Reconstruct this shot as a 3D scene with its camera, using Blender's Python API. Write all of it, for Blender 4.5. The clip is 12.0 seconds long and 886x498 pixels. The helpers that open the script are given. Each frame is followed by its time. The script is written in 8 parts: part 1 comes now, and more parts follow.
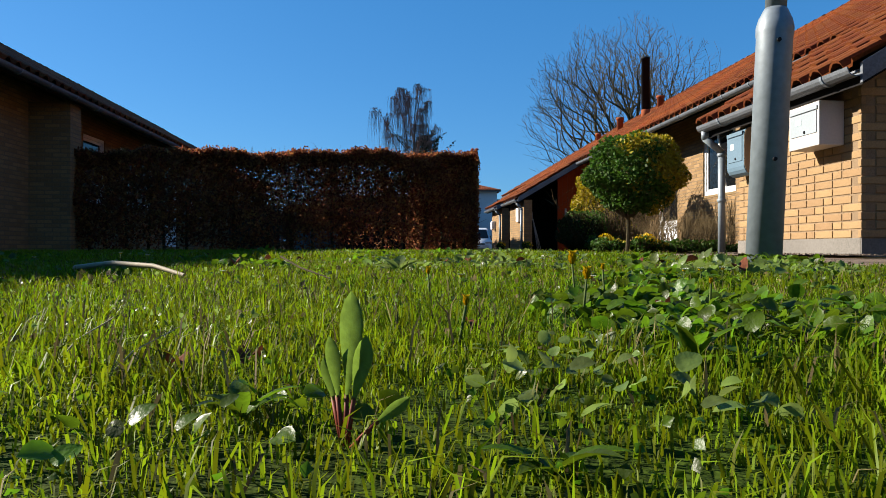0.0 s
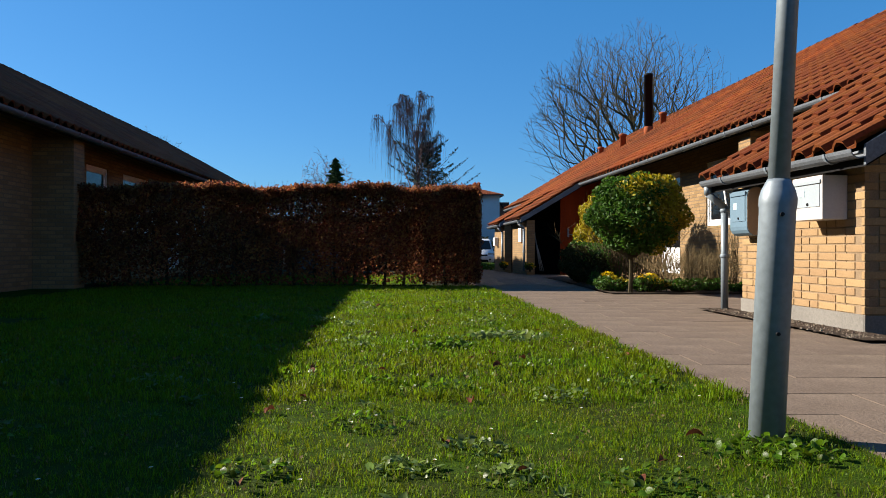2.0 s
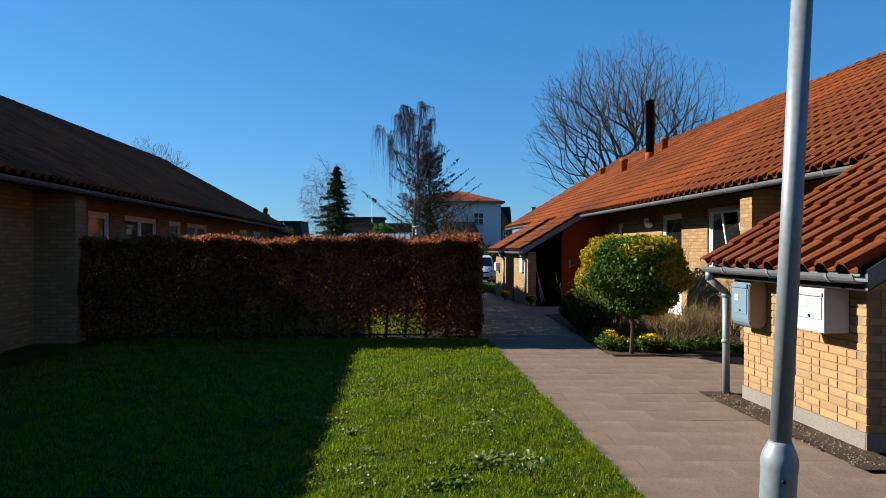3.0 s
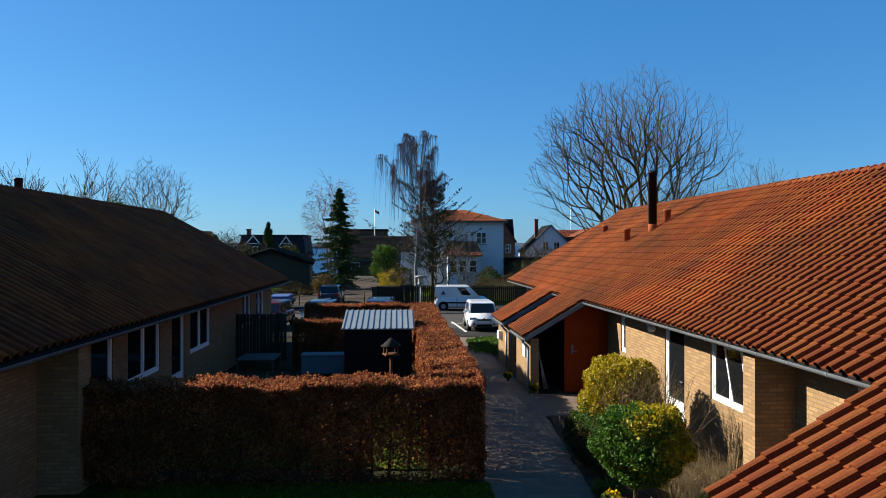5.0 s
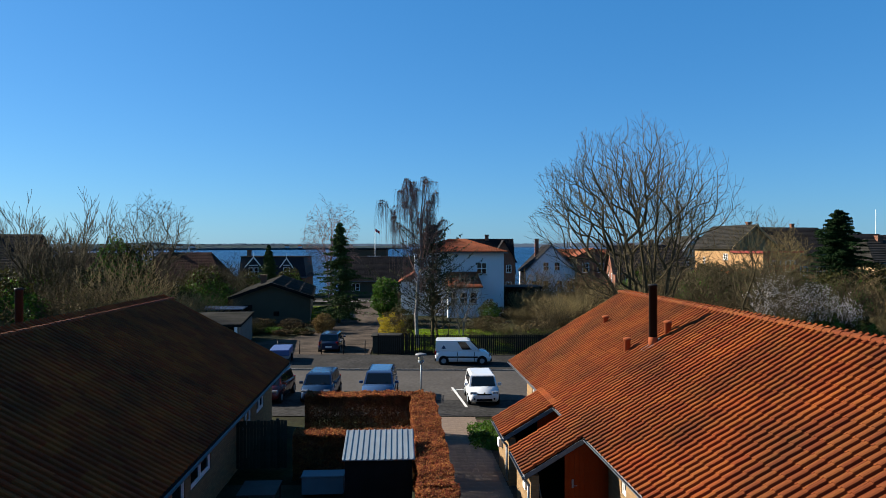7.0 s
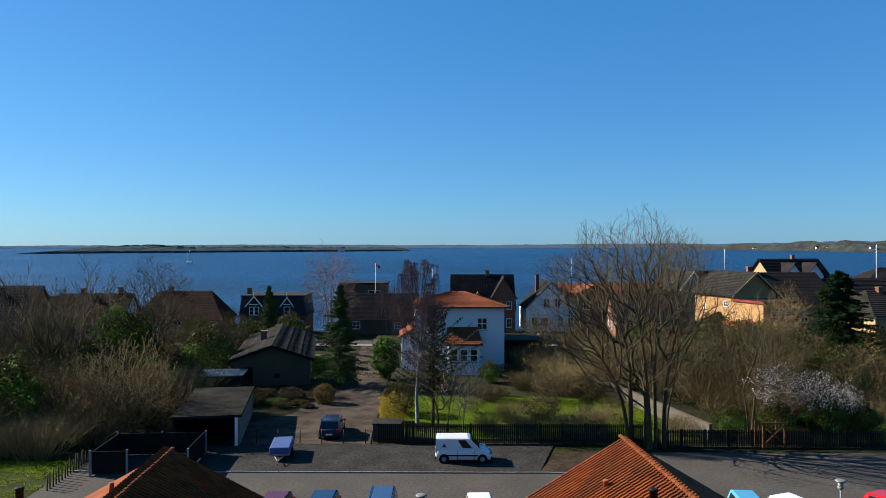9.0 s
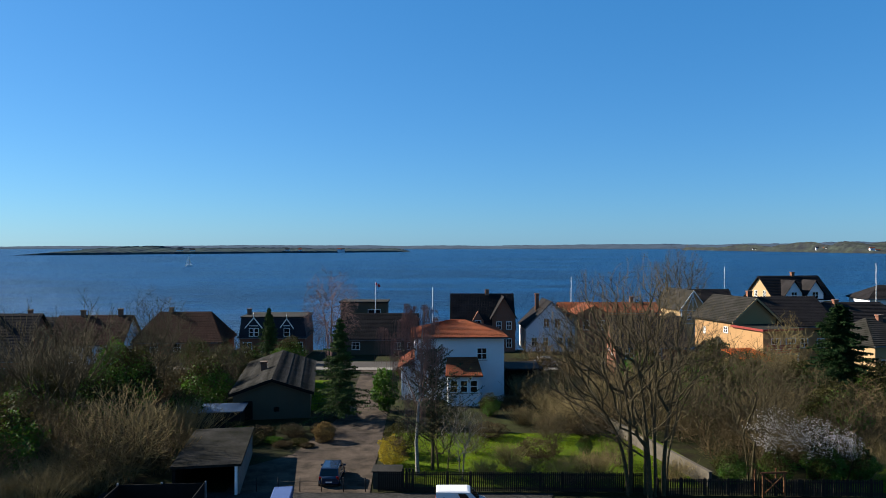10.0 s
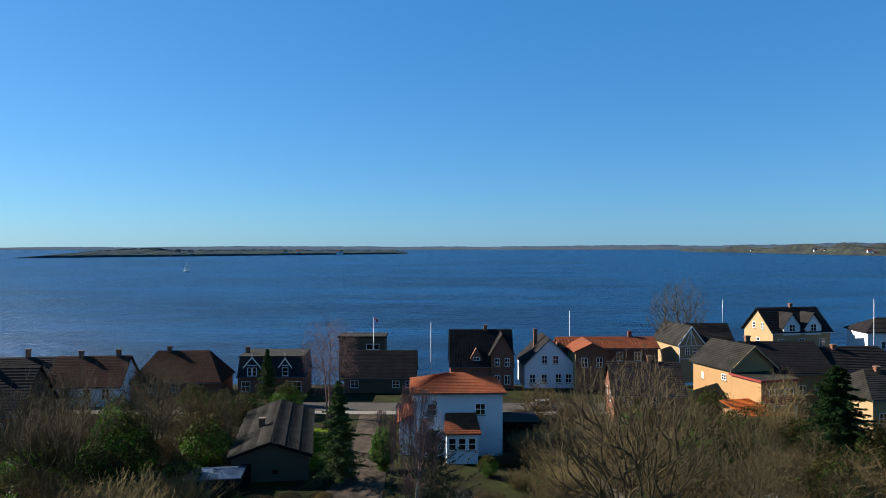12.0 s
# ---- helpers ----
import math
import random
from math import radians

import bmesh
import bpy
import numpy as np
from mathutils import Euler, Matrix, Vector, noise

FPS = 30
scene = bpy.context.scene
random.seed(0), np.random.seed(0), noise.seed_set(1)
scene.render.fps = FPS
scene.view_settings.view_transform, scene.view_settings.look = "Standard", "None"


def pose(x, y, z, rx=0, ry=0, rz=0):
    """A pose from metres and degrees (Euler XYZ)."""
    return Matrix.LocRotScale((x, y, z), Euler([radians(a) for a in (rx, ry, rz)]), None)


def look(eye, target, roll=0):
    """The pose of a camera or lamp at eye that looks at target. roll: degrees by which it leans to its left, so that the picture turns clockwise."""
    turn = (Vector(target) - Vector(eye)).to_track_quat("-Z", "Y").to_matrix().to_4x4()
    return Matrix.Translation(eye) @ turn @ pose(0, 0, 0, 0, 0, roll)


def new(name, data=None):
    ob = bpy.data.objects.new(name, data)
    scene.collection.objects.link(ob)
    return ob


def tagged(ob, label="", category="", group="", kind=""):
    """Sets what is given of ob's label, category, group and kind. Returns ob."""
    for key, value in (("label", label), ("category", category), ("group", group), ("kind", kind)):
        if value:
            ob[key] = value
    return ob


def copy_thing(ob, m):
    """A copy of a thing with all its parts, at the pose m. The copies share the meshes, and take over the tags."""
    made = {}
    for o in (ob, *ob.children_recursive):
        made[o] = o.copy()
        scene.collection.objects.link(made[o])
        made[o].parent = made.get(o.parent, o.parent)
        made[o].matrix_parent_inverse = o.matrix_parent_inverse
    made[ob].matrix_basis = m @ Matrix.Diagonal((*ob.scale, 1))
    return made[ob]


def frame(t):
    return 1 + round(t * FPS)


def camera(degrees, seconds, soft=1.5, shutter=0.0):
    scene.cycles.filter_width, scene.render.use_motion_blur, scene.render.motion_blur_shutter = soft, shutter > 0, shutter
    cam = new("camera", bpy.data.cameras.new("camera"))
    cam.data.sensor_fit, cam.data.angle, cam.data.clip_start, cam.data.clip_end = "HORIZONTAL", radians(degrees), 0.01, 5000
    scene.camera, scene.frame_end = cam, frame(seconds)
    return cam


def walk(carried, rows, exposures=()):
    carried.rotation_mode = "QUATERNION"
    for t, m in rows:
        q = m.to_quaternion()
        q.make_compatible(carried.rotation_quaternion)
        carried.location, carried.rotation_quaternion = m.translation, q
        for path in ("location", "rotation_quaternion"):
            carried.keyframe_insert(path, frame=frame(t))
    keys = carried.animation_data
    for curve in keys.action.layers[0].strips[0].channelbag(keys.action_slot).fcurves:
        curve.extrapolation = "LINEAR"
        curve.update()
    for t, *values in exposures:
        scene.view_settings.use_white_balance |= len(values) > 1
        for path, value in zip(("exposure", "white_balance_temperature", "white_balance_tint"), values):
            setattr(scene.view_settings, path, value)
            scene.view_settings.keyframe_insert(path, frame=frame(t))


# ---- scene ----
# Camera: a drone that rises straight up from the lawn and looks out level.
cam = camera(63.37, 12.0, soft=0.9)
CLIMB = [
    (0.0, 0.062, 0.0), (0.5, 0.181, 1.0), (1.0, 0.331, 2.0), (1.5, 0.476, 3.2), (2.0, 0.640, 4.5), (2.5, 1.003, 5.7),
    (3.0, 1.523, 6.8), (3.2, 1.738, 7.5), (4.8, 3.647, 11.3), (5.0, 3.956, 11.4), (5.5, 4.615, 11.6), (6.0, 5.366, 11.7),
    (6.5, 6.311, 11.8), (7.0, 7.785, 12.1), (7.2, 8.434, 12.2), (8.8, 13.979, 12.7), (9.0, 14.719, 12.8), (9.5, 16.586, 13.0),
    (10.0, 18.481, 12.5), (10.5, 20.071, 11.0), (11.0, 21.679, 9.8), (11.5, 23.481, 9.7), (12.0, 25.458, 9.7),
]
walk(cam, [(t, pose(0, 0, z, 90, 0, math.degrees(math.atan(q / 1270)))) for t, z, q in CLIMB])

# Daylight: a low spring sun from ahead on one side, and a clear sky.
SUN_AZ, SUN_EL = 72.0, 28.2
world = bpy.data.worlds.new("sky")
scene.world = world
world.use_nodes = True
wn = world.node_tree.nodes
sky = wn.new("ShaderNodeTexSky")
sky.sky_type, sky.sun_disc = "NISHITA", False
sky.sun_elevation, sky.sun_rotation = radians(SUN_EL), radians(-SUN_AZ)
sky.air_density, sky.dust_density, sky.ozone_density, sky.altitude = 1.0, 0.2, 3.0, 0
wn["Background"].inputs["Strength"].default_value = 0.05
tinted, deep = wn.new("ShaderNodeMix"), wn.new("ShaderNodeMix")
tinted.data_type, tinted.blend_type = "RGBA", "MULTIPLY"
deep.data_type, deep.blend_type = "RGBA", "ADD"
tinted.inputs["Factor"].default_value = deep.inputs["Factor"].default_value = 1.0
tinted.inputs["B"].default_value, deep.inputs["B"].default_value = (0.295, 0.455, 0.585, 1), (0.0, 0.74, 2.05, 1)
world.node_tree.links.new(sky.outputs[0], tinted.inputs["A"])
world.node_tree.links.new(tinted.outputs["Result"], deep.inputs["A"])
world.node_tree.links.new(deep.outputs["Result"], wn["Background"].inputs["Color"])
sun_data = bpy.data.lights.new("sun", "SUN")
sun_data.energy, sun_data.angle, sun_data.color = 5.0, radians(0.5), (1.0, 0.92, 0.80)
sun = new("sun", sun_data)
az, el = radians(SUN_AZ), radians(SUN_EL)
sun.matrix_world = look((0, 0, 60), (60 * math.sin(az), -60 * math.cos(az), 60 - 60 * math.tan(el)))
scene.view_settings.exposure = 1.52

# ---- materials ----
MATS = {}


def surf(name, color, rough=0.7, var=0.25, scale=6.0, fine=60.0, bump=0.3, metal=0.0, tint=None, spec=0.07, piece=0.0, coords="Object", leaf=0.0):
    """A procedural surface: a base colour with coarse stains and fine grain, and relief. tint: a second colour for the stains.
    piece: how far pieces differ from one another. leaf: how much light comes through."""
    if name in MATS:
        return MATS[name]
    m = bpy.data.materials.new(name)
    m.use_nodes = True
    nt = m.node_tree
    n, l = nt.nodes, nt.links
    b = n["Principled BSDF"]
    co = n.new("ShaderNodeTexCoord")
    big, small = n.new("ShaderNodeTexNoise"), n.new("ShaderNodeTexNoise")
    big.inputs["Scale"].default_value, small.inputs["Scale"].default_value = scale, fine
    big.inputs["Detail"].default_value, small.inputs["Detail"].default_value = 5, 3
    for tex in (big, small):
        l.new(co.outputs[coords], tex.inputs["Vector"])
    ramp = n.new("ShaderNodeValToRGB")
    c = Vector(color)
    d = Vector(tint) if tint else c * (1 - var)
    ramp.color_ramp.elements[0].position, ramp.color_ramp.elements[1].position = 0.32, 0.68
    ramp.color_ramp.elements[0].color, ramp.color_ramp.elements[1].color = (*d, 1), (*c, 1)
    l.new(big.outputs[0], ramp.inputs[0])
    grain = n.new("ShaderNodeMapRange")
    grain.inputs["From Min"].default_value, grain.inputs["From Max"].default_value = 0.25, 0.75
    grain.inputs["To Min"].default_value, grain.inputs["To Max"].default_value = 1 - var, 1 + var
    l.new(small.outputs[0], grain.inputs["Value"])
    hsv = n.new("ShaderNodeHueSaturation")
    l.new(ramp.outputs[0], hsv.inputs["Color"])
    l.new(grain.outputs[0], hsv.inputs["Value"])
    out = hsv.outputs[0]
    if piece:
        own = n.new("ShaderNodeObjectInfo") if piece > 0 else n.new("ShaderNodeNewGeometry")
        vary = n.new("ShaderNodeMapRange")
        vary.inputs["To Min"].default_value, vary.inputs["To Max"].default_value = 1 - abs(piece), 1 + abs(piece)
        l.new(own.outputs["Random" if piece > 0 else "Random Per Island"], vary.inputs["Value"])
        again = n.new("ShaderNodeHueSaturation")
        l.new(out, again.inputs["Color"])
        l.new(vary.outputs[0], again.inputs["Value"])
        hue = n.new("ShaderNodeMapRange")
        hue.inputs["To Min"].default_value, hue.inputs["To Max"].default_value = 0.5 - 0.05 * abs(piece), 0.5 + 0.05 * abs(piece)
        l.new(own.outputs["Random" if piece > 0 else "Random Per Island"], hue.inputs["Value"])
        l.new(hue.outputs[0], again.inputs["Hue"])
        out = again.outputs[0]
    l.new(out, b.inputs["Base Color"])
    b.inputs["Roughness"].default_value, b.inputs["Metallic"].default_value = rough, metal
    b.inputs["Specular IOR Level"].default_value = spec
    if bump:
        bp = n.new("ShaderNodeBump")
        bp.inputs["Strength"].default_value, bp.inputs["Distance"].default_value = bump, 0.01
        l.new(small.outputs[0], bp.inputs["Height"])
        l.new(bp.outputs[0], b.inputs["Normal"])
    if leaf:
        tr = n.new("ShaderNodeBsdfTranslucent")
        mix = n.new("ShaderNodeMixShader")
        mix.inputs[0].default_value = leaf
        l.new(out, tr.inputs["Color"])
        l.new(b.outputs[0], mix.inputs[1])
        l.new(tr.outputs[0], mix.inputs[2])
        l.new(mix.outputs[0], n["Material Output"].inputs["Surface"])
    MATS[name] = m
    return m


def brickwork(name, color, mortar, size=(0.24, 0.0667), rough=0.85):
    """Brick courses for walls that stay far off: the courses run level, along whichever way the wall faces."""
    m = surf(name, color, rough, 0.2, 1.3, 40, 0.2)
    nt = m.node_tree
    n, l = nt.nodes, nt.links
    co, geo = n.new("ShaderNodeTexCoord"), n.new("ShaderNodeNewGeometry")
    sep, com = n.new("ShaderNodeSeparateXYZ"), n.new("ShaderNodeCombineXYZ")
    add = n.new("ShaderNodeMath")
    l.new(co.outputs["Object"], sep.inputs[0])
    l.new(sep.outputs[0], add.inputs[0])
    l.new(sep.outputs[1], add.inputs[1])
    l.new(add.outputs[0], com.inputs[0])
    l.new(sep.outputs[2], com.inputs[1])
    tex = n.new("ShaderNodeTexBrick")
    l.new(com.outputs[0], tex.inputs["Vector"])
    tex.inputs["Scale"].default_value = 1.0
    tex.inputs["Brick Width"].default_value, tex.inputs["Row Height"].default_value = size
    tex.inputs["Mortar Size"].default_value = 0.009
    c = Vector(color)
    tex.inputs["Color1"].default_value = (*(c * 1.12), 1)
    tex.inputs["Color2"].default_value = (*(c * 0.78), 1)
    tex.inputs["Mortar"].default_value = (*mortar, 1)
    hsv = next(x for x in n if x.bl_idname == "ShaderNodeHueSaturation")
    l.new(tex.outputs["Color"], hsv.inputs["Color"])
    bp = next(x for x in n if x.bl_idname == "ShaderNodeBump")
    inv = n.new("ShaderNodeMath")
    inv.operation = "SUBTRACT"
    inv.inputs[0].default_value = 1.0
    l.new(tex.outputs["Fac"], inv.inputs[1])
    l.new(inv.outputs[0], bp.inputs["Height"])
    bp.inputs["Strength"].default_value = 0.6
    return m


def glass(name="window_glass", color=(0.006, 0.007, 0.008)):
    if name in MATS:
        return MATS[name]
    m = bpy.data.materials.new(name)
    m.use_nodes = True
    b = m.node_tree.nodes["Principled BSDF"]
    b.inputs["Base Color"].default_value = (*color, 1)
    b.inputs["Roughness"].default_value, b.inputs["Specular IOR Level"].default_value = 0.05, 0.4
    MATS[name] = m
    return m


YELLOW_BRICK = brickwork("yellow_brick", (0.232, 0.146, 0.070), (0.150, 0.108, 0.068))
RED_BRICK = brickwork("red_brick", (0.165, 0.060, 0.034), (0.150, 0.110, 0.085))
BRICK = surf("brick_piece", (0.27, 0.174, 0.0885), 0.85, 0.14, 9, 90, 0.35, piece=0.09)
MORTAR = surf("mortar", (0.215, 0.150, 0.092), 0.95, 0.2, 5, 120, 0.4)
TILE = surf("clay_tile", (0.180, 0.044, 0.0105), 0.8, 0.28, 0.55, 50, 0.3, tint=(0.082, 0.026, 0.0095), piece=-0.14)
TILE_PIECE = surf("clay_tile_piece", (0.180, 0.044, 0.0105), 0.8, 0.28, 0.55, 50, 0.3, tint=(0.082, 0.026, 0.0095), piece=0.14)
FAR_TILE = surf("far_clay_tile", (0.185, 0.052, 0.022), 0.8, 0.4, 0.7, 8, 0.3, tint=(0.10, 0.034, 0.018))
DARK_TILE = surf("dark_tile", (0.0185, 0.0165, 0.017), 0.9, 0.35, 0.6, 8, 0.4, tint=(0.010, 0.0092, 0.0095), spec=0.06)
GREY_SLATE = surf("grey_fibre_roof", (0.027, 0.0245, 0.022), 0.92, 0.4, 0.6, 10, 0.3, tint=(0.012, 0.0118, 0.0088), spec=0.1)
BLUE_SLATE = surf("blue_slate", (0.0214, 0.0261, 0.0355), 0.6, 0.25, 0.8, 12, 0.3)
ZINC = surf("zinc", (0.14, 0.152, 0.167), 0.5, 0.22, 3, 60, 0.12, metal=0.35)
GALV = surf("galvanised_steel", (0.165, 0.195, 0.218), 0.5, 0.12, 5, 40, 0.03, metal=0.2, spec=0.4)
WHITE = surf("white_paint", (0.672, 0.672, 0.655), 0.5, 0.06, 4, 60, 0.05)
BLACKPAINT = surf("black_stained_wood", (0.0104, 0.00945, 0.009), 0.7, 0.3, 2, 50, 0.3)
REDWOOD = surf("red_stained_wood", (0.211, 0.0304, 0.00468), 0.6, 0.2, 2, 40, 0.2)
CONCRETE = surf("concrete", (0.171, 0.156, 0.137), 0.9, 0.2, 2, 80, 0.3)
PAVING = surf("paving_slab", (0.165, 0.124, 0.094), 0.92, 0.24, 2.2, 90, 0.4, piece=0.035, tint=(0.112, 0.083, 0.063))
ASPHALT = surf("asphalt", (0.060, 0.0545, 0.049), 0.9, 0.25, 0.3, 5, 0.3, tint=(0.047, 0.0425, 0.038))
GRAVEL = surf("gravel", (0.030, 0.0285, 0.027), 0.97, 0.65, 0.7, 5, 1.0, tint=(0.017, 0.0165, 0.0155))
DRIVE = surf("drive_gravel", (0.068, 0.052, 0.040), 0.97, 0.5, 0.9, 9, 0.7, tint=(0.026, 0.021, 0.016), spec=0.05)
SOIL = surf("soil", (0.0673, 0.0468, 0.0322), 0.98, 0.4, 3, 60, 0.9, tint=(0.0284, 0.0214, 0.0167))
LAWN = surf("lawn_ground", (0.026, 0.054, 0.002), 0.98, 0.5, 2.2, 120, 0.6, tint=(0.020, 0.026, 0.004), spec=0.05)
GARDENLAWN = surf("garden_lawn", (0.055, 0.088, 0.004), 0.98, 0.4, 0.5, 9, 0.6, tint=(0.032, 0.046, 0.004), spec=0.03)
FELT = surf("roofing_felt", (0.020, 0.019, 0.017), 0.98, 0.5, 0.45, 8, 0.3, tint=(0.004, 0.0045, 0.0025), spec=0.04)
GARDEN = surf("garden_ground", (0.020, 0.024, 0.006), 0.95, 0.5, 0.3, 5, 0.8, tint=(0.010, 0.008, 0.004))
GREYWALL = surf("grey_render", (0.075, 0.062, 0.042), 0.9, 0.12, 0.4, 20, 0.2)
WHITEWALL = surf("white_render", (0.56, 0.575, 0.60), 0.85, 0.08, 0.3, 20, 0.1)
YELLOWWALL = surf("yellow_render", (0.30, 0.178, 0.082), 0.85, 0.12, 0.3, 20, 0.1)
CREAMWALL = surf("cream_render", (0.3, 0.206, 0.109), 0.85, 0.1, 0.3, 20, 0.1)
BARK = surf("bark", (0.0638, 0.051, 0.027), 0.95, 0.35, 3, 30, 0.6, tint=(0.0375, 0.0315, 0.0165), spec=0.1)
TWIG = surf("twig", (0.105, 0.076, 0.040), 0.95, 0.35, 1, 20, 0.2, spec=0.03)
BIRCHBARK = surf("birch_bark", (0.261, 0.241, 0.218), 0.8, 0.5, 4, 14, 0.3, tint=(0.0758, 0.0661, 0.0569))
BIRCHTWIG = surf("birch_twig", (0.19, 0.115, 0.095), 0.9, 0.3, 1, 20, 0.2)
NEEDLE = surf("needle", (0.0129, 0.0304, 0.00817), 0.8, 0.4, 0.8, 5, 0.3, piece=-0.4)
IRON = surf("black_iron", (0.0142, 0.0142, 0.0152), 0.5, 0.2, 4, 50, 0.1)
RUBBER = surf("rubber", (0.00945, 0.00945, 0.00945), 0.85, 0.2, 6, 60, 0.2)
GLASS = glass()


# ---- building helpers ----
def mesh_ob(name, bm, material, parent=None, label=""):
    me = bpy.data.meshes.new(name)
    bm.normal_update()
    bm.to_mesh(me)
    bm.free()
    me.materials.append(material)
    ob = new(name, me)
    if parent:
        ob.parent = parent
    if label:
        ob["label"] = label
    return ob


def part(name, bm, material, parent, label=""):
    return mesh_ob(name, bm, material, parent, label)


def soup(name, verts, faces, material, parent=None, label="", smooth=False):
    """One mesh out of plain vertices and faces."""
    me = bpy.data.meshes.new(name)
    if isinstance(verts, np.ndarray):
        verts = verts.tolist()
    me.from_pydata(verts, [], faces)
    me.materials.append(material)
    if smooth:
        me.polygons.foreach_set("use_smooth", np.ones(len(me.polygons), bool))
    ob = new(name, me)
    if parent:
        ob.parent = parent
    if label:
        ob["label"] = label
    return ob


def thing(name, m=None, label="", category="", group="", kind=""):
    ob = new(name)
    ob.empty_display_size = 0.2
    if m is not None:
        ob.matrix_world = m
    return tagged(ob, label, category, group, kind)


def box(bm, x0, x1, y0, y1, z0, z1, m=None, bevel=0.0):
    vs = [bm.verts.new(m @ Vector(p) if m else p) for p in
          ((x0, y0, z0), (x1, y0, z0), (x1, y1, z0), (x0, y1, z0), (x0, y0, z1), (x1, y0, z1), (x1, y1, z1), (x0, y1, z1))]
    fs = [bm.faces.new([vs[i] for i in q]) for q in ((3, 2, 1, 0), (4, 5, 6, 7), (0, 1, 5, 4), (1, 2, 6, 5), (2, 3, 7, 6), (3, 0, 4, 7))]
    if bevel:
        es = list({e for f in fs for e in f.edges})
        bmesh.ops.bevel(bm, geom=es, offset=bevel, segments=2, affect="EDGES", profile=0.5)
    return bm


def lattice(us, zs, solid, at):
    """One closed mesh: the solid cells of a grid, with thickness and with openings through it. at(k, u, z) gives a point on side k."""
    bm = bmesh.new()
    got = {}

    def v(k, i, j):
        if (k, i, j) not in got:
            got[k, i, j] = bm.verts.new(at(k, us[i], zs[j]))
        return got[k, i, j]

    def full(i, j):
        return 0 <= i < len(us) - 1 and 0 <= j < len(zs) - 1 and solid(i, j)

    for i in range(len(us) - 1):
        for j in range(len(zs) - 1):
            if not full(i, j):
                continue
            for k in (0, 1):
                bm.faces.new((v(k, i, j), v(k, i + 1, j), v(k, i + 1, j + 1), v(k, i, j + 1)))
            for p, q, r, t, di, dj in ((i, j, i + 1, j, 0, -1), (i, j + 1, i + 1, j + 1, 0, 1), (i, j, i, j + 1, -1, 0), (i + 1, j, i + 1, j + 1, 1, 0)):
                if not full(i + di, j + dj):
                    bm.faces.new((v(0, p, q), v(0, r, t), v(1, r, t), v(1, p, q)))
    bmesh.ops.recalc_face_normals(bm, faces=bm.faces)
    return bm


def prism(bm, outline, axis, a, b):
    """A closed outline pushed from a to b along x, y or z. The outline's two numbers are the other two axes in order."""
    def at(p, s):
        return (s, p[0], p[1]) if axis == "x" else (p[0], s, p[1]) if axis == "y" else (p[0], p[1], s)
    lo, hi = [bm.verts.new(at(p, a)) for p in outline], [bm.verts.new(at(p, b)) for p in outline]
    n = len(outline)
    bm.faces.new(lo[::-1])
    bm.faces.new(hi)
    for i in range(n):
        bm.faces.new((lo[i], lo[(i + 1) % n], hi[(i + 1) % n], hi[i]))
    bmesh.ops.recalc_face_normals(bm, faces=bm.faces)
    return bm


def lathe(bm, profile, n=16, at=(0, 0, 0), squash=1.0):
    """A profile of (radius, height) turned round the upright."""
    rings = []
    for r, z in profile:
        rings.append([bm.verts.new((at[0] + r * math.cos(2 * math.pi * k / n), at[1] + squash * r * math.sin(2 * math.pi * k / n), at[2] + z)) for k in range(n)])
    for a, b in zip(rings, rings[1:]):
        for k in range(n):
            f = bm.faces.new((a[k], a[(k + 1) % n], b[(k + 1) % n], b[k]))
            f.smooth = True
    bm.faces.new(rings[0][::-1])
    bm.faces.new(rings[-1])
    return bm


def rod(bm, p, q, r0, r1=None, n=8):
    """A round bar from p to q."""
    r1 = r0 if r1 is None else r1
    p, q = Vector(p), Vector(q)
    w = (q - p).normalized()
    u = w.orthogonal().normalized()
    v = w.cross(u)
    a, b = ([bm.verts.new(c + r * (math.cos(2 * math.pi * k / n) * u + math.sin(2 * math.pi * k / n) * v)) for k in range(n)] for c, r in ((p, r0), (q, r1)))
    for k in range(n):
        f = bm.faces.new((a[k], a[(k + 1) % n], b[(k + 1) % n], b[k]))
        f.smooth = True
    bm.faces.new(a[::-1])
    bm.faces.new(b)
    return bm


class Sticks:
    """Gathers tapered limbs for trees and shrubs."""

    def __init__(self):
        self.v, self.f = [], []

    def limb(self, pts, r0, r1, n=5):
        k0 = len(self.v)
        w = (pts[-1] - pts[0]).normalized()
        u = w.orthogonal().normalized()
        x = w.cross(u)
        for i, p in enumerate(pts):
            r = r0 + (r1 - r0) * i / (len(pts) - 1)
            for k in range(n):
                a = 2 * math.pi * k / n
                self.v.append(tuple(p + r * (math.cos(a) * u + math.sin(a) * x)))
        for i in range(len(pts) - 1):
            for k in range(n):
                a, b = k0 + i * n + k, k0 + i * n + (k + 1) % n
                self.f.append((a, b, b + n, a + n))


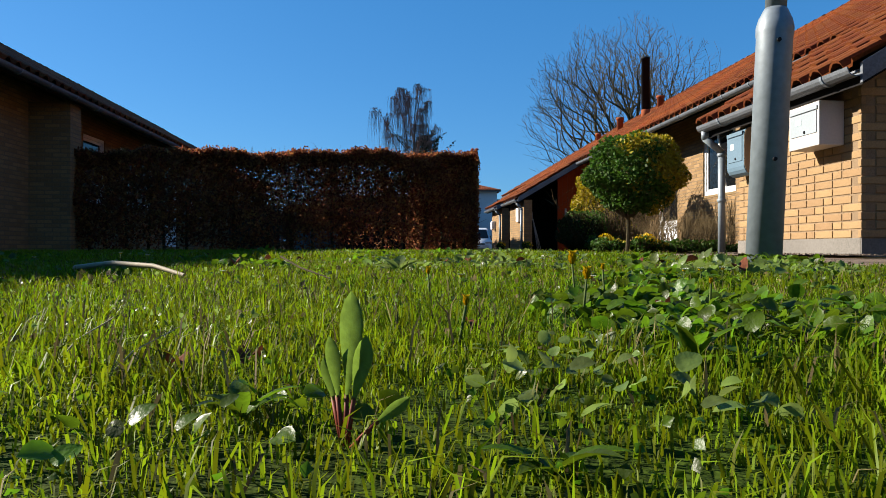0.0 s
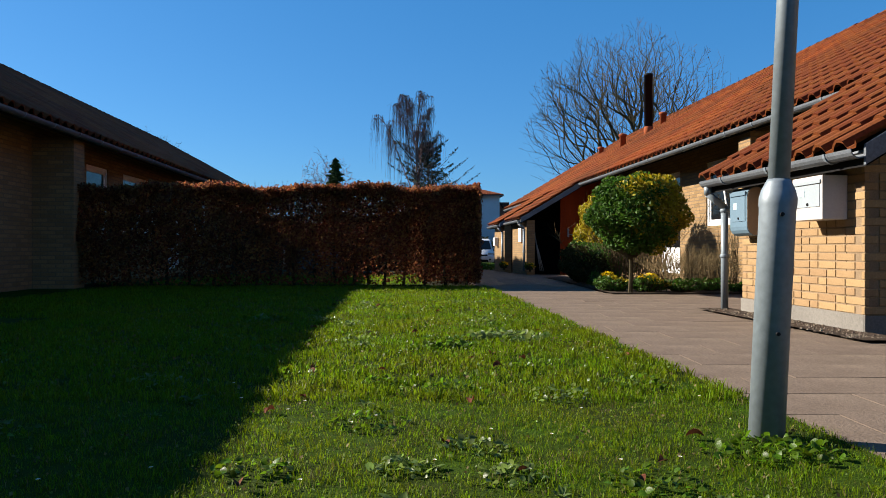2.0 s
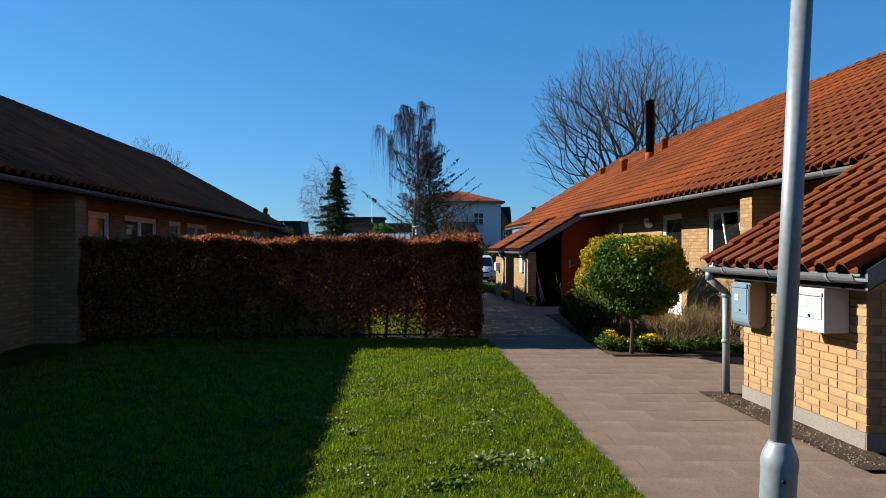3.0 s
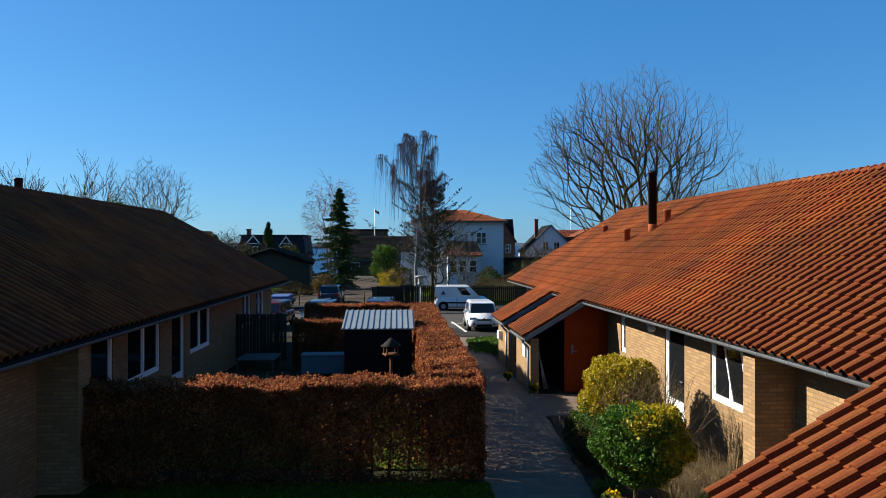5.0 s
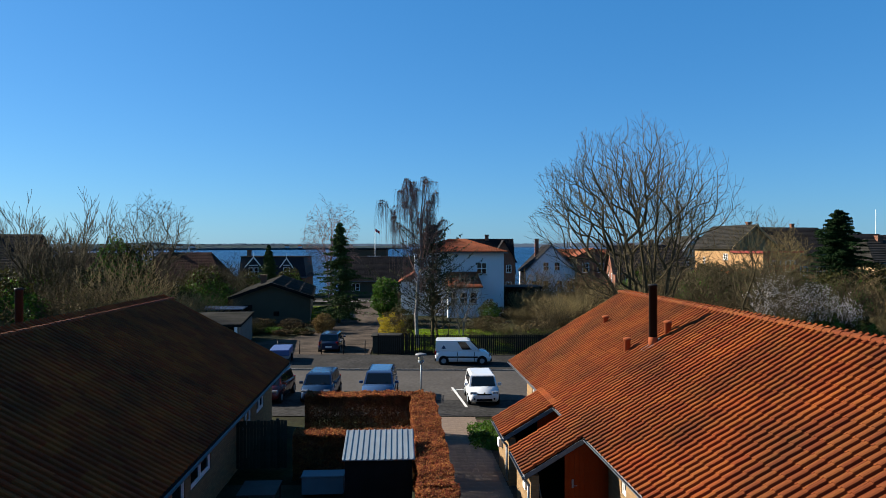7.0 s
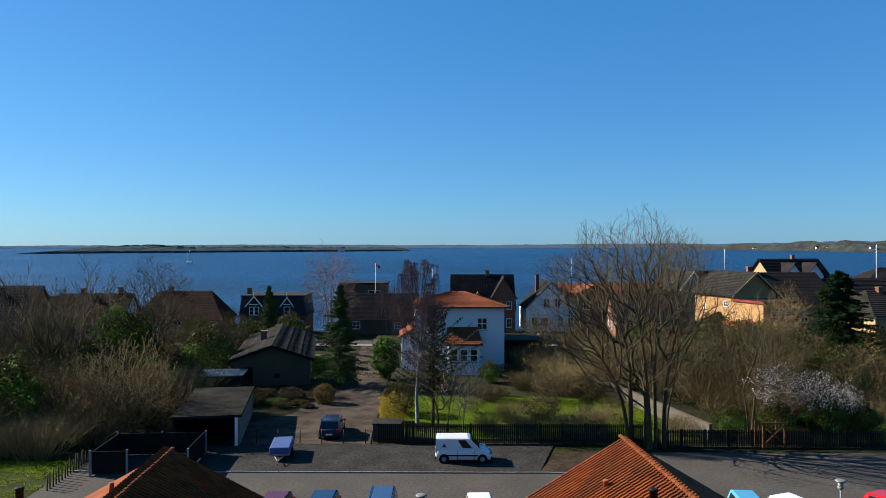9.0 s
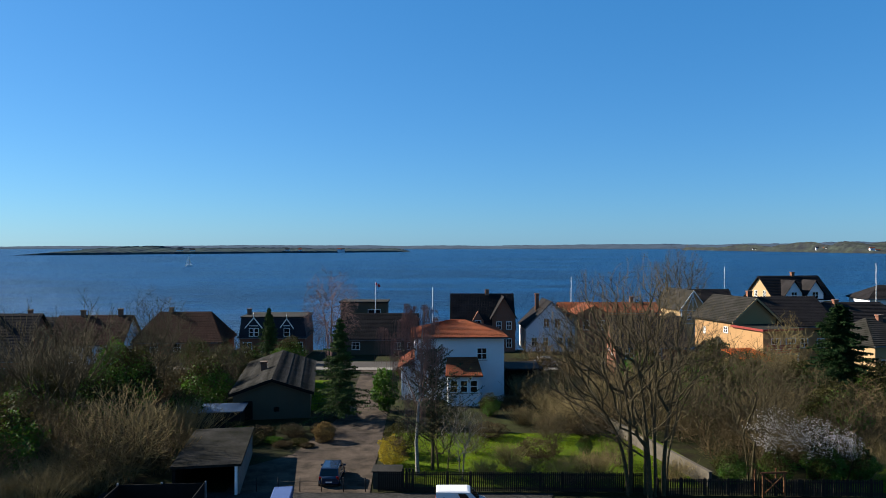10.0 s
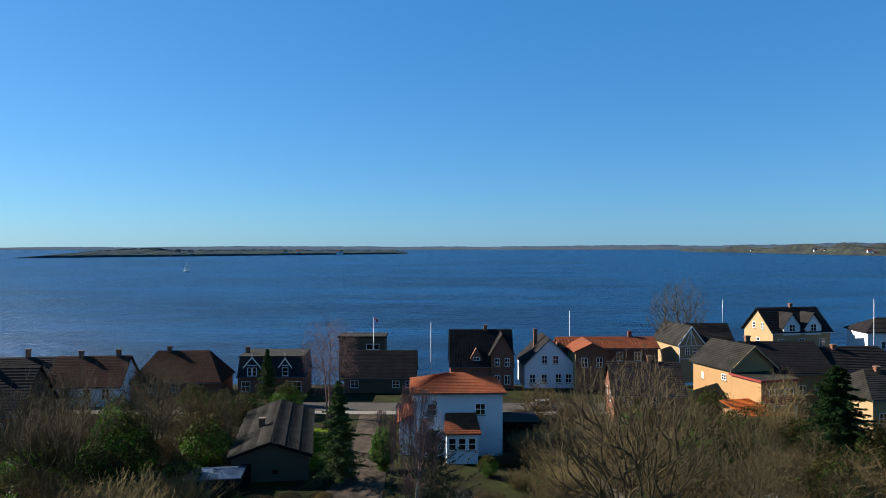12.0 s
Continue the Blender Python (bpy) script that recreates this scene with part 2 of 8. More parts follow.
def leaf_cloud(points, sizes, rng, long=1.6, droop=0.0):
    """A small folded leaf at each point: verts and faces."""
    n = len(points)
    d = rng.normal(size=(n, 3))
    d[:, 2] -= droop
    d /= np.linalg.norm(d, axis=1)[:, None]
    s = np.cross(d, rng.normal(size=(n, 3)))
    s /= np.linalg.norm(s, axis=1)[:, None]
    up = np.cross(d, s)
    L, W = sizes[:, None] * long, sizes[:, None] * 0.5
    base, tip = points - d * L / 2, points + d * L / 2
    a, b = points + s * W + up * W * 0.3, points - s * W + up * W * 0.3
    v = np.stack([base, a, tip, b], 1).reshape(-1, 3)
    i = np.arange(n)[:, None] * 4
    f = np.concatenate([i + [0, 1, 2], i + [0, 2, 3]]).tolist()
    return v, f


def bulk(name, verts, quads, tris, material, parent=None, smooth=False):
    """A large mesh straight from arrays of vertices, quads and triangles."""
    me = bpy.data.meshes.new(name)
    nq, nt = len(quads), len(tris)
    loops = np.concatenate([np.asarray(quads, np.int32).ravel(), np.asarray(tris, np.int32).ravel()])
    starts = np.concatenate([np.arange(nq) * 4, nq * 4 + np.arange(nt) * 3]).astype(np.int32)
    me.vertices.add(len(verts))
    me.vertices.foreach_set("co", np.asarray(verts, np.float32).ravel())
    me.loops.add(len(loops))
    me.loops.foreach_set("vertex_index", loops)
    me.polygons.add(nq + nt)
    me.polygons.foreach_set("loop_start", starts)
    me.update(calc_edges=True)
    me.validate()
    me.materials.append(material)
    if smooth:
        me.polygons.foreach_set("use_smooth", np.ones(nq + nt, bool))
    ob = new(name, me)
    if parent:
        ob.parent = parent
    return ob


def leaves(name, points, sizes, rng, material, parent=None, long=1.6, droop=0.0):
    v, f = leaf_cloud(points, sizes, rng, long, droop)
    return bulk(name, v, np.zeros((0, 4), int), np.array(f), material, parent)


# ---- ground, water and distance ----
BREAKS = (-120, 14, 46, 115, 138, 150, 175)
LEVELS = (0, 0, -0.42, -0.6, -0.9, -3.2, -6.5)
SEA = -4.0


def gz(y):
    return float(np.interp(y, BREAKS, LEVELS))


def strip(name, rows, lift, material, label="", category="", kind="structure"):
    """Flat ground cover between two sides, given as (y, x0, x1), that follows the ground's fall."""
    ys = sorted({r[0] for r in rows} | {b for b in BREAKS if rows[0][0] < b < rows[-1][0]})
    a, b, c = (np.array([r[k] for r in rows], float) for k in range(3))
    v, f = [], []
    for y in ys:
        v += [(float(np.interp(y, a, b)), y, gz(y) + lift), (float(np.interp(y, a, c)), y, gz(y) + lift)]
    for i in range(len(ys) - 1):
        f.append((2 * i, 2 * i + 1, 2 * i + 3, 2 * i + 2))
    return tagged(soup(name, v, f, material), label, category, "", kind)


ys = [-120, -20, 14, 46, 80, 115, 138, 150, 175]
xs = [-420, -150, -60, 0, 60, 150, 420]
soup_v = [(x, y, gz(y) - 0.03) for y in ys for x in xs]
soup_f = [(j * 7 + i, j * 7 + i + 1, j * 7 + i + 8, j * 7 + i + 7) for j in range(len(ys) - 1) for i in range(6)]
tagged(soup("ground", soup_v, soup_f, GARDEN), "rough garden ground, green and brown, sloping to the shore", "ground", "", "structure")


def water_material():
    """Wind-rippled fjord water: dark body colour, sky in its facets, broad calm and ruffled patches."""
    m = bpy.data.materials.new("sea_water")
    m.use_nodes = True
    n, l = m.node_tree.nodes, m.node_tree.links
    b = n["Principled BSDF"]
    co, mp, mq = n.new("ShaderNodeTexCoord"), n.new("ShaderNodeMapping"), n.new("ShaderNodeMapping")
    mp.inputs["Scale"].default_value, mp.inputs["Rotation"].default_value = (0.4, 1.0, 1.0), (0, 0, 0.2)
    mq.inputs["Scale"].default_value, mq.inputs["Rotation"].default_value = (0.25, 1.0, 1.0), (0, 0, -0.2)
    l.new(co.outputs["Object"], mp.inputs["Vector"])
    l.new(co.outputs["Object"], mq.inputs["Vector"])
    w, patch = n.new("ShaderNodeTexNoise"), n.new("ShaderNodeTexNoise")
    w.inputs["Scale"].default_value, w.inputs["Detail"].default_value, w.inputs["Roughness"].default_value = 0.16, 9, 0.68
    patch.inputs["Scale"].default_value, patch.inputs["Detail"].default_value = 0.011, 5
    l.new(mp.outputs[0], w.inputs["Vector"])
    l.new(mq.outputs[0], patch.inputs["Vector"])
    chop, both = n.new("ShaderNodeTexNoise"), n.new("ShaderNodeMix")
    chop.inputs["Scale"].default_value, chop.inputs["Detail"].default_value, chop.inputs["Roughness"].default_value = 0.045, 8, 0.72
    l.new(mp.outputs[0], chop.inputs["Vector"])
    both.inputs["Factor"].default_value = 0.5
    l.new(patch.outputs[0], both.inputs["A"])
    l.new(chop.outputs[0], both.inputs["B"])
    ramp = n.new("ShaderNodeValToRGB")
    ramp.color_ramp.elements[0].position, ramp.color_ramp.elements[1].position = 0.44, 0.57
    ramp.color_ramp.elements[0].color, ramp.color_ramp.elements[1].color = WATER_DARK, WATER_LIGHT
    l.new(both.outputs["Result"], ramp.inputs[0])
    l.new(ramp.outputs[0], b.inputs["Base Color"])
    b.inputs["Roughness"].default_value, b.inputs["IOR"].default_value = 0.3, 1.33
    b.inputs["Specular IOR Level"].default_value = 0.15
    bp = n.new("ShaderNodeBump")
    bp.inputs["Strength"].default_value, bp.inputs["Distance"].default_value = 1.0, 2.6
    l.new(w.outputs[0], bp.inputs["Height"])
    l.new(bp.outputs[0], b.inputs["Normal"])
    return m


WATER_DARK, WATER_LIGHT = (0.0002, 0.0075, 0.032, 1), (0.0010, 0.034, 0.102, 1)


def sea(y):
    """The water's level at a distance: the sheet rises a little towards the far coast."""
    return SEA + 24 * min(1, max(0, (y - 800) / 4100))


wv = [(k * 4200, y, sea(y)) for y in (120, 800, 4900) for k in (-1, 1)]
tagged(soup("water", wv, [(0, 1, 3, 2), (2, 3, 5, 4)], water_material()), "deep blue fjord water with wind ripples", "water", "", "structure")


def shore(name, ends, depth, height, foot, material, seed, label, wood=0.5):
    """A far low coast from one end (x, y) to the other: a pale beach, rising fields and a wooded, uneven crest. height: at both ends."""
    (x0, y0), (x1, y1) = ends
    n = 900
    v, f = [], []
    for i in range(n + 1):
        t = i / n
        x, y = x0 + (x1 - x0) * t, y0 + (y1 - y0) * t
        end = min(1, t / 0.06, (1 - t) / 0.06) ** 0.6
        k = 0.72 + 0.38 * noise.noise((t * 8 + seed, seed, 0)) + 0.12 * noise.noise((t * 27, seed, 3))
        crest = wood * (0.25 * noise.noise((t * 110, 1, seed)) + 0.2 * noise.noise((t * 330, 2, seed)) + 0.16)
        h = max(0.15, k) * (height[0] + (height[1] - height[0]) * t) * end
        z = sea(y)
        y = y + 18 * noise.noise((t * 22, seed, 9))
        up = (foot + 3 * noise.noise((t * 90, 5, seed)) * wood) * end
        v += [(x, y, z - 2), (x, y + 3, z + 0.8 * end), (x, y + 10, z + 1.0 * end + max(0, up)), (x, y + depth * 0.4, z + up + h * 0.45),
              (x, y + depth * 0.85, z + up + h * 0.8), (x, y + depth * 0.9, z + up + h * (0.86 + crest)), (x, y + depth, z + up + h * (0.94 + crest))]
        if i:
            a = 7 * i
            f += [(a - 7 + q, a + q, a + q + 1, a - 7 + q + 1) for q in range(6)]
    return tagged(soup(name, v, f, material), label, "coast", "", "structure")


# Aerial haze is painted into the blue-grey base colours of hill and headland.
HILL = surf("hazed_far_hill", (0.056, 0.078, 0.105), 1.0, 0.2, 0.012, 0.05, 0.0, tint=(0.044, 0.062, 0.086), spec=0.0)
HEADLAND = surf("hazed_far_fields", (0.044, 0.060, 0.056), 1.0, 0.3, 0.02, 0.07, 0.0, tint=(0.026, 0.037, 0.050), spec=0.0)
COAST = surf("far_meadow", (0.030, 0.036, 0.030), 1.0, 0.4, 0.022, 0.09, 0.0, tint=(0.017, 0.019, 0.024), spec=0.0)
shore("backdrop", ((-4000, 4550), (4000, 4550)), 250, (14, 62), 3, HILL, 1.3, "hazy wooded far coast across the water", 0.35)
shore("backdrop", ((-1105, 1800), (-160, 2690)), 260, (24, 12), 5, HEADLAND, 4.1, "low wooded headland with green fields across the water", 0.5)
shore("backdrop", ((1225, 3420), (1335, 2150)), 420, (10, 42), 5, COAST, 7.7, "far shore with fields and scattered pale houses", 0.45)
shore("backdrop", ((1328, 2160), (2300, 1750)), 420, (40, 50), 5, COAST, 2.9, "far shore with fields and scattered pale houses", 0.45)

# Lawn and the paved walk beside it.
strip("lawn", [(-30, -6.9, 1.55), (0, -7.1, 1.48), (3, -7.1, 1.29), (6, -7.0, 1.09), (9, -7.2, 0.89), (12.2, -7.4, 0.66)], 0.0, LAWN, "sunlit spring lawn with weeds and bare patches", "lawn")
strip("bedding", [(-30, 1.4, 4.2), (5, 1.1, 3.4), (12, 0.5, 3.4), (20, 0.0, 3.3), (34, -1.0, 2.3)], -0.028, SOIL, "dark soil under the paving", "soil")
strip("flower_bed", [(10.2, 2.35, 5.3), (14, 2.3, 5.0), (17.2, 2.4, 4.8)], 0.015, SOIL, "dark soil of a planted front bed", "soil")
strip("mulch", [(4.9, 2.85, 3.2), (7.6, 2.65, 3.0)], 0.018, SOIL, "strip of brown gravelly soil along the brick wall", "soil")
strip("garden_lawn", [(12.9, -6.6, -0.3), (16, -6.8, -0.6), (18, -6.9, -0.75)], 0.0, LAWN, "small lawn inside the hedged garden", "lawn")
# Terrace paving with a dark green-brown base colour and darker patches.
strip("terrace", [(18, -7.9, -0.75), (24, -8.2, -1.2)], 0.0, surf("dark_green_paving", (0.036, 0.034, 0.022), 0.95, 0.35, 1.1, 14, 0.4, tint=(0.019, 0.021, 0.010)), "dark green-brown paving of the hedged garden", "ground")

# Parking, road and gravel verge.
strip("parking", [(34.5, -16, 34), (40, -16.5, 34)], 0.01, GRAVEL, "dark gravel parking bays", "parking")
strip("road", [(38.5, -80, 80), (48.4, -81, 80), (48.42, 13, 80), (53.6, 15, 80)], 0.02, ASPHALT, "grey asphalt street in sunlight", "road")
strip("verge", [(48.4, -26, 6), (55.5, -27, 8)], 0.05, GRAVEL, "dark gravel verge beside the street", "verge")
# Leaf-strewn soil; the trees' shade is put into its lowered base colour.
strip("verge", [(48.6, 6, 12.9), (53.6, 8, 14.9)], 0.03, surf("shaded_leaf_litter", (0.040, 0.026, 0.016), 0.98, 0.6, 0.8, 6, 0.8, tint=(0.018, 0.013, 0.009)), "brown leaf-strewn verge beside the street, darkened for tree shade", "verge")
strip("drive", [(55.5, -17.5, -6.2), (62, -17.8, -6.6), (66, -14.5, -6.6), (83, -12.2, -7.2), (108, -13.6, -10.6), (116, -14.2, -10.4)], 0.03, DRIVE, "pale gravel drive between gardens", "drive")
strip("road", [(115, -90, 120), (122, -90, 120)], 0.02, ASPHALT, "grey coast road before the seaside houses", "road")
strip("pavement", [(112.6, -90, 120), (115, -90, 120)], 0.10, CONCRETE, "pale pavement of the coast road", "pavement")
strip("garden_lawn", [(57, -5, 21), (62, -5.5, 22), (74, -6.3, 20)], 0.02, GARDENLAWN, "bright green garden lawn behind the fence", "lawn")
strip("garden_lawn", [(56, 30, 60), (72, 32, 70)], 0.02, GARDENLAWN, "bright green garden lawn", "lawn")
strip("garden_lawn", [(84, -17, -13.5), (104, -20, -15.5)], 0.02, GARDENLAWN, "green lawn beside the drive", "lawn")
strip("garden_lawn", [(42, -46, -25.6), (51, -48, -26.2)], 0.02, GARDENLAWN, "green lawn beyond the row house", "lawn")


def curb(y, x0, x1, z):
    b = thing("kerb", pose(0, y, z), "row of small grey kerb stones along the street", "kerb", "", "structure")
    n = int((x1 - x0) / 0.8)
    me = None
    for i in range(n):
        if me is None:
            s = part("kerb_stone", box(bmesh.new(), 0, 0.78, -0.06, 0.06, -0.1, 0.11, None, 0.012), CONCRETE, b)
            me = s.data
        else:
            s = new("kerb_stone", me)
            s.parent = b
        s.location = (x0 + i * 0.8, random.uniform(-0.008, 0.008), random.uniform(-0.006, 0.006))


curb(48.42, -26, 12, gz(48.4))


# ---- the two brick row houses ----
SLOPE = 0.593
RISE = math.degrees(math.atan(SLOPE))
EAVE, RIDGE_U = 2.5, 5.4
TW, TG = 0.2586, 0.36  # a roof tile's cover width and gauge


def roof_z(u):
    return EAVE + SLOPE * u


def tile_mesh(lip=0.03):
    """One wing tile: a pan, a roll and a thick lower end; its origin is the lower corner, x along the eave, y up the slope."""
    prof = [(0.0, 0.044), (0.032, 0.010), (0.124, 0.003), (0.138, 0.058), (0.168, 0.074), (0.206, 0.078), (0.262, 0.044)]
    v = [(x, 0.0, z + lip) for x, z in prof] + [(x, TG + 0.03, z) for x, z in prof] + [(x, 0.0, z + lip - 0.022) for x, z in prof]
    f = [(i, i + 1, i + 8, i + 7) for i in range(6)] + [(i + 14, i + 15, i + 1, i) for i in range(6)]
    return v, f


def tile_basis(u, v, s, k=0.0):
    """The pose of a tile whose lower corner lies at (u, v) of the roof's plane."""
    c, n = math.cos(math.atan(SLOPE)), math.sin(math.atan(SLOPE))
    m = Matrix(((0, s * c, -s * n, s * u), (1, 0, 0, v), (0, n, c, roof_z(u) + k), (0, 0, 0, 1)))
    return m


def tiled(roof, s, patches, picked, material, piece_material, joined_label, lip=0.03):
    """Covers patches (u0, u1, v0, v1) of the roof's plane; tiles in the picked stretch of v are pieces of their own."""
    tv, tf = tile_mesh(lip)
    tv = np.array(tv)
    me = bpy.data.meshes.new("tile")
    me.from_pydata(tv.tolist(), [], tf)
    me.materials.append(piece_material)
    V, F, k, count = [], [], 0, 0
    c = math.cos(math.atan(SLOPE))
    rng = random.Random(5)
    for u0, u1, v0, v1 in patches:
        rows, cols = int(math.ceil((u1 - u0) / (TG * c))), int(round((v1 - v0) / TW))
        for j in range(rows):
            for i in range(cols):
                m = tile_basis(u0 + j * TG * c, v0 + i * TW, s, 0.03 + rng.uniform(-0.004, 0.004))
                m = m @ pose(0, 0, 0, rng.uniform(-0.5, 0.5), 0, rng.uniform(-0.9, 0.9))
                if picked and picked(u0 + j * TG * c, v0 + i * TW) and count < 300:
                    ob = new("tile", me)
                    ob.parent, ob.matrix_local = roof, m
                    count += 1
                else:
                    V.append(tv @ np.array(m.to_3x3()).T + np.array(m.translation))
                    F += [tuple(x + k for x in q) for q in tf]
                    k += len(tv)
    ob = soup("tiling", np.concatenate(V), F, material, roof, joined_label)
    tagged(ob, kind="stuff")


def gutter(parent, s, u, z, v0, v1):
    """A half-round zinc gutter with brackets."""
    bm = bmesh.new()
    r, n = 0.068, 8
    out = [(s * (u - 0.05) + r * math.cos(math.pi + math.pi * k / n), z + r * math.sin(math.pi + math.pi * k / n)) for k in range(n + 1)]
    inn = [(s * (u - 0.05) + (r - 0.008) * math.cos(math.pi + math.pi * k / n), z + (r - 0.008) * math.sin(math.pi + math.pi * k / n)) for k in range(n, -1, -1)]
    prism(bm, out + inn, "y", v0, v1)
    g = part("gutter", bm, ZINC, parent, "weathered grey zinc half-round gutter")
    v = v0 + 0.3
    while v < v1:
        bm = bmesh.new()
        o2 = [(s * (u - 0.05) + (r + 0.007) * math.cos(math.pi + math.pi * k / n), z + (r + 0.007) * math.sin(math.pi + math.pi * k / n)) for k in range(n + 1)]
        prism(bm, o2 + out[::-1], "y", v, v + 0.03)
        part("bracket", bm, GALV, g)
        v += 0.85
    return g


def downpipe(parent, s, u, v, z, wall_u):
    bm = bmesh.new()
    rod(bm, (s * (u - 0.05), v, z - 0.05), (s * (u - 0.05), v, z - 0.14), 0.038, None, 10)
    rod(bm, (s * (u - 0.05), v, z - 0.13), (s * (wall_u - 0.07), v, z - 0.27), 0.037, None, 10)
    rod(bm, (s * (wall_u - 0.07), v, z - 0.26), (s * (wall_u - 0.07), v, 0.02), 0.037, None, 10)
    p = part("downpipe", bm, GALV, parent, "grey galvanised downpipe")
    for zz in (0.55, z - 0.32):
        bm = bmesh.new()
        lathe(bm, [(0.045, 0), (0.047, 0.01), (0.047, 0.025), (0.045, 0.035)], 12, (s * (wall_u - 0.07), v, zz))
        part("clip", bm, GALV, p)


def window(parent, s, u, v0, v1, z0, z1, sashes=1, tilt=False, name="window"):
    """A white window in a wall along v whose outer face is at u: frame, sashes and dark panes."""
    t = 0.065
    w = (v1 - v0 - 2 * t) / sashes
    vs = [v0, v0 + t]
    for k in range(1, sashes):
        vs += [v0 + t + k * w - 0.035, v0 + t + k * w + 0.035]
    vs += [v1 - t, v1]
    bm = lattice(vs, [z0, z0 + t, z1 - t, z1], lambda i, j: i % 2 == 0 or j % 2 == 0, lambda k, a, c: (s * (u - 0.02 + 0.11 * k), a, c))
    win = part(name, bm, WHITE, parent, "white-painted window frame")
    for k in range(sashes):
        c0, c1 = v0 + t + k * w + (0.035 if k else 0), v0 + t + (k + 1) * w - (0.035 if k < sashes - 1 else 0)
        lean = Matrix.Translation((s * (u + 0.03), 0, z0 + t)) @ pose(0, 0, 0, 0, -s * 9 if tilt and k == 0 else 0, 0) @ Matrix.Translation((-s * (u + 0.03), 0, -z0 - t))
        r = 0.05
        bm = lattice([c0 + 0.004, c0 + r, c1 - r, c1 - 0.004], [z0 + t, z0 + t + r, z1 - t - r, z1 - t], lambda i, j: i % 2 == 0 or j % 2 == 0,
                     lambda k, a, c: lean @ Vector((s * (u + 0.05 * k), a, c)))
        part("sash", bm, WHITE, win)
        bm = bmesh.new()
        box(bm, min(s * (u + 0.02), s * (u + 0.03)), max(s * (u + 0.02), s * (u + 0.03)), c0 + r - 0.004, c1 - r + 0.004, z0 + t + r - 0.004, z1 - t - r + 0.004, lean)
        part("pane", bm, GLASS, win)
    bm = bmesh.new()
    box(bm, min(s * (u - 0.06), s * (u + 0.02)), max(s * (u - 0.06), s * (u + 0.02)), v0 - 0.02, v1 + 0.02, z0 - 0.05, z0 - 0.003, None, 0.006)
    part("sill", bm, surf("sill_brick", (0.199, 0.137, 0.0708), 0.85, 0.2, 6, 60, 0.3), win)
    return win


def glazed_door(parent, s, u, v0, v1, z0, z1):
    d = window(parent, s, u, v0, v1, z0, z1, 1, False, "door")
    d["label"] = "white terrace door with one tall pane"
    bm = bmesh.new()
    box(bm, min(s * (u - 0.01), s * (u + 0.02)), max(s * (u - 0.01), s * (u + 0.02)), v0 + 0.12, v1 - 0.12, z0 + 0.12, z0 + 0.55)
    part("door_panel", bm, WHITE, d)
    bm = bmesh.new()
    rod(bm, (s * (u - 0.04), v0 + 0.15, z0 + 1.0), (s * (u - 0.04), v0 + 0.27, z0 + 1.0), 0.01)
    part("handle", bm, GALV, d)


def long_wall(parent, s, u, v0, v1, z1, holes, label):
    """A wall along v with thickness, and openings (v0, v1, z0, z1) that go through it: one closed mesh."""
    vs = sorted({v0, v1, *[h[0] for h in holes], *[h[1] for h in holes]})
    zs = sorted({-0.5, z1, *[h[2] for h in holes], *[h[3] for h in holes]})

    def solid(i, j):
        a, c = (vs[i] + vs[i + 1]) / 2, (zs[j] + zs[j + 1]) / 2
        return not any(h[0] < a < h[1] and h[2] < c < h[3] for h in holes)

    bm = lattice(vs, zs, solid, lambda k, a, c: (s * (u + 0.3 * k), a, c))
    return part("wall", bm, YELLOW_BRICK, parent, label)


def ridge_caps(parent, s, v0, v1, near, material):
    """Half-round ridge tiles, each lapping the next."""
    prof = [(0.13 * math.cos(math.pi * k / 6), 0.10 * math.sin(math.pi * k / 6)) for k in range(7)]
    me = bpy.data.meshes.new("ridge_tile")
    v = [(x, 0.0, z + 0.012) for x, z in prof] + [(0.92 * x, 0.40, 0.92 * z) for x, z in prof] + [(0.85 * x, 0.0, z * 0.8) for x, z in prof]
    f = [(i, i + 7, i + 8, i + 1) for i in range(6)] + [(i, i + 1, i + 15, i + 14) for i in range(6)]
    me.from_pydata(v, [], f)
    me.materials.append(material)
    k = v0
    while k < v1:
        ob = new("ridge_tile", me)
        ob.parent = parent
        ob.matrix_local = pose(s * RIDGE_U, k, roof_z(RIDGE_U) + 0.02 + random.uniform(-0.005, 0.005))
        k += 0.37


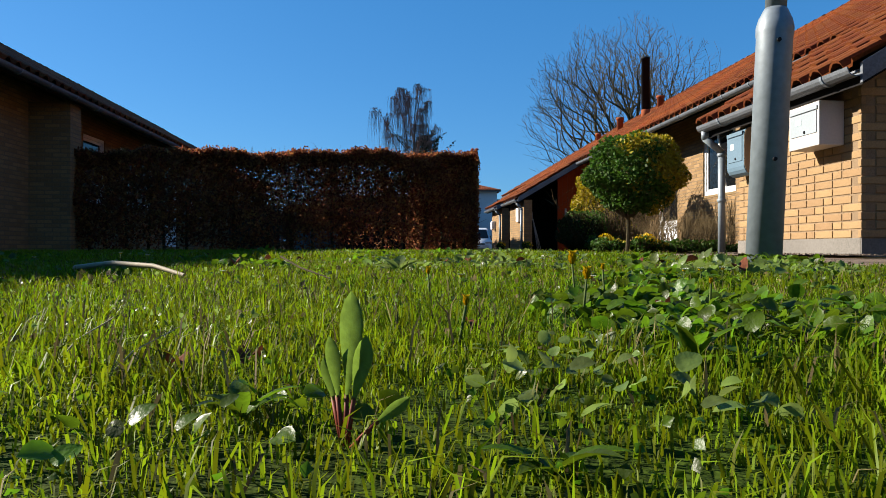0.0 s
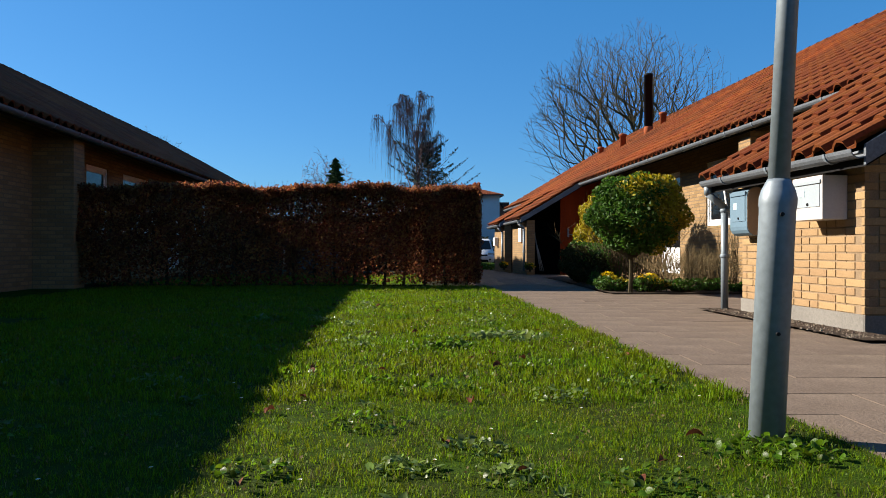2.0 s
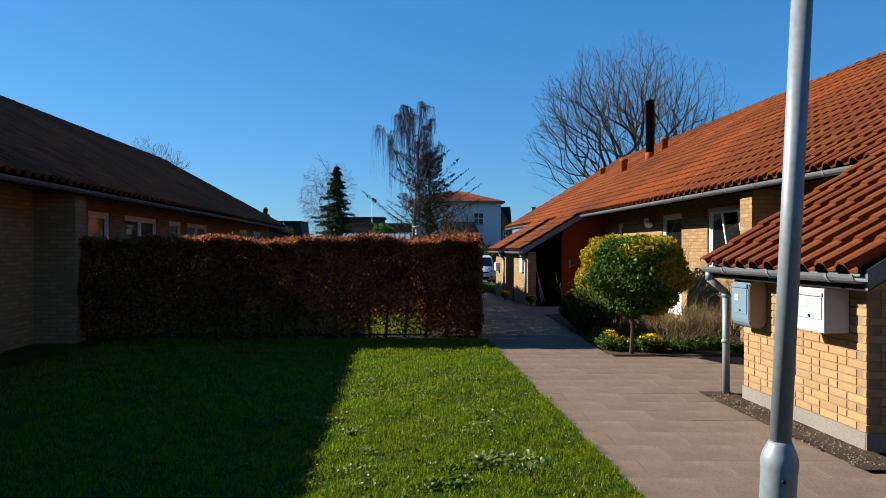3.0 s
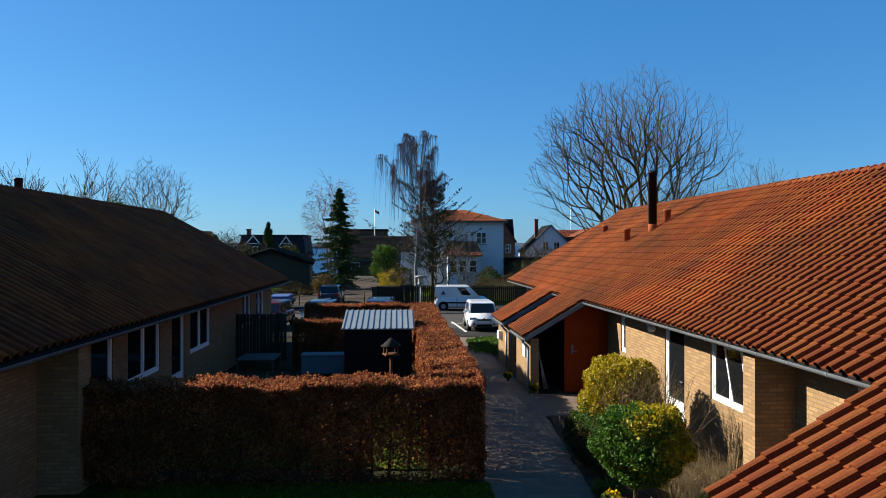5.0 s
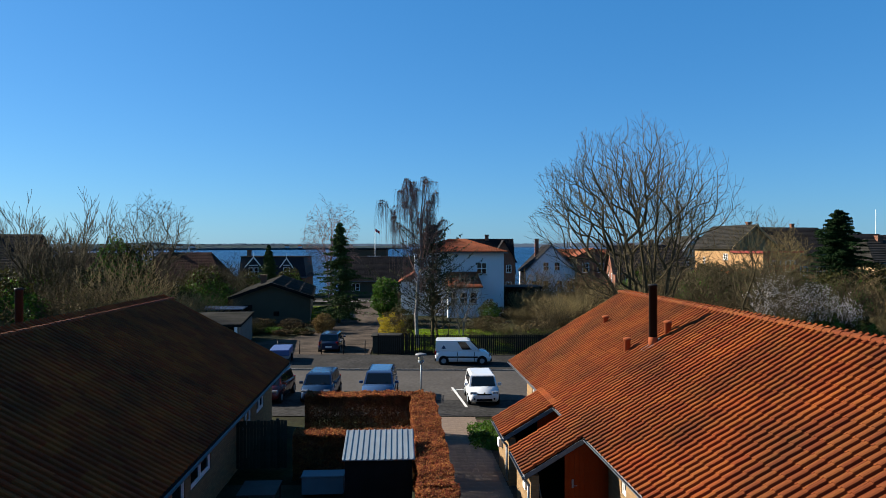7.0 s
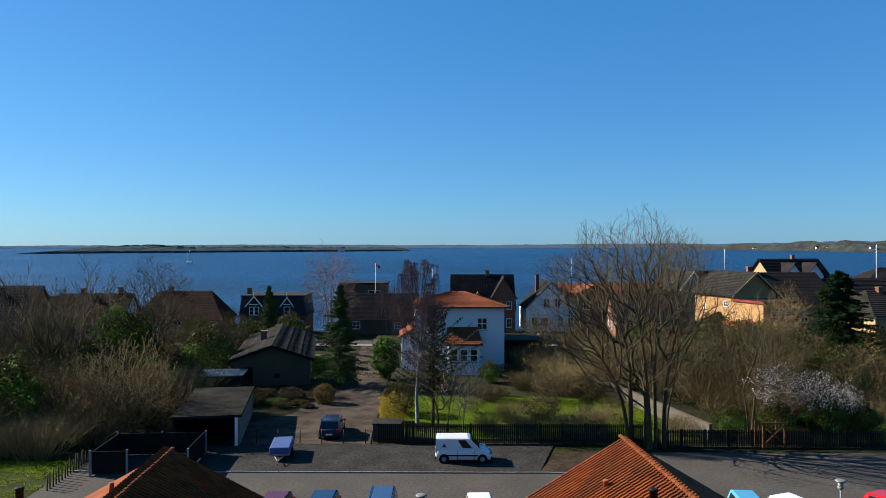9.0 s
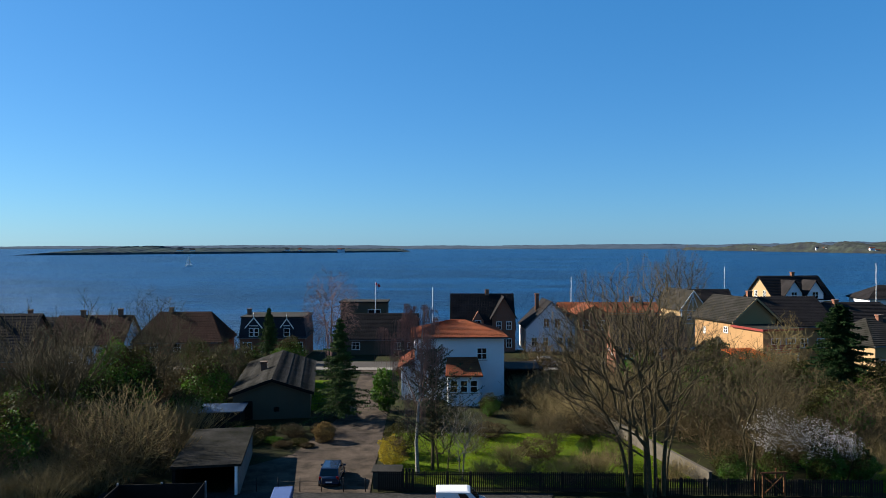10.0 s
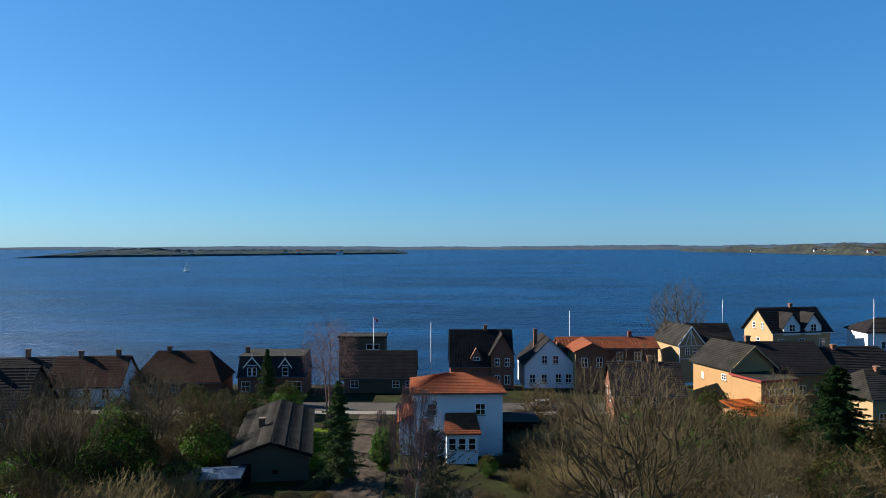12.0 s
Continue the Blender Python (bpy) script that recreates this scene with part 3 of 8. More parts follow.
def roof_body(parent, s, patches, v0, v1):
    """The boards and battens under the tiles, and the slope that faces away, with a gable at each end."""
    bm = bmesh.new()
    for u0, u1, a, b in patches:
        z0, z1 = roof_z(u0) - 0.02, roof_z(u1) - 0.02
        prism(bm, [(s * u0, z0 - 0.10), (s * u1, z1 - 0.10), (s * u1, z1), (s * u0, z0)], "y", a, b)
    deck = part("roof_deck", bm, BLACKPAINT, parent, "dark boards under the tiles")
    bm = bmesh.new()
    u0, u1 = RIDGE_U, 2 * RIDGE_U
    prism(bm, [(s * u0, roof_z(RIDGE_U) - 0.12), (s * u1, EAVE - 0.12), (s * u1, EAVE + 0.05), (s * u0, roof_z(RIDGE_U) + 0.05)], "y", v0, v1)
    part("far_slope", bm, TILE, parent, "clay-tiled slope facing away")
    bm = bmesh.new()
    for a in (v0 + 0.35, v1 - 0.6):
        prism(bm, [(s * 0.75, -0.5), (s * 10.05, -0.5), (s * 10.05, EAVE + 0.3), (s * RIDGE_U, roof_z(RIDGE_U) - 0.15), (s * 0.75, roof_z(0.75) - 0.15)], "y", a, a + 0.25)
    box(bm, min(s * 9.75, s * 10.05), max(s * 9.75, s * 10.05), v0 + 0.6, v1 - 0.6, 0, EAVE + 0.2)
    part("gable_wall", bm, YELLOW_BRICK, parent, "yellow brick gable wall")
    return deck


def bargeboard(parent, s, u0, u1, v, name="bargeboard", material=None):
    bm = bmesh.new()
    prism(bm, [(s * u0, roof_z(u0) - 0.10), (s * u1, roof_z(u1) - 0.10), (s * u1, roof_z(u1) + 0.045), (s * u0, roof_z(u0) + 0.045)], "y", v - 0.025, v)
    return part(name, bm, material or ZINC, parent, "grey bargeboard along the roof's edge")


# The sunlit house: main slope, a near annex and two far porches under the same plane.
house_r = thing("row_house", pose(3.83, 20, 0, 0, 0, 4.13), "yellow-brick row house with red clay-tile roof and low porches", "house", "row houses")
R0, R1 = -22.0, 13.9
ANNEX, PORCH_A, PORCH_B = (-14.85, -12.35), (0.1, 2.7), (4.1, 6.7)
LOW = -1.95
patches_r = [(0.0, RIDGE_U, R0, R1), (LOW, 0.0, *ANNEX), (-1.72, 0.0, *PORCH_A), (-1.72, 0.0, *PORCH_B)]
roof_r = roof_body(house_r, 1, patches_r, R0, R1)
ridge_caps(house_r, 1, R0, R1, None, TILE_PIECE)
wins_r = [(-11.7, -10.6, 0.95, 2.28), (-7.75, -6.2, 1.08, 2.3), (-4.95, -3.85, 0.12, 2.28), (-1.05, -0.65, 1.2, 2.2), (8.9, 9.7, 1.0, 2.25), (11.3, 12.2, 1.0, 2.25)]
long_wall(house_r, 1, 0.75, R0 + 0.6, R1 - 0.6, 2.8, wins_r, "sunlit yellow brick wall")
for v0, v1, z0, z1 in wins_r:
    if z0 < 0.5:
        glazed_door(house_r, 1, 0.8, v0, v1, z0, z1)
    else:
        window(house_r, 1, 0.8, v0, v1, z0, z1, 2 if v1 - v0 > 1.2 else 1, v1 - v0 > 1.2)
for a, b in ((R0, ANNEX[0]), (ANNEX[1] - 0.15, PORCH_A[0]), (PORCH_A[1], PORCH_B[0]), (PORCH_B[1], R1)):
    gutter(house_r, 1, 0.0, EAVE - 0.03, a, b)
gutter(house_r, 1, LOW, roof_z(LOW) - 0.0, *ANNEX)
for a, b in (PORCH_A, PORCH_B):
    gutter(house_r, 1, -1.72, roof_z(-1.72) - 0.03, a, b)
for v, u in ((ANNEX[0], LOW), (PORCH_A[0], -1.72), (PORCH_B[0], -1.72)):
    bargeboard(house_r, 1, u - 0.02, 0.05, v)
bargeboard(house_r, 1, 0.0, RIDGE_U, R1 + 0.026)
bm = bmesh.new()
box(bm, 0.1, 0.75, -9.2, -8.83, 0, 2.42)
part("pier", bm, YELLOW_BRICK, house_r, "projecting yellow brick pier")
downpipe(house_r, 1, LOW, ANNEX[1] - 0.06, roof_z(LOW), -1.75)
downpipe(house_r, 1, -1.72, PORCH_A[0] + 0.12, roof_z(-1.72), -1.55)
downpipe(house_r, 1, -1.72, PORCH_B[0] + 0.12, roof_z(-1.72), -1.55)

# Porch walls, the red doors and the dark recess beside them.
for a, b in (PORCH_A, PORCH_B):
    bm = bmesh.new()
    box(bm, -1.55, -1.32, a + 0.1, b - 0.1, -0.5, roof_z(-1.55) - 0.14)
    part("porch_wall", bm, YELLOW_BRICK, house_r, "low yellow brick porch wall")
    bm = bmesh.new()
    prism(bm, [(-1.32, -0.5), (0.75, -0.5), (0.75, roof_z(0.75) - 0.14), (-1.32, roof_z(-1.32) - 0.14)], "y", b - 0.35, b - 0.15)
    part("porch_wall", bm, BLACKPAINT, house_r, "dark boarded end of the porch")
    bm = bmesh.new()
    prism(bm, [(-0.52, -0.4), (0.75, -0.4), (0.75, roof_z(0.75) - 0.14), (-0.52, roof_z(-0.52) - 0.14)], "y", a + 0.44, a + 0.48)
    d = part("entrance_door", bm, REDWOOD, house_r, "orange-red stained timber door and panelling")
    for i in range(9):
        u = -0.52 + i * 0.141
        bm = bmesh.new()
        prism(bm, [(u + 0.003, -0.3), (u + 0.138, -0.3), (u + 0.138, roof_z(u + 0.138) - 0.14), (u + 0.003, roof_z(u) - 0.14)], "y", a + 0.42 + 0.003 * (i % 2), a + 0.437)
        part("plank", bm, REDWOOD, d)
    bm = bmesh.new()
    box(bm, -0.32, -0.27, a + 0.385, a + 0.42, 0.98, 1.22, None, 0.006)
    rod(bm, (-0.295, a + 0.36, 1.05), (-0.18, a + 0.36, 1.05), 0.009)
    rod(bm, (-0.295, a + 0.36, 1.05), (-0.295, a + 0.4, 1.05), 0.009)
    part("handle", bm, GALV, d, "steel door handle and plate")
bm = bmesh.new()
box(bm, -1.62, -1.552, 0.75, 1.15, 0.85, 1.25, None, 0.008)
part("meter_cabinet", bm, WHITE, house_r, "white meter cabinet")
bm = bmesh.new()
box(bm, -1.70, -1.552, 5.6, 5.95, 0.75, 1.05, None, 0.03)
part("letter_box", bm, WHITE, house_r, "small white letter box")
for k in range(3):
    bm = bmesh.new()
    rod(bm, (-1.15 + 0.05 * k, 0.28, 0.02), (-1.27, 0.6, 1.25 - 0.08 * k), 0.014)
    tagged(mesh_ob("garden_cane", bm, GALV), "thin pale cane leaning in the porch", "cane", "canes in the porch").matrix_world = house_r.matrix_basis

# Chimney pipe and the clay vents on the slope.
BLACKPIPE = surf("black_pipe", (0.0045, 0.0045, 0.00525), 0.6, 0.2, 4, 50, 0.05, spec=0.15)
def on_roof(u, v):
    return pose(u, v, roof_z(u) + 0.03)


bm = bmesh.new()
lathe(bm, [(0.15, -0.1), (0.15, 0.25), (0.12, 0.3)], 16, on_roof(3.38, 4.2).translation)
ch = part("chimney", bm, surf("terracotta", (0.27, 0.075, 0.03), 0.8, 0.2, 5, 50, 0.2), house_r, "terracotta collar of the chimney")
bm = bmesh.new()
lathe(bm, [(0.14, 0.2), (0.14, 1.98), (0.155, 1.98), (0.155, 2.05), (0.10, 2.06)], 16, on_roof(3.38, 4.2).translation)
part("chimney_pipe", bm, BLACKPIPE, ch, "tall black steel chimney pipe")
bm = bmesh.new()
prism(bm, [(3.0, roof_z(3.0) + 0.075), (3.75, roof_z(3.75) + 0.075), (3.75, roof_z(3.75) + 0.085), (3.0, roof_z(3.0) + 0.085)], "y", 3.9, 4.5)
part("flashing", bm, ZINC, ch, "grey lead flashing")
for u, v, h in ((2.75, 5.0, 0.5), (3.95, 4.35, 0.44), (3.5, 10.2, 0.34)):
    bm = bmesh.new()
    lathe(bm, [(0.11, -0.1), (0.11, h - 0.08), (0.14, h - 0.07), (0.14, h), (0.1, h + 0.02)], 14, on_roof(u, v).translation)
    part("roof_vent", bm, MATS["terracotta"], house_r, "terracotta roof vent")
bm = bmesh.new()
lathe(bm, [(0.02, -0.06), (0.07, -0.05), (0.095, 0.0), (0.095, 0.05), (0.06, 0.09), (0.02, 0.1)], 16, (0.64, -3.3, 2.08))
part("wall_lamp", bm, WHITE, house_r, "round white wall lamp under the eaves")
bm = bmesh.new()
box(bm, 0.66, 0.75, -3.02, -2.9, 2.12, 2.26, None, 0.02)
part("sensor", bm, WHITE, house_r, "small white sensor box under the eaves")

# The shaded house opposite: the same plan in mirror.
SLOPE = 0.546
house_l = thing("row_house", pose(-6.49, 20, 0, 0, 0, 4.13), "yellow-brick row house with its dark tiled slope in shade", "house", "row houses")
L0, L1 = -32.0, 13.3
patches_l = [(0.0, RIDGE_U, L0, L1)]
roof_l = roof_body(house_l, -1, patches_l, L0, L1)
ridge_caps(house_l, -1, L0, L1, None, TILE_PIECE)
wins_l = [(-12.2, -9.65, 0.9, 2.25), (-6.45, -5.4, 0.95, 2.25), (-4.6, -2.5, 1.0, 2.25), (-1.6, -0.5, 0.12, 2.25), (0.05, 2.2, 1.0, 2.25), (6.8, 8.3, 1.0, 2.25), (9.4, 11.0, 1.0, 2.25)]
long_wall(house_l, -1, 0.75, L0 + 0.6, L1 - 0.6, 2.8, wins_l, "shaded yellow brick wall")
for v0, v1, z0, z1 in wins_l:
    if z0 < 0.5:
        glazed_door(house_l, -1, 0.8, v0, v1, z0, z1)
    else:
        window(house_l, -1, 0.8, v0, v1, z0, z1, 2 if v1 - v0 > 1.2 else 1)
gutter(house_l, -1, 0.0, EAVE - 0.03, L0, L1)
bargeboard(house_l, -1, 0.0, RIDGE_U, L1 + 0.026)
bm = bmesh.new()
box(bm, -0.75, -0.1, -8.5, -8.1, 0, 2.42)
part("pier", bm, YELLOW_BRICK, house_l, "projecting yellow brick pier")
bm = bmesh.new()
lathe(bm, [(0.13, -2.0), (0.13, 0.88), (0.15, 0.89), (0.15, 0.97), (0.1, 0.98)], 14, (-8.14, 5.45, roof_z(RIDGE_U)))
part("chimney", bm, IRON, house_l, "dark chimney rising behind the ridge")
bm = bmesh.new()
rod(bm, (-RIDGE_U - 1.0, 9.0, roof_z(RIDGE_U - 1.0)), (-RIDGE_U - 1.0, 9.0, roof_z(RIDGE_U - 1) + 0.5), 0.1, 0.1, 12)
part("roof_vent", bm, MATS["terracotta"], house_l, "terracotta roof vent")


# ---- houses of the village ----
def plain_window(parent, x, y, z, w, h, axis="x", bars=(1, 1), name="window"):
    """A white-framed window set on a wall that faces -y (axis x) or sideways (axis y)."""
    def at(bm, a0, a1, d0, d1, z0, z1):
        if axis == "x":
            box(bm, x + a0, x + a1, y + d0, y + d1, z0, z1)
        else:
            box(bm, x + d0, x + d1, y + a0, y + a1, z0, z1)
    t, c = 0.09, 0.035
    us, zs = [-w / 2, -w / 2 + t], [z, z + t]
    for k in range(1, bars[0] + 1):
        us += [-w / 2 + w * k / (bars[0] + 1) - c, -w / 2 + w * k / (bars[0] + 1) + c]
    for k in range(1, bars[1] + 1):
        zs += [z + h * k / (bars[1] + 1) - c, z + h * k / (bars[1] + 1) + c]
    us += [w / 2 - t, w / 2]
    zs += [z + h - t, z + h]
    bm = lattice(us, zs, lambda i, j: i % 2 == 0 or j % 2 == 0, (lambda k, a, c: (x + a, y - 0.05 + 0.1 * k, c)) if axis == "x" else (lambda k, a, c: (x - 0.05 + 0.1 * k, y + a, c)))
    win = part(name, bm, WHITE, parent, "white-framed window")
    bm = bmesh.new()
    at(bm, -w / 2 + 0.02, w / 2 - 0.02, -0.02, 0.02, z + 0.02, z + h - 0.02)
    part("pane", bm, GLASS, win)
    bm = bmesh.new()
    at(bm, -w / 2 - 0.06, w / 2 + 0.06, -0.1, 0.04, z - 0.1, z - 0.004)
    part("sill", bm, CONCRETE, win)
    return win


def roof_slab(bm, a, b, c, d, t=0.14):
    """A roof plane with thickness through four corners."""
    top = [bm.verts.new(p) for p in (a, b, c, d)]
    low = [bm.verts.new((p[0], p[1], p[2] - t)) for p in (a, b, c, d)]
    bm.faces.new(top)
    bm.faces.new(low[::-1])
    for i in range(4):
        bm.faces.new((top[i], low[i], low[(i + 1) % 4], top[(i + 1) % 4]))


def batten_rows(parent, a, b, c, d, material, n, m=0):
    """Courses of roof tiles as overlapping rows on a far roof: a b the eave, d c the ridge; m: rolls running up the slope."""
    a, b, c, d = (Vector(p) for p in (a, b, c, d))
    nrm = (b - a).cross(d - a).normalized()
    if nrm.z < 0:
        nrm = -nrm
    V, F = [], []
    def quad(*ps):
        k = len(V)
        V.extend(tuple(p) for p in ps)
        F.append((k, k + 1, k + 2, k + 3))
    for i in range(n):
        s, t = i / n, (i + 1) / n
        p, q, r, w = a.lerp(d, s), b.lerp(c, s), b.lerp(c, t), a.lerp(d, t)
        quad(p + nrm * 0.09, q + nrm * 0.09, r + nrm * 0.03, w + nrm * 0.03)
        quad(p + nrm * 0.02, q + nrm * 0.02, q + nrm * 0.09, p + nrm * 0.09)
    for j in range(m):
        s, e = (j + 0.35) / m, (j + 0.65) / m
        p, q, r, w = a.lerp(b, s), a.lerp(b, e), d.lerp(c, e), d.lerp(c, s)
        u = (p + q) / 2 + nrm * 0.1
        x = (w + r) / 2 + nrm * 0.1
        quad(p + nrm * 0.07, u, x, w + nrm * 0.07)
        quad(u, q + nrm * 0.07, r + nrm * 0.07, x)
    ob = soup("tiling", V, F, material, parent, "")
    tagged(ob, kind="stuff")


def cottage(label, at, w, d, base, eave, ridge, wall_m, roof_m, along="x", over=0.35, wins=(), side_wins=(), chimneys=(), hip=0.0, rows=14, rolls=0, trim=None):
    """A house with its front wall at y=0 and centred on x: the ridge runs along x, or along y with its gable to the front."""
    h = thing("house", pose(at[0], at[1], 0, 0, 0, at[2]), label, "house")
    bm = bmesh.new()
    x0, x1 = -w / 2, w / 2
    if along == "y":
        out = [(x0, base), (x1, base), (x1, eave), (0, ridge), (x0, eave)]
        prism(bm, out, "y", 0, d)
    elif hip:
        box(bm, x0, x1, 0, d, base, eave)
    else:
        prism(bm, [(0, base), (d, base), (d, eave), (d / 2, ridge), (0, eave)], "x", x0, x1)
    part("wall", bm, wall_m, h)
    bm = bmesh.new()
    o, s = over, 0
    if along == "y":
        s = (ridge - eave) / (w / 2)
        planes = [((x0 - o, d + o, eave - s * o), (x0 - o, -o, eave - s * o), (0, -o, ridge), (0, d + o, ridge)),
                  ((x1 + o, -o, eave - s * o), (x1 + o, d + o, eave - s * o), (0, d + o, ridge), (0, -o, ridge))]
    elif hip:
        s = (ridge - eave) / (d / 2)
        e = eave - s * o
        planes = [((x0 - o, -o, e), (x1 + o, -o, e), (x1 - hip, d / 2, ridge), (x0 + hip, d / 2, ridge)),
                  ((x1 + o, d + o, e), (x0 - o, d + o, e), (x0 + hip, d / 2, ridge), (x1 - hip, d / 2, ridge)),
                  ((x0 - o, d + o, e), (x0 - o, -o, e), (x0 + hip, d / 2, ridge), (x0 + hip, d / 2 + 0.02, ridge)),
                  ((x1 + o, -o, e), (x1 + o, d + o, e), (x1 - hip, d / 2 + 0.02, ridge), (x1 - hip, d / 2, ridge))]
    else:
        s = (ridge - eave) / (d / 2)
        e = eave - s * o
        planes = [((x0 - o, -o, e), (x1 + o, -o, e), (x1 + o, d / 2, ridge), (x0 - o, d / 2, ridge)),
                  ((x1 + o, d + o, e), (x0 - o, d + o, e), (x0 - o, d / 2, ridge), (x1 + o, d / 2, ridge))]
    lift = Vector((0, 0, 0.16))
    planes = [[Vector(p) + lift for p in q] for q in planes]
    for q in planes:
        roof_slab(bm, *q)
    rf = part("roof", bm, roof_m, h)
    for q in planes:
        batten_rows(rf, *q, roof_m, rows, rolls)
    bm = bmesh.new()
    if along == "y":
        for a, b in (((x0 - o, eave - s * o), (0, ridge)), ((0, ridge), (x1 + o, eave - s * o))):
            prism(bm, [(a[0], a[1] - 0.14), (b[0], b[1] - 0.14), (b[0], b[1] + 0.2), (a[0], a[1] + 0.2)], "y", -o - 0.06, -o)
    else:
        box(bm, x0 - o, x1 + o, -o - 0.12, -o - 0.01, eave - s * o - 0.02, eave - s * o + 0.1)
    part("fascia", bm, trim or ZINC, h)
    for wx, wz, ww, wh, *b in wins:
        plain_window(h, wx, 0.0, wz, ww, wh, "x", b[0] if b else (1, 1))
    for wy, wz, ww, wh in side_wins:
        plain_window(h, x0, wy, wz, ww, wh, "y")
    for cx, cy, ctop in chimneys:
        bm = bmesh.new()
        box(bm, cx - 0.35, cx + 0.35, cy - 0.3, cy + 0.3, eave, ctop - 0.2)
        box(bm, cx - 0.42, cx + 0.42, cy - 0.37, cy + 0.37, ctop - 0.2, ctop)
        part("chimney", bm, RED_BRICK, h)
    return h


W2 = (1, 1)
# The grey bungalow beside the drive.
bung = cottage("low grey-rendered bungalow with a mossy grey fibre-cement roof", (-19.9, 80, 10), 8.4, 22, -0.7, 2.4, 3.85, GREYWALL, GREY_SLATE, "y", 0.45,
               (), (), [(-1.6, 9, 4.6)], rows=3, rolls=60, trim=BLACKPAINT)
bm = bmesh.new()
box(bm, -3.1, -2.1, -0.03, 0.05, -0.55, 1.55)
part("door", bm, BLACKPAINT, bung, "dark back door")
bm = bmesh.new()
box(bm, 0.2, 0.8, -0.03, 0.05, 0.3, 0.8)
part("window", bm, GLASS, bung, "small dark window")
# Seaside villa with blue slate mansard.
vb = cottage("red-brick villa with a dark blue slate mansard roof", (-31.5, 127, 2), 11.6, 9, -1.6, 2.7, 3.4, RED_BRICK, BLUE_SLATE, "x", 0.3,
             [(-4.4, 0.2, 1.6, 1.8), (-1.2, 0.2, 1.4, 1.8), (4.2, 0.2, 2.4, 1.8, (2, 1))], (), [(-5.0, 4, 7.6)], rows=4)
bm = bmesh.new()
prism(bm, [(-6.0, 2.7), (6.0, 2.7), (5.5, 6.3), (-5.5, 6.3)], "y", 0.1, 8.9)
part("mansard", bm, BLUE_SLATE, vb, "steep dark blue slate mansard")
bm = bmesh.new()
box(bm, -5.7, 5.7, -0.1, 9.1, 6.3, 6.5)
part("flat_roof", bm, GREY_SLATE, vb)
for x, w, top in ((-3.2, 2.6, 6.2), (2.6, 1.9, 6.0)):
    bm = bmesh.new()
    prism(bm, [(x - w / 2, 2.8), (x + w / 2, 2.8), (x + w / 2, 4.7), (x, top), (x - w / 2, 4.7)], "y", -0.35, 3)
    g = part("dormer", bm, BLUE_SLATE, vb, "white-trimmed dormer with carved gable")
    bm = bmesh.new()
    for a, b in (((x - w / 2 - 0.25, 4.5), (x, top + 0.15)), ((x, top + 0.15), (x + w / 2 + 0.25, 4.5))):
        prism(bm, [(a[0], a[1] - 0.12), (b[0], b[1] - 0.2), (b[0], b[1] + 0.1), (a[0], a[1] + 0.12)], "y", -0.6, -0.45)
    rod(bm, (x, -0.5, top), (x, -0.5, top + 1.1), 0.06, 0.02, 6)
    box(bm, x - w * 0.3, x + w * 0.3, -0.56, -0.48, 4.85, 4.98)
    part("gable_trim", bm, WHITE, g)
    for dx in ((-0.45, 0.45) if w > 2 else (0,)):
        plain_window(vb, x + dx, -0.38, 3.0, 0.8 if w > 2 else 1.1, 1.5, "x", (0, 1))
# Low grey house behind the drive, with a flat-roofed block behind it.
cottage("low grey house with a wide dark tiled roof", (-12.6, 131, 1), 12.9, 8.5, -1.0, 2.2, 6.2, GREYWALL, DARK_TILE, "x", 0.4,
        [(-4.6, 0.1, 1.5, 1.4), (3.0, 0.1, 1.3, 1.3), (5.4, 0.1, 1.3, 1.3)], rows=20, rolls=44)
fb = thing("house", pose(-17.4, 144, 0, 0, 0, 1), "flat-roofed dark modern house by the shore", "house")
part("wall", box(bmesh.new(), -4.6, 4.6, 0, 6, -1, 7.6), GREYWALL, fb)
part("roof", box(bmesh.new(), -4.9, 4.9, -0.3, 6.3, 7.6, 7.95), GREY_SLATE, fb)
plain_window(fb, 2.2, 0, 5.2, 2.6, 1.2, "x", (1, 0))
# White villa with a red hipped roof.
vw = cottage("white-rendered villa with a red hipped tile roof", (1.2, 90, 3), 11.2, 10, -0.8, 7.4, 8.9, WHITEWALL, FAR_TILE, "x", 0.45,
             [(2.8, 4.6, 1.3, 1.5), (-3.3, 4.6, 1.2, 1.5), (-3.3, 1.0, 1.2, 1.5)], [(3, 4.4, 1.2, 1.5), (7, 4.4, 1.2, 1.5)], hip=4.6, rows=14, rolls=34)
bm = bmesh.new()
box(bm, -1.6, 2.2, -3.2, 0.0, -0.8, 3.2)
ext = part("extension", bm, WHITEWALL, vw, "white bay with its own red roof")
bm = bmesh.new()
roof_slab(bm, (-2.0, -3.7, 3.2), (2.6, -3.7, 3.2), (2.2, 0, 4.9), (-1.6, 0, 4.9))
part("roof", bm, FAR_TILE, vw)
batten_rows(vw, (-2.0, -3.7, 3.2), (2.6, -3.7, 3.2), (2.2, 0, 4.9), (-1.6, 0, 4.9), FAR_TILE, 10, 16)
for k in range(3):
    plain_window(vw, -0.9 + 1.2 * k, -3.2, 1.1, 0.95, 1.5, "x", (0, 1))
bm = bmesh.new()
box(bm, -7.3, -5.6, 1, 8, -0.8, 3.6)
part("extension", bm, WHITEWALL, vw)
bm = bmesh.new()
roof_slab(bm, (-7.7, 0.6, 3.6), (-5.4, 0.6, 5.0), (-5.4, 8.4, 5.0), (-7.7, 8.4, 3.6))
part("roof", bm, FAR_TILE, vw)
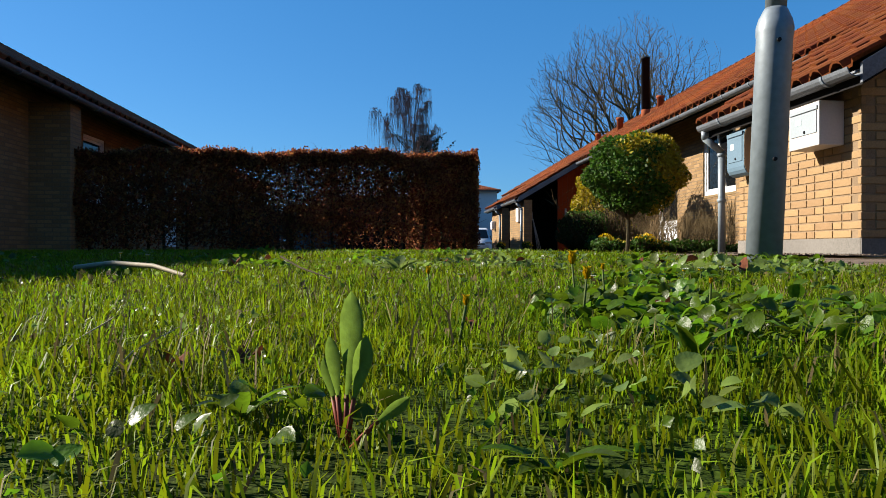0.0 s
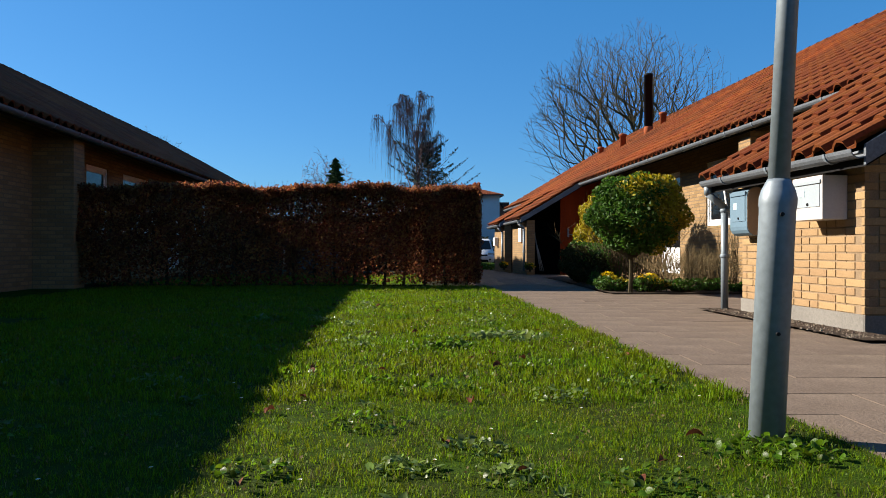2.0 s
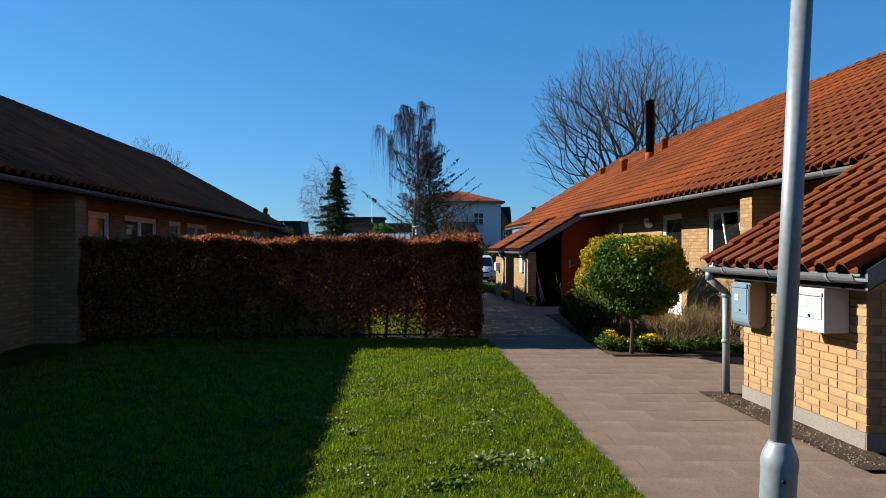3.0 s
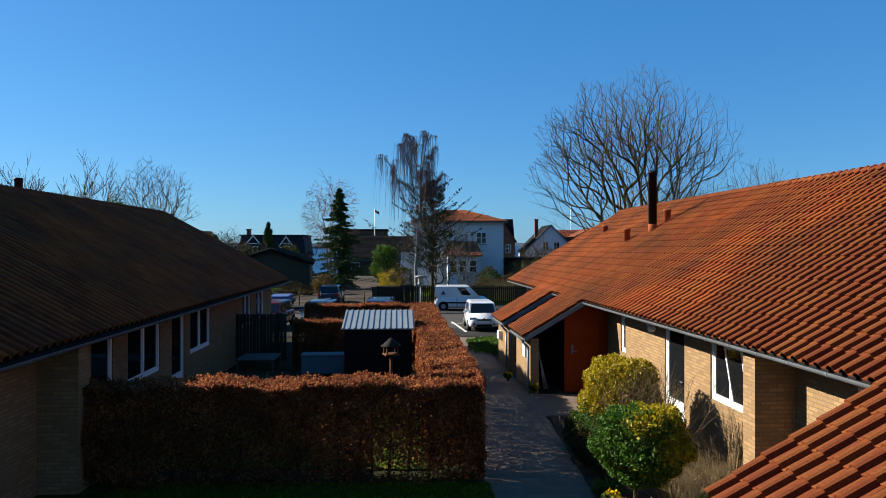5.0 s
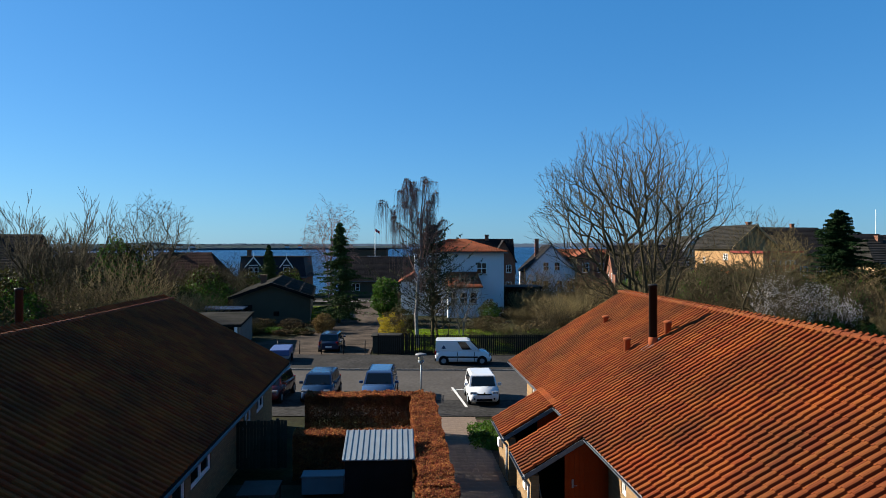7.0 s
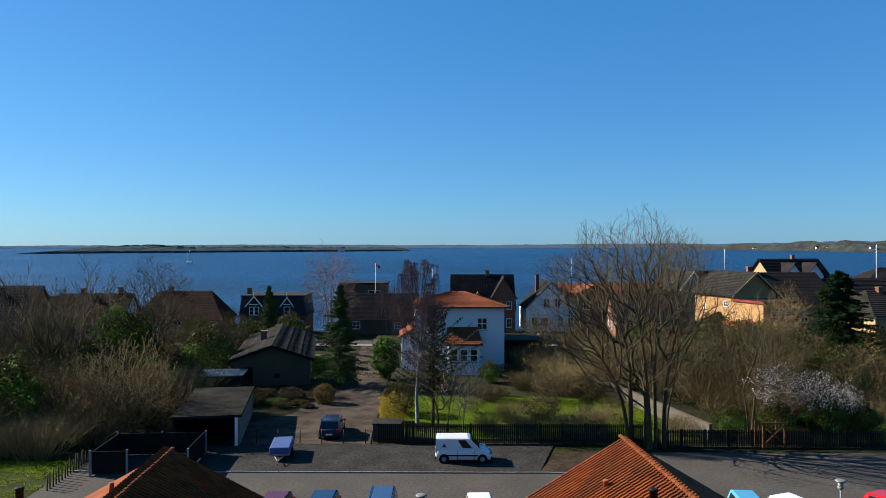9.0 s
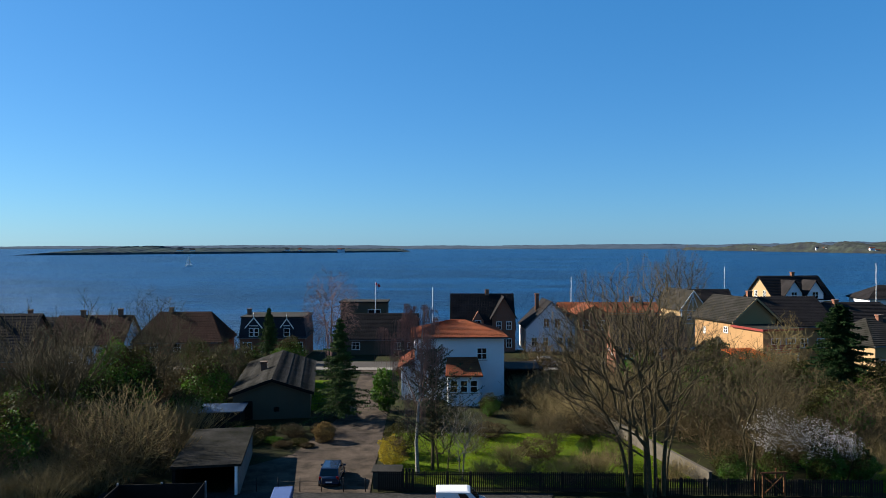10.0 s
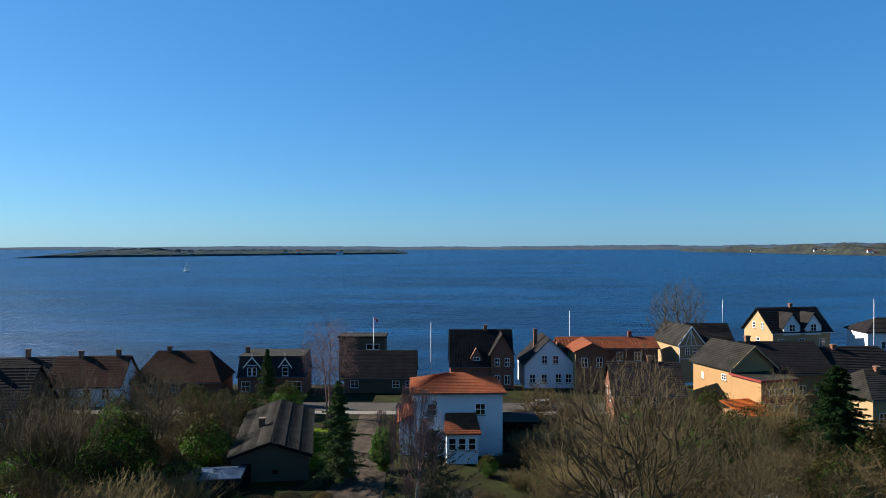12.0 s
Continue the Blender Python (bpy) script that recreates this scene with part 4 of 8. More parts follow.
for k in range(4):
    plain_window(vw, -7.3, 1.9 + 1.8 * k, 0.6, 1.1, 1.8, "y", (0, 1))
bm = bmesh.new()
box(bm, 6.3, 11.2, 3.5, 9.5, 2.6, 2.85)
for x, y in ((6.6, 3.8), (10.9, 3.8), (10.9, 9.2)):
    box(bm, x - 0.08, x + 0.08, y - 0.08, y + 0.08, -0.8, 2.6)
box(bm, 6.4, 11.1, 9.2, 9.4, -0.8, 2.6)
part("carport", bm, BLACKPAINT, vw, "dark timber carport")
# Brick house with steep dark roof and a front gable.
vk = cottage("red-brick house with a steep dark tiled roof and front gable", (6.3, 136, 1), 11.8, 9, -1.2, 3.4, 9.6, RED_BRICK, DARK_TILE, "x", 0.3,
             [(-3.8, 0.0, 1.2, 1.7), (-1.6, 0.0, 1.2, 1.7), (2.7, 0.0, 1.2, 1.7), (4.6, 0.0, 1.2, 1.7)], (), [(1.0, 4.5, 10.6)], rows=22, rolls=40)
bm = bmesh.new()
prism(bm, [(1.7, -1.2), (6.0, -1.2), (6.0, 5.8), (3.85, 9.3), (1.7, 5.8)], "y", -0.5, 4.5)
part("front_gable", bm, RED_BRICK, vk)
bm = bmesh.new()
roof_slab(bm, (1.3, 4.5, 5.3), (1.3, -0.9, 5.3), (3.85, -0.9, 9.5), (3.85, 4.5, 9.5))
roof_slab(bm, (6.4, -0.9, 5.3), (6.4, 4.5, 5.3), (3.85, 4.5, 9.5), (3.85, -0.9, 9.5))
part("gable_roof", bm, DARK_TILE, vk)
for x in (2.9, 4.8):
    plain_window(vk, x, -0.5, 3.3, 1.0, 1.5)
    plain_window(vk, x, -0.5, -0.1, 1.1, 1.7)
bm = bmesh.new()
prism(bm, [(-2.1, 3.6), (0.1, 3.6), (0.1, 4.8), (-1.0, 6.6), (-2.1, 4.8)], "y", 0.4, 3.4)
part("dormer", bm, RED_BRICK, vk, "brick dormer")
plain_window(vk, -1.0, 0.4, 3.7, 1.2, 1.2)
# White gabled house.
cottage("white-painted gabled house with a dark roof", (19.2, 136, 2), 9.6, 10, -0.9, 3.6, 8.4, WHITEWALL, DARK_TILE, "y", 0.25,
        [(-3.3, 0.1, 1.1, 1.7), (-1.1, 0.1, 1.1, 1.7), (1.6, 0.1, 1.1, 1.7), (3.5, 0.1, 1.1, 1.7), (-1.0, 3.7, 1.1, 1.6), (1.1, 3.7, 1.1, 1.6)], (), [(-2.0, 5, 9.8)], rows=20)
# Long brick house with an orange roof.
vo = cottage("long brick house with a low orange-red roof", (31.6, 141, 1), 19, 8, -1.0, 6.0, 7.6, RED_BRICK, FAR_TILE, "x", 0.4,
             [(-7.5, 3.6, 1.3, 1.7), (-5.0, 0.0, 1.4, 1.8), (-1.5, 3.6, 1.3, 1.7), (2, 3.6, 1.3, 1.7), (-1.5, 0.0, 1.3, 1.7), (5.5, 3.6, 1.3, 1.7)], (), [(5.0, 4, 8.9)], rows=12, rolls=30)
bm = bmesh.new()
prism(bm, [(-8.0, -1), (-2.0, -1), (-2.0, 6.4), (-5.0, 7.8), (-8.0, 6.4)], "y", -7.0, 1.0)
part("front_wing", bm, RED_BRICK, vo, "wing of the brick house")
part("side_wall", box(bmesh.new(), -8.06, -8.005, -6.98, 1.0, -1, 6.38), CREAMWALL, vo, "cream-rendered side of the wing")
part("side_wall", box(bmesh.new(), -9.56, -9.505, 0.02, 7.98, -1, 5.98), CREAMWALL, vo, "cream-rendered side of the house")
bm = bmesh.new()
roof_slab(bm, (-8.5, 2.0, 6.3), (-8.5, -7.4, 6.3), (-5.0, -7.4, 8.0), (-5.0, 2.0, 8.0))
roof_slab(bm, (-1.5, -7.4, 6.3), (-1.5, 2.0, 6.3), (-5.0, 2.0, 8.0), (-5.0, -7.4, 8.0))
part("wing_roof", bm, FAR_TILE, vo)
plain_window(vo, -6.4, -7.0, 3.4, 1.2, 1.8)
plain_window(vo, -3.6, -7.0, 3.4, 1.2, 1.8)
plain_window(vo, -8.06, -3.0, 3.4, 1.2, 1.8, "y")
# Red-brick house half hidden by the trees.
cottage("red-brick house with a dark roof behind the bare trees", (29.0, 104, -6), 10, 11, -0.6, 4.4, 8.2, RED_BRICK, DARK_TILE, "x", 0.4,
        [(-3, 2.6, 1.2, 1.5), (1, 2.6, 1.2, 1.5)], [(4, 2.6, 1.2, 1.5), (8, 2.6, 1.2, 1.5)], [(1, 5.5, 9.2)], rows=18)
# Dark-roofed house with cream timbered gable.
cottage("cream house with a dark grey roof by the shore", (52.8, 143.4, -2), 7.6, 9, -0.8, 6.9, 10.1, CREAMWALL, DARK_TILE, "x", 0.4,
        [(-1, 3.4, 1.3, 1.6), (2.4, 3.4, 1.3, 1.6)], (), (), rows=18, rolls=16)
vt = cottage("cream half-timbered cross gable with a dark roof", (47.7, 141.5, 10), 5.2, 10.5, -0.8, 6.9, 10.2, CREAMWALL, GREY_SLATE, "y", 0.4,
             [(0.8, 4.6, 0.9, 1.4), (-0.8, 4.6, 0.9, 1.4), (0.9, 1.6, 1.2, 1.6)], rows=16, trim=WHITE)
for a, b in (((-2.5, 6.4), (2.5, 6.4)), ((-1.2, 6.4), (0, 9.6)), ((1.2, 6.4), (0, 9.6)), ((0, 6.4), (0, 9.8)), ((-2.4, 3.9), (2.4, 3.9)), ((-2.45, 0), (-2.45, 6.6)), ((2.45, 0), (2.45, 6.6))):
    bm = bmesh.new()
    rod(bm, (a[0], -0.03, a[1]), (b[0], -0.03, b[1]), 0.1, None, 4)
    part("timber", bm, WHITE, vt, "white-painted timber")
# Yellow-rendered house: a long roof across, a lower wing turned to the street, a flat bay and a porch.
cottage("yellow-rendered house with a black pantiled roof", (51.6, 107, 6), 11.4, 11, -0.6, 7.2, 10.9, YELLOWWALL, DARK_TILE, "x", 0.5,
        [(3.6, 3.8, 1.2, 1.4), (1, 3.8, 1.2, 1.4)], (), [(-4.6, 5.5, 12.0)], rows=20, rolls=26)
vy = cottage("yellow-rendered wing with a grey slate roof", (44.5, 105.3, 16.4), 7.4, 9, -0.6, 8.2, 11.2, YELLOWWALL, GREY_SLATE, "y", 0.5,
             (), [(1.6, 6.2, 1.0, 0.9), (6.6, 5.6, 0.5, 1.0)], (), rows=16, trim=CREAMWALL)
bm = bmesh.new()
box(bm, -3.7, 2.4, -6.2, -0.02, -0.6, 7.3)
part("bay", bm, YELLOWWALL, vy, "flat-roofed yellow bay")
bm = bmesh.new()
box(bm, -3.95, 2.7, -6.5, -0.02, 7.3, 7.5)
part("bay_roof", bm, GREY_SLATE, vy)
bm = bmesh.new()
box(bm, -3.98, 2.72, -6.54, -6.5, 7.22, 7.54)
box(bm, -4.0, -3.96, -6.5, 0.2, 7.22, 7.54)
part("fascia", bm, surf("red_paint", (0.188, 0.0351, 0.0292), 0.6, 0.15, 2, 20, 0.1), vy, "dull red roof edge")
for k in range(2):
    plain_window(vy, -1.6 + 2.4 * k, -6.2, 4.6, 1.6, 1.6)
bm = bmesh.new()
roof_slab(bm, (-9.5, -11.0, 4.0), (-4.9, -11.0, 4.0), (-4.9, -5.0, 4.9), (-9.5, -5.0, 4.9))
part("porch_roof", bm, surf("orange_sheet", (0.36, 0.085, 0.018), 0.7, 0.2, 0.6, 10, 0.2), vy, "orange-red porch roof")
batten_rows(vy, (-9.5, -11.0, 4.0), (-4.9, -11.0, 4.0), (-4.9, -5.0, 4.9), (-9.5, -5.0, 4.9), MATS["orange_sheet"], 14)
bm = bmesh.new()
box(bm, -9.1, -5.2, -10.6, -5.2, -0.6, 3.85)
box(bm, -5.18, -3.72, -8.5, -3.0, -0.6, 4.4)
part("porch", bm, YELLOWWALL, vy, "low yellow porch")
plain_window(vy, -7.4, -10.6, 1.6, 1.6, 1.3)
bm = bmesh.new()
for z in (4.5, 4.8, 5.1, 5.4):
    box(bm, -4.8, 0.4, -8.3, -8.24, z, z + 0.2)
part("balcony_rail", bm, MATS["red_paint"], vy, "red slatted balcony rail")
part("balcony", box(bmesh.new(), -3.7, 0.5, -8.3, -6.22, 4.2, 4.42), CONCRETE, vy)
for x in (-3.4, 0.2):
    part("balcony_post", box(bmesh.new(), x, x + 0.2, -8.2, -8.0, -0.6, 4.2), WHITE, vy)
# Pale yellow villa behind it, and houses at the edges.
vv = cottage("pale yellow villa with dark roof and dormers", (76.0, 155, 12), 14.0, 10, -0.6, 7.8, 12.4, CREAMWALL, DARK_TILE, "x", 0.5,
             [(-5, 4.6, 1.4, 1.6), (0, 4.6, 1.4, 1.6), (5, 4.6, 1.4, 1.6)], [(3.4, 8.0, 1.0, 1.4), (6.4, 8.0, 1.0, 1.4), (5, 4.6, 1.2, 1.5)], [(1, 5, 13.4)], rows=16, trim=WHITE)
for x in (-2.6, 2.6):
    bm = bmesh.new()
    prism(bm, [(x - 2, 7.0), (x + 2, 7.0), (x + 2, 9.0), (x, 11.6), (x - 2, 9.0)], "y", -0.3, 5)
    part("dormer", bm, WHITEWALL, vv, "white-fronted dormer")
    bm = bmesh.new()
    roof_slab(bm, (x - 2.4, 5, 8.6), (x - 2.4, -0.7, 8.6), (x, -0.7, 11.8), (x, 5, 11.8))
    roof_slab(bm, (x + 2.4, -0.7, 8.6), (x + 2.4, 5, 8.6), (x, 5, 11.8), (x, -0.7, 11.8))
    part("dormer_roof", bm, DARK_TILE, vv)
    plain_window(vv, x, -0.35, 7.8, 1.4, 1.5)
cottage("white house with a low black roof", (63.6, 109, 8), 14.6, 9, -0.6, 7.3, 10.0, CREAMWALL, DARK_TILE, "x", 0.5, [(-5, 3.8, 1.2, 1.4), (0, 3.8, 1.2, 1.4)], [(3, 3.8, 1.2, 1.4)], [(-3, 4, 10.6)], hip=2.6, rows=16)
cottage("cream house with a grey roof and brick chimney", (60.2, 94, 10), 11, 9, -0.6, 6.2, 9.0, CREAMWALL, GREY_SLATE, "x", 0.5, [(-4, 2.8, 1.2, 1.4), (0, 2.8, 1.2, 1.4)], (), [(-1.5, 4, 9.6)], hip=2.4, rows=14)
cottage("white house with a dark hipped roof far along the shore", (95, 150, -4), 15, 9, -0.6, 8.2, 10.6, WHITEWALL, DARK_TILE, "x", 0.5, [(-4, 4.6, 1.6, 1.6), (1, 4.6, 1.6, 1.6)], hip=4, rows=12)
# Houses on the other side of the drive.
cottage("white house with a brown pantiled roof", (-60.3, 118, 6), 11.6, 10, -1.0, 2.8, 6.9, WHITEWALL, surf("brown_tile", (0.052, 0.026, 0.0185), 0.9, 0.35, 0.6, 8, 0.3, spec=0.06), "x", 0.4,
        [(0.6, 0.6, 1.3, 1.7), (3.6, 0.6, 1.3, 1.7), (-3, 0.6, 1.3, 1.7)], (), [(-2.2, 5, 8.0), (4.0, 5, 8.2)], rows=20, rolls=26)
cottage("brick house with a brown hipped roof", (-47.3, 124, 4), 15, 10, -1.0, 2.5, 7.0, RED_BRICK, MATS["brown_tile"], "x", 0.4,
        [(-4, 0.6, 1.3, 1.6), (0, 0.6, 1.3, 1.6), (4, 0.6, 1.3, 1.6)], (), [(-2.5, 5, 8.0)], hip=3, rows=18, rolls=26)
cottage("dark-roofed brick house by the shore", (-75.5, 121, 8), 14, 10, -1.0, 2.6, 6.2, RED_BRICK, DARK_TILE, "x", 0.4, [(2, 0.6, 1.3, 1.6)], (), [(2, 5, 7.8)], rows=14)
cottage("red-brick house with a dark steep roof", (-62.0, 91, 4), 14, 10, -0.8, 4.4, 9.6, RED_BRICK, DARK_TILE, "x", 0.4, [(4.4, 1.6, 1.3, 1.6, (2, 2)), (-2, 1.6, 1.3, 1.6)], (), [(0, 5, 10.4)], rows=16)
# Carport and the small roofs beside the bungalow.
cp = thing("carport", pose(-15.6, 52.6, -0.45, 0, 0, 10.5), "low carport with a grey felt roof and pale posts", "carport")
part("roof", box(bmesh.new(), -5.2, 0, 2.4, 14, 2.25, 2.45), FELT, cp, "worn grey felt roof")
part("side_wall", box(bmesh.new(), -0.35, -0.15, 2.7, 13.8, 0, 2.25), CONCRETE, cp)
part("back_wall", box(bmesh.new(), -5.0, -0.36, 13.6, 13.8, 0, 2.25), BLACKPAINT, cp)
part("side_wall", box(bmesh.new(), -5.1, -4.9, 2.7, 13.6, 0, 2.25), BLACKPAINT, cp)
part("post", box(bmesh.new(), -0.5, -0.3, 2.45, 2.68, 0, 2.25), WHITE, cp, "white-painted post")
sh = thing("shed", pose(-24.6, 74.5, -0.5, 0, 0, 8), "small shed with a pale blue-grey sheet roof", "shed")
part("wall", box(bmesh.new(), -2.6, 2.6, 0.2, 4, 0, 1.9), BLACKPAINT, sh)
part("roof", box(bmesh.new(), -2.9, 2.9, 0, 4.3, 1.9, 2.0), surf("blue_grey_sheet", (0.0702, 0.0998, 0.146), 0.5, 0.15, 1, 20, 0.1), sh)


# ---- hedges, trees and shrubs ----
COPPER = surf("copper_leaf", (0.300, 0.098, 0.040), 0.75, 0.3, 2.0, 30, 0.2, tint=(0.125, 0.042, 0.019), piece=-0.5, leaf=0.45)
GREENLEAF = surf("green_leaf", (0.048, 0.105, 0.010), 0.6, 0.3, 2.0, 20, 0.1, piece=-0.35, leaf=0.4, spec=0.2)
GOLDLEAF = surf("golden_leaf", (0.30, 0.225, 0.008), 0.5, 0.25, 2.0, 20, 0.1, piece=-0.3, leaf=0.4, spec=0.2)
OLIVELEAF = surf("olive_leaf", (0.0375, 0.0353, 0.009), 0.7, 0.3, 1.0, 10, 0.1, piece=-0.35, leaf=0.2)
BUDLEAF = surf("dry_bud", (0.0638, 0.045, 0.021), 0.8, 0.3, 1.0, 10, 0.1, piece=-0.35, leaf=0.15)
GOLDBUD = surf("golden_bud", (0.143, 0.0938, 0.0338), 0.8, 0.3, 1.0, 10, 0.1, piece=-0.35, leaf=0.2)
TANTWIG = surf("tan_twig", (0.17, 0.132, 0.062), 0.95, 0.3, 1, 20, 0.2, spec=0.03)
SPRUCE = surf("spruce_needle", (0.046, 0.074, 0.016), 0.8, 0.4, 0.8, 5, 0.2, piece=-0.45, spec=0.15)
BLOSSOM = surf("white_blossom", (0.521, 0.487, 0.47), 0.7, 0.1, 2.0, 20, 0.1, piece=-0.15, leaf=0.2)


def hedge(label, m, length, depth, height, count, seed, gap=0.25, open_foot=0.0):
    """A clipped beech hedge along x: stems, fine twigs and dry copper leaves, thinner towards its foot."""
    rng = np.random.default_rng(seed)
    h = thing("hedge", m, label, "hedge", "beech hedges")
    n = count
    face = rng.random(n)
    x, y = rng.random(n) * length, rng.random(n) * depth
    z = height * (1 - rng.random(n) ** 1.35 * 0.97)
    inset = np.abs(rng.normal(0, 0.05, n))
    front, back, top = face < 0.34, (face >= 0.34) & (face < 0.5), (face >= 0.5) & (face < 0.80)
    y[front], y[back] = inset[front], depth - inset[back]
    z[top] = height - inset[top] * 0.7
    bumps = 0.03 * np.sin(x * 2.3 + seed) + 0.025 * np.sin(x * 5.1 + 2 * y) + 0.02 * np.sin(x * 13 + y * 9) + 0.034 * rng.normal(size=n)
    z = z + bumps * (z / height)
    y = y + (0.06 * np.sin(x * 3.1 + z * 4) + 0.04 * np.sin(x * 9 - z * 7) * np.sin(z * 5 + seed)) * (front | back)
    ends = rng.random(n) < min(0.3, depth / (length + depth))
    x[ends] = np.where(rng.random(ends.sum()) < 0.5, inset[ends], length - inset[ends])
    hole = np.sin(x * 2.7 + seed) * np.sin(z * 4.1 + x * 0.8) + 0.6 * np.sin(x * 7.3 + 1.3 * seed) * np.sin(z * 6.7 + 2)
    keep = rng.random(n) < np.clip((z / height - 0.02) * 2.2 + gap - open_foot * (hole > 0.45) * (z < 0.85 * height), 0, 1)
    pts = np.stack([x, y, z], 1)[keep]
    lf = leaves("foliage", pts, rng.uniform(0.020, 0.042, len(pts)), rng, COPPER, h, 1.9)
    tagged(lf, "dry copper-brown beech leaves", kind="stuff")
    st = Sticks()
    r = random.Random(seed)
    k = 0.1
    while k < length:
        b = Vector((k, depth / 2 + r.uniform(-0.12, 0.12), 0))
        t = b + Vector((r.uniform(-0.1, 0.1), r.uniform(-0.1, 0.1), height * 0.8))
        st.limb([b, b.lerp(t, 0.5) + Vector((r.uniform(-0.04, 0.04), r.uniform(-0.04, 0.04), 0)), t], 0.028, 0.008, 5)
        for j in range(26):
            s = b.lerp(t, r.uniform(0.12, 1.0))
            e = Vector((k + r.uniform(-0.35, 0.35), r.uniform(0, depth), min(height + 0.04, s.z + r.uniform(0.05, 0.5))))
            st.limb([s, s.lerp(e, 0.5) + Vector((0, 0, -0.03)), e], 0.006, 0.002, 3)
        k += r.uniform(0.25, 0.4)
    for j in range(int(length * 60)):
        s = Vector((r.uniform(0, length), r.uniform(0.02, depth - 0.02), height - 0.12))
        e = s + Vector((r.gauss(0, 0.04), r.gauss(0, 0.04), r.uniform(0.11, 0.26)))
        st.limb([s, s.lerp(e, 0.5), e], 0.0035, 0.0015, 3)
    soup("stem", st.v, st.f, BARK, h, "thin dark stems and twigs")
    return h


TURN = 4.13
hedge("copper-brown clipped beech hedge at the end of the lawn", pose(-6.35, 11.62, 0, 0, 0, TURN), 6.95, 0.85, 1.66, 115000, 3, 0.4, 0.25)
hedge("copper-brown beech hedge along the paved path", pose(0.58, 12.85, 0, 0, 0, 90 + TURN), 5.6, 0.92, 1.68, 80000, 4, 0.6)
hedge("copper-brown beech hedge along the paved path", pose(0.16, 18.7, 0, 0, 0, 90 + TURN), 12.0, 0.95, 1.6, 120000, 5, 0.6)
hedge("trimmed beech hedge between the gardens", pose(-5.3, 24.2, -0.1, 0, 0, TURN), 4.3, 0.8, 1.55, 60000, 6, 0.8)
hedge("trimmed beech hedge behind the parking bays", pose(-6.1, 30.2, -0.2, 0, 0, TURN), 5.0, 0.9, 1.75, 85000, 7, 0.9)


def grow(sticks, r, p, d, length, rad, level, spec, tips, low=0.004):
    """A limb and its branches. spec: levels, branches, spread, lift, shrink, droop."""
    levels, kids, spread, lift, shrink, droop = spec
    st = sticks[0] if level < 2 else sticks[1]
    n = 4 if level < 2 else 3
    pts = [p]
    q, w = p.copy(), d.copy()
    for i in range(n):
        w = (w + Vector((r.gauss(0, 0.12), r.gauss(0, 0.12), r.gauss(0, 0.08) + lift * 0.25 - droop * (level >= levels - 1)))).normalized()
        q = q + w * length / n
        pts.append(q.copy())
    rad = max(rad, low)
    end = max(rad * (0.66 if level else 0.6), low)
    st.limb(pts, rad, end, 7 if level == 0 else 5 if level < 3 else 3)
    if level >= levels:
        tips.append(pts[-1])
        tips.append(pts[-2])
        return
    count = kids if level else kids + 1
    for k in range(count):
        t = r.uniform(0.35, 1.0) if k < count - 1 else 1.0
        i = min(n - 1, int(t * n))
        s = pts[i].lerp(pts[i + 1], t * n - i) if i < n else pts[-1]
        a = r.uniform(0, 2 * math.pi)
        side = w.orthogonal().normalized()
        side = (side * math.cos(a) + w.cross(side) * math.sin(a))
        out = (w * (1 - spread) + side * spread * r.uniform(0.7, 1.3) + Vector((0, 0, lift * 0.4))).normalized() if k < count - 1 else (w + side * 0.25).normalized()
        grow(sticks, r, s, out, length * shrink * r.uniform(0.75, 1.15), end * (0.8 if k < count - 1 else 0.97), level + 1, spec, tips, low)


def bare_tree(label, m, height, seed, trunks=1, levels=5, kids=3, spread=0.5, lift=0.35, shrink=0.72, droop=0.0, bark=None, fuzz=0, fuzz_m=None, thick=0.02, name="tree", size=0.05, first=0.3, lean=0.16, twig=0.0012):
    """A leafless tree: one or more trunks, limbs, branches and twigs, with buds at its tips if fuzz is given."""
    r = random.Random(seed)
    t = thing(name, m, label, "tree" if name == "tree" else "shrub")
    st, tips = (Sticks(), Sticks()), []
    for k in range(trunks):
        a = 2 * math.pi * k / trunks + r.uniform(-0.4, 0.4)
        d = Vector((math.cos(a) * lean * (trunks > 1), math.sin(a) * lean * (trunks > 1), 1)).normalized()
        b = Vector((math.cos(a) * 0.25, math.sin(a) * 0.25, 0)) * (trunks > 1)
        grow(st, r, b, d, height * first, height * thick, 0, (levels, kids, spread, lift, shrink, droop), tips, height * twig)
    soup("trunk", st[0].v, st[0].f, bark or BARK, t, "", True)
    tagged(soup("branchwork", st[1].v, st[1].f, bark or BARK, t), kind="stuff")
    if fuzz:
        rng = np.random.default_rng(seed)
        tp = np.array([tuple(p) for p in tips])
        pts = tp[rng.integers(0, len(tp), fuzz)] + rng.normal(0, height * 0.022, (fuzz, 3))
        tagged(leaves("crown", pts, rng.uniform(0.6, 1.3, fuzz) * size, rng, fuzz_m or BUDLEAF, t), kind="stuff")
    return t


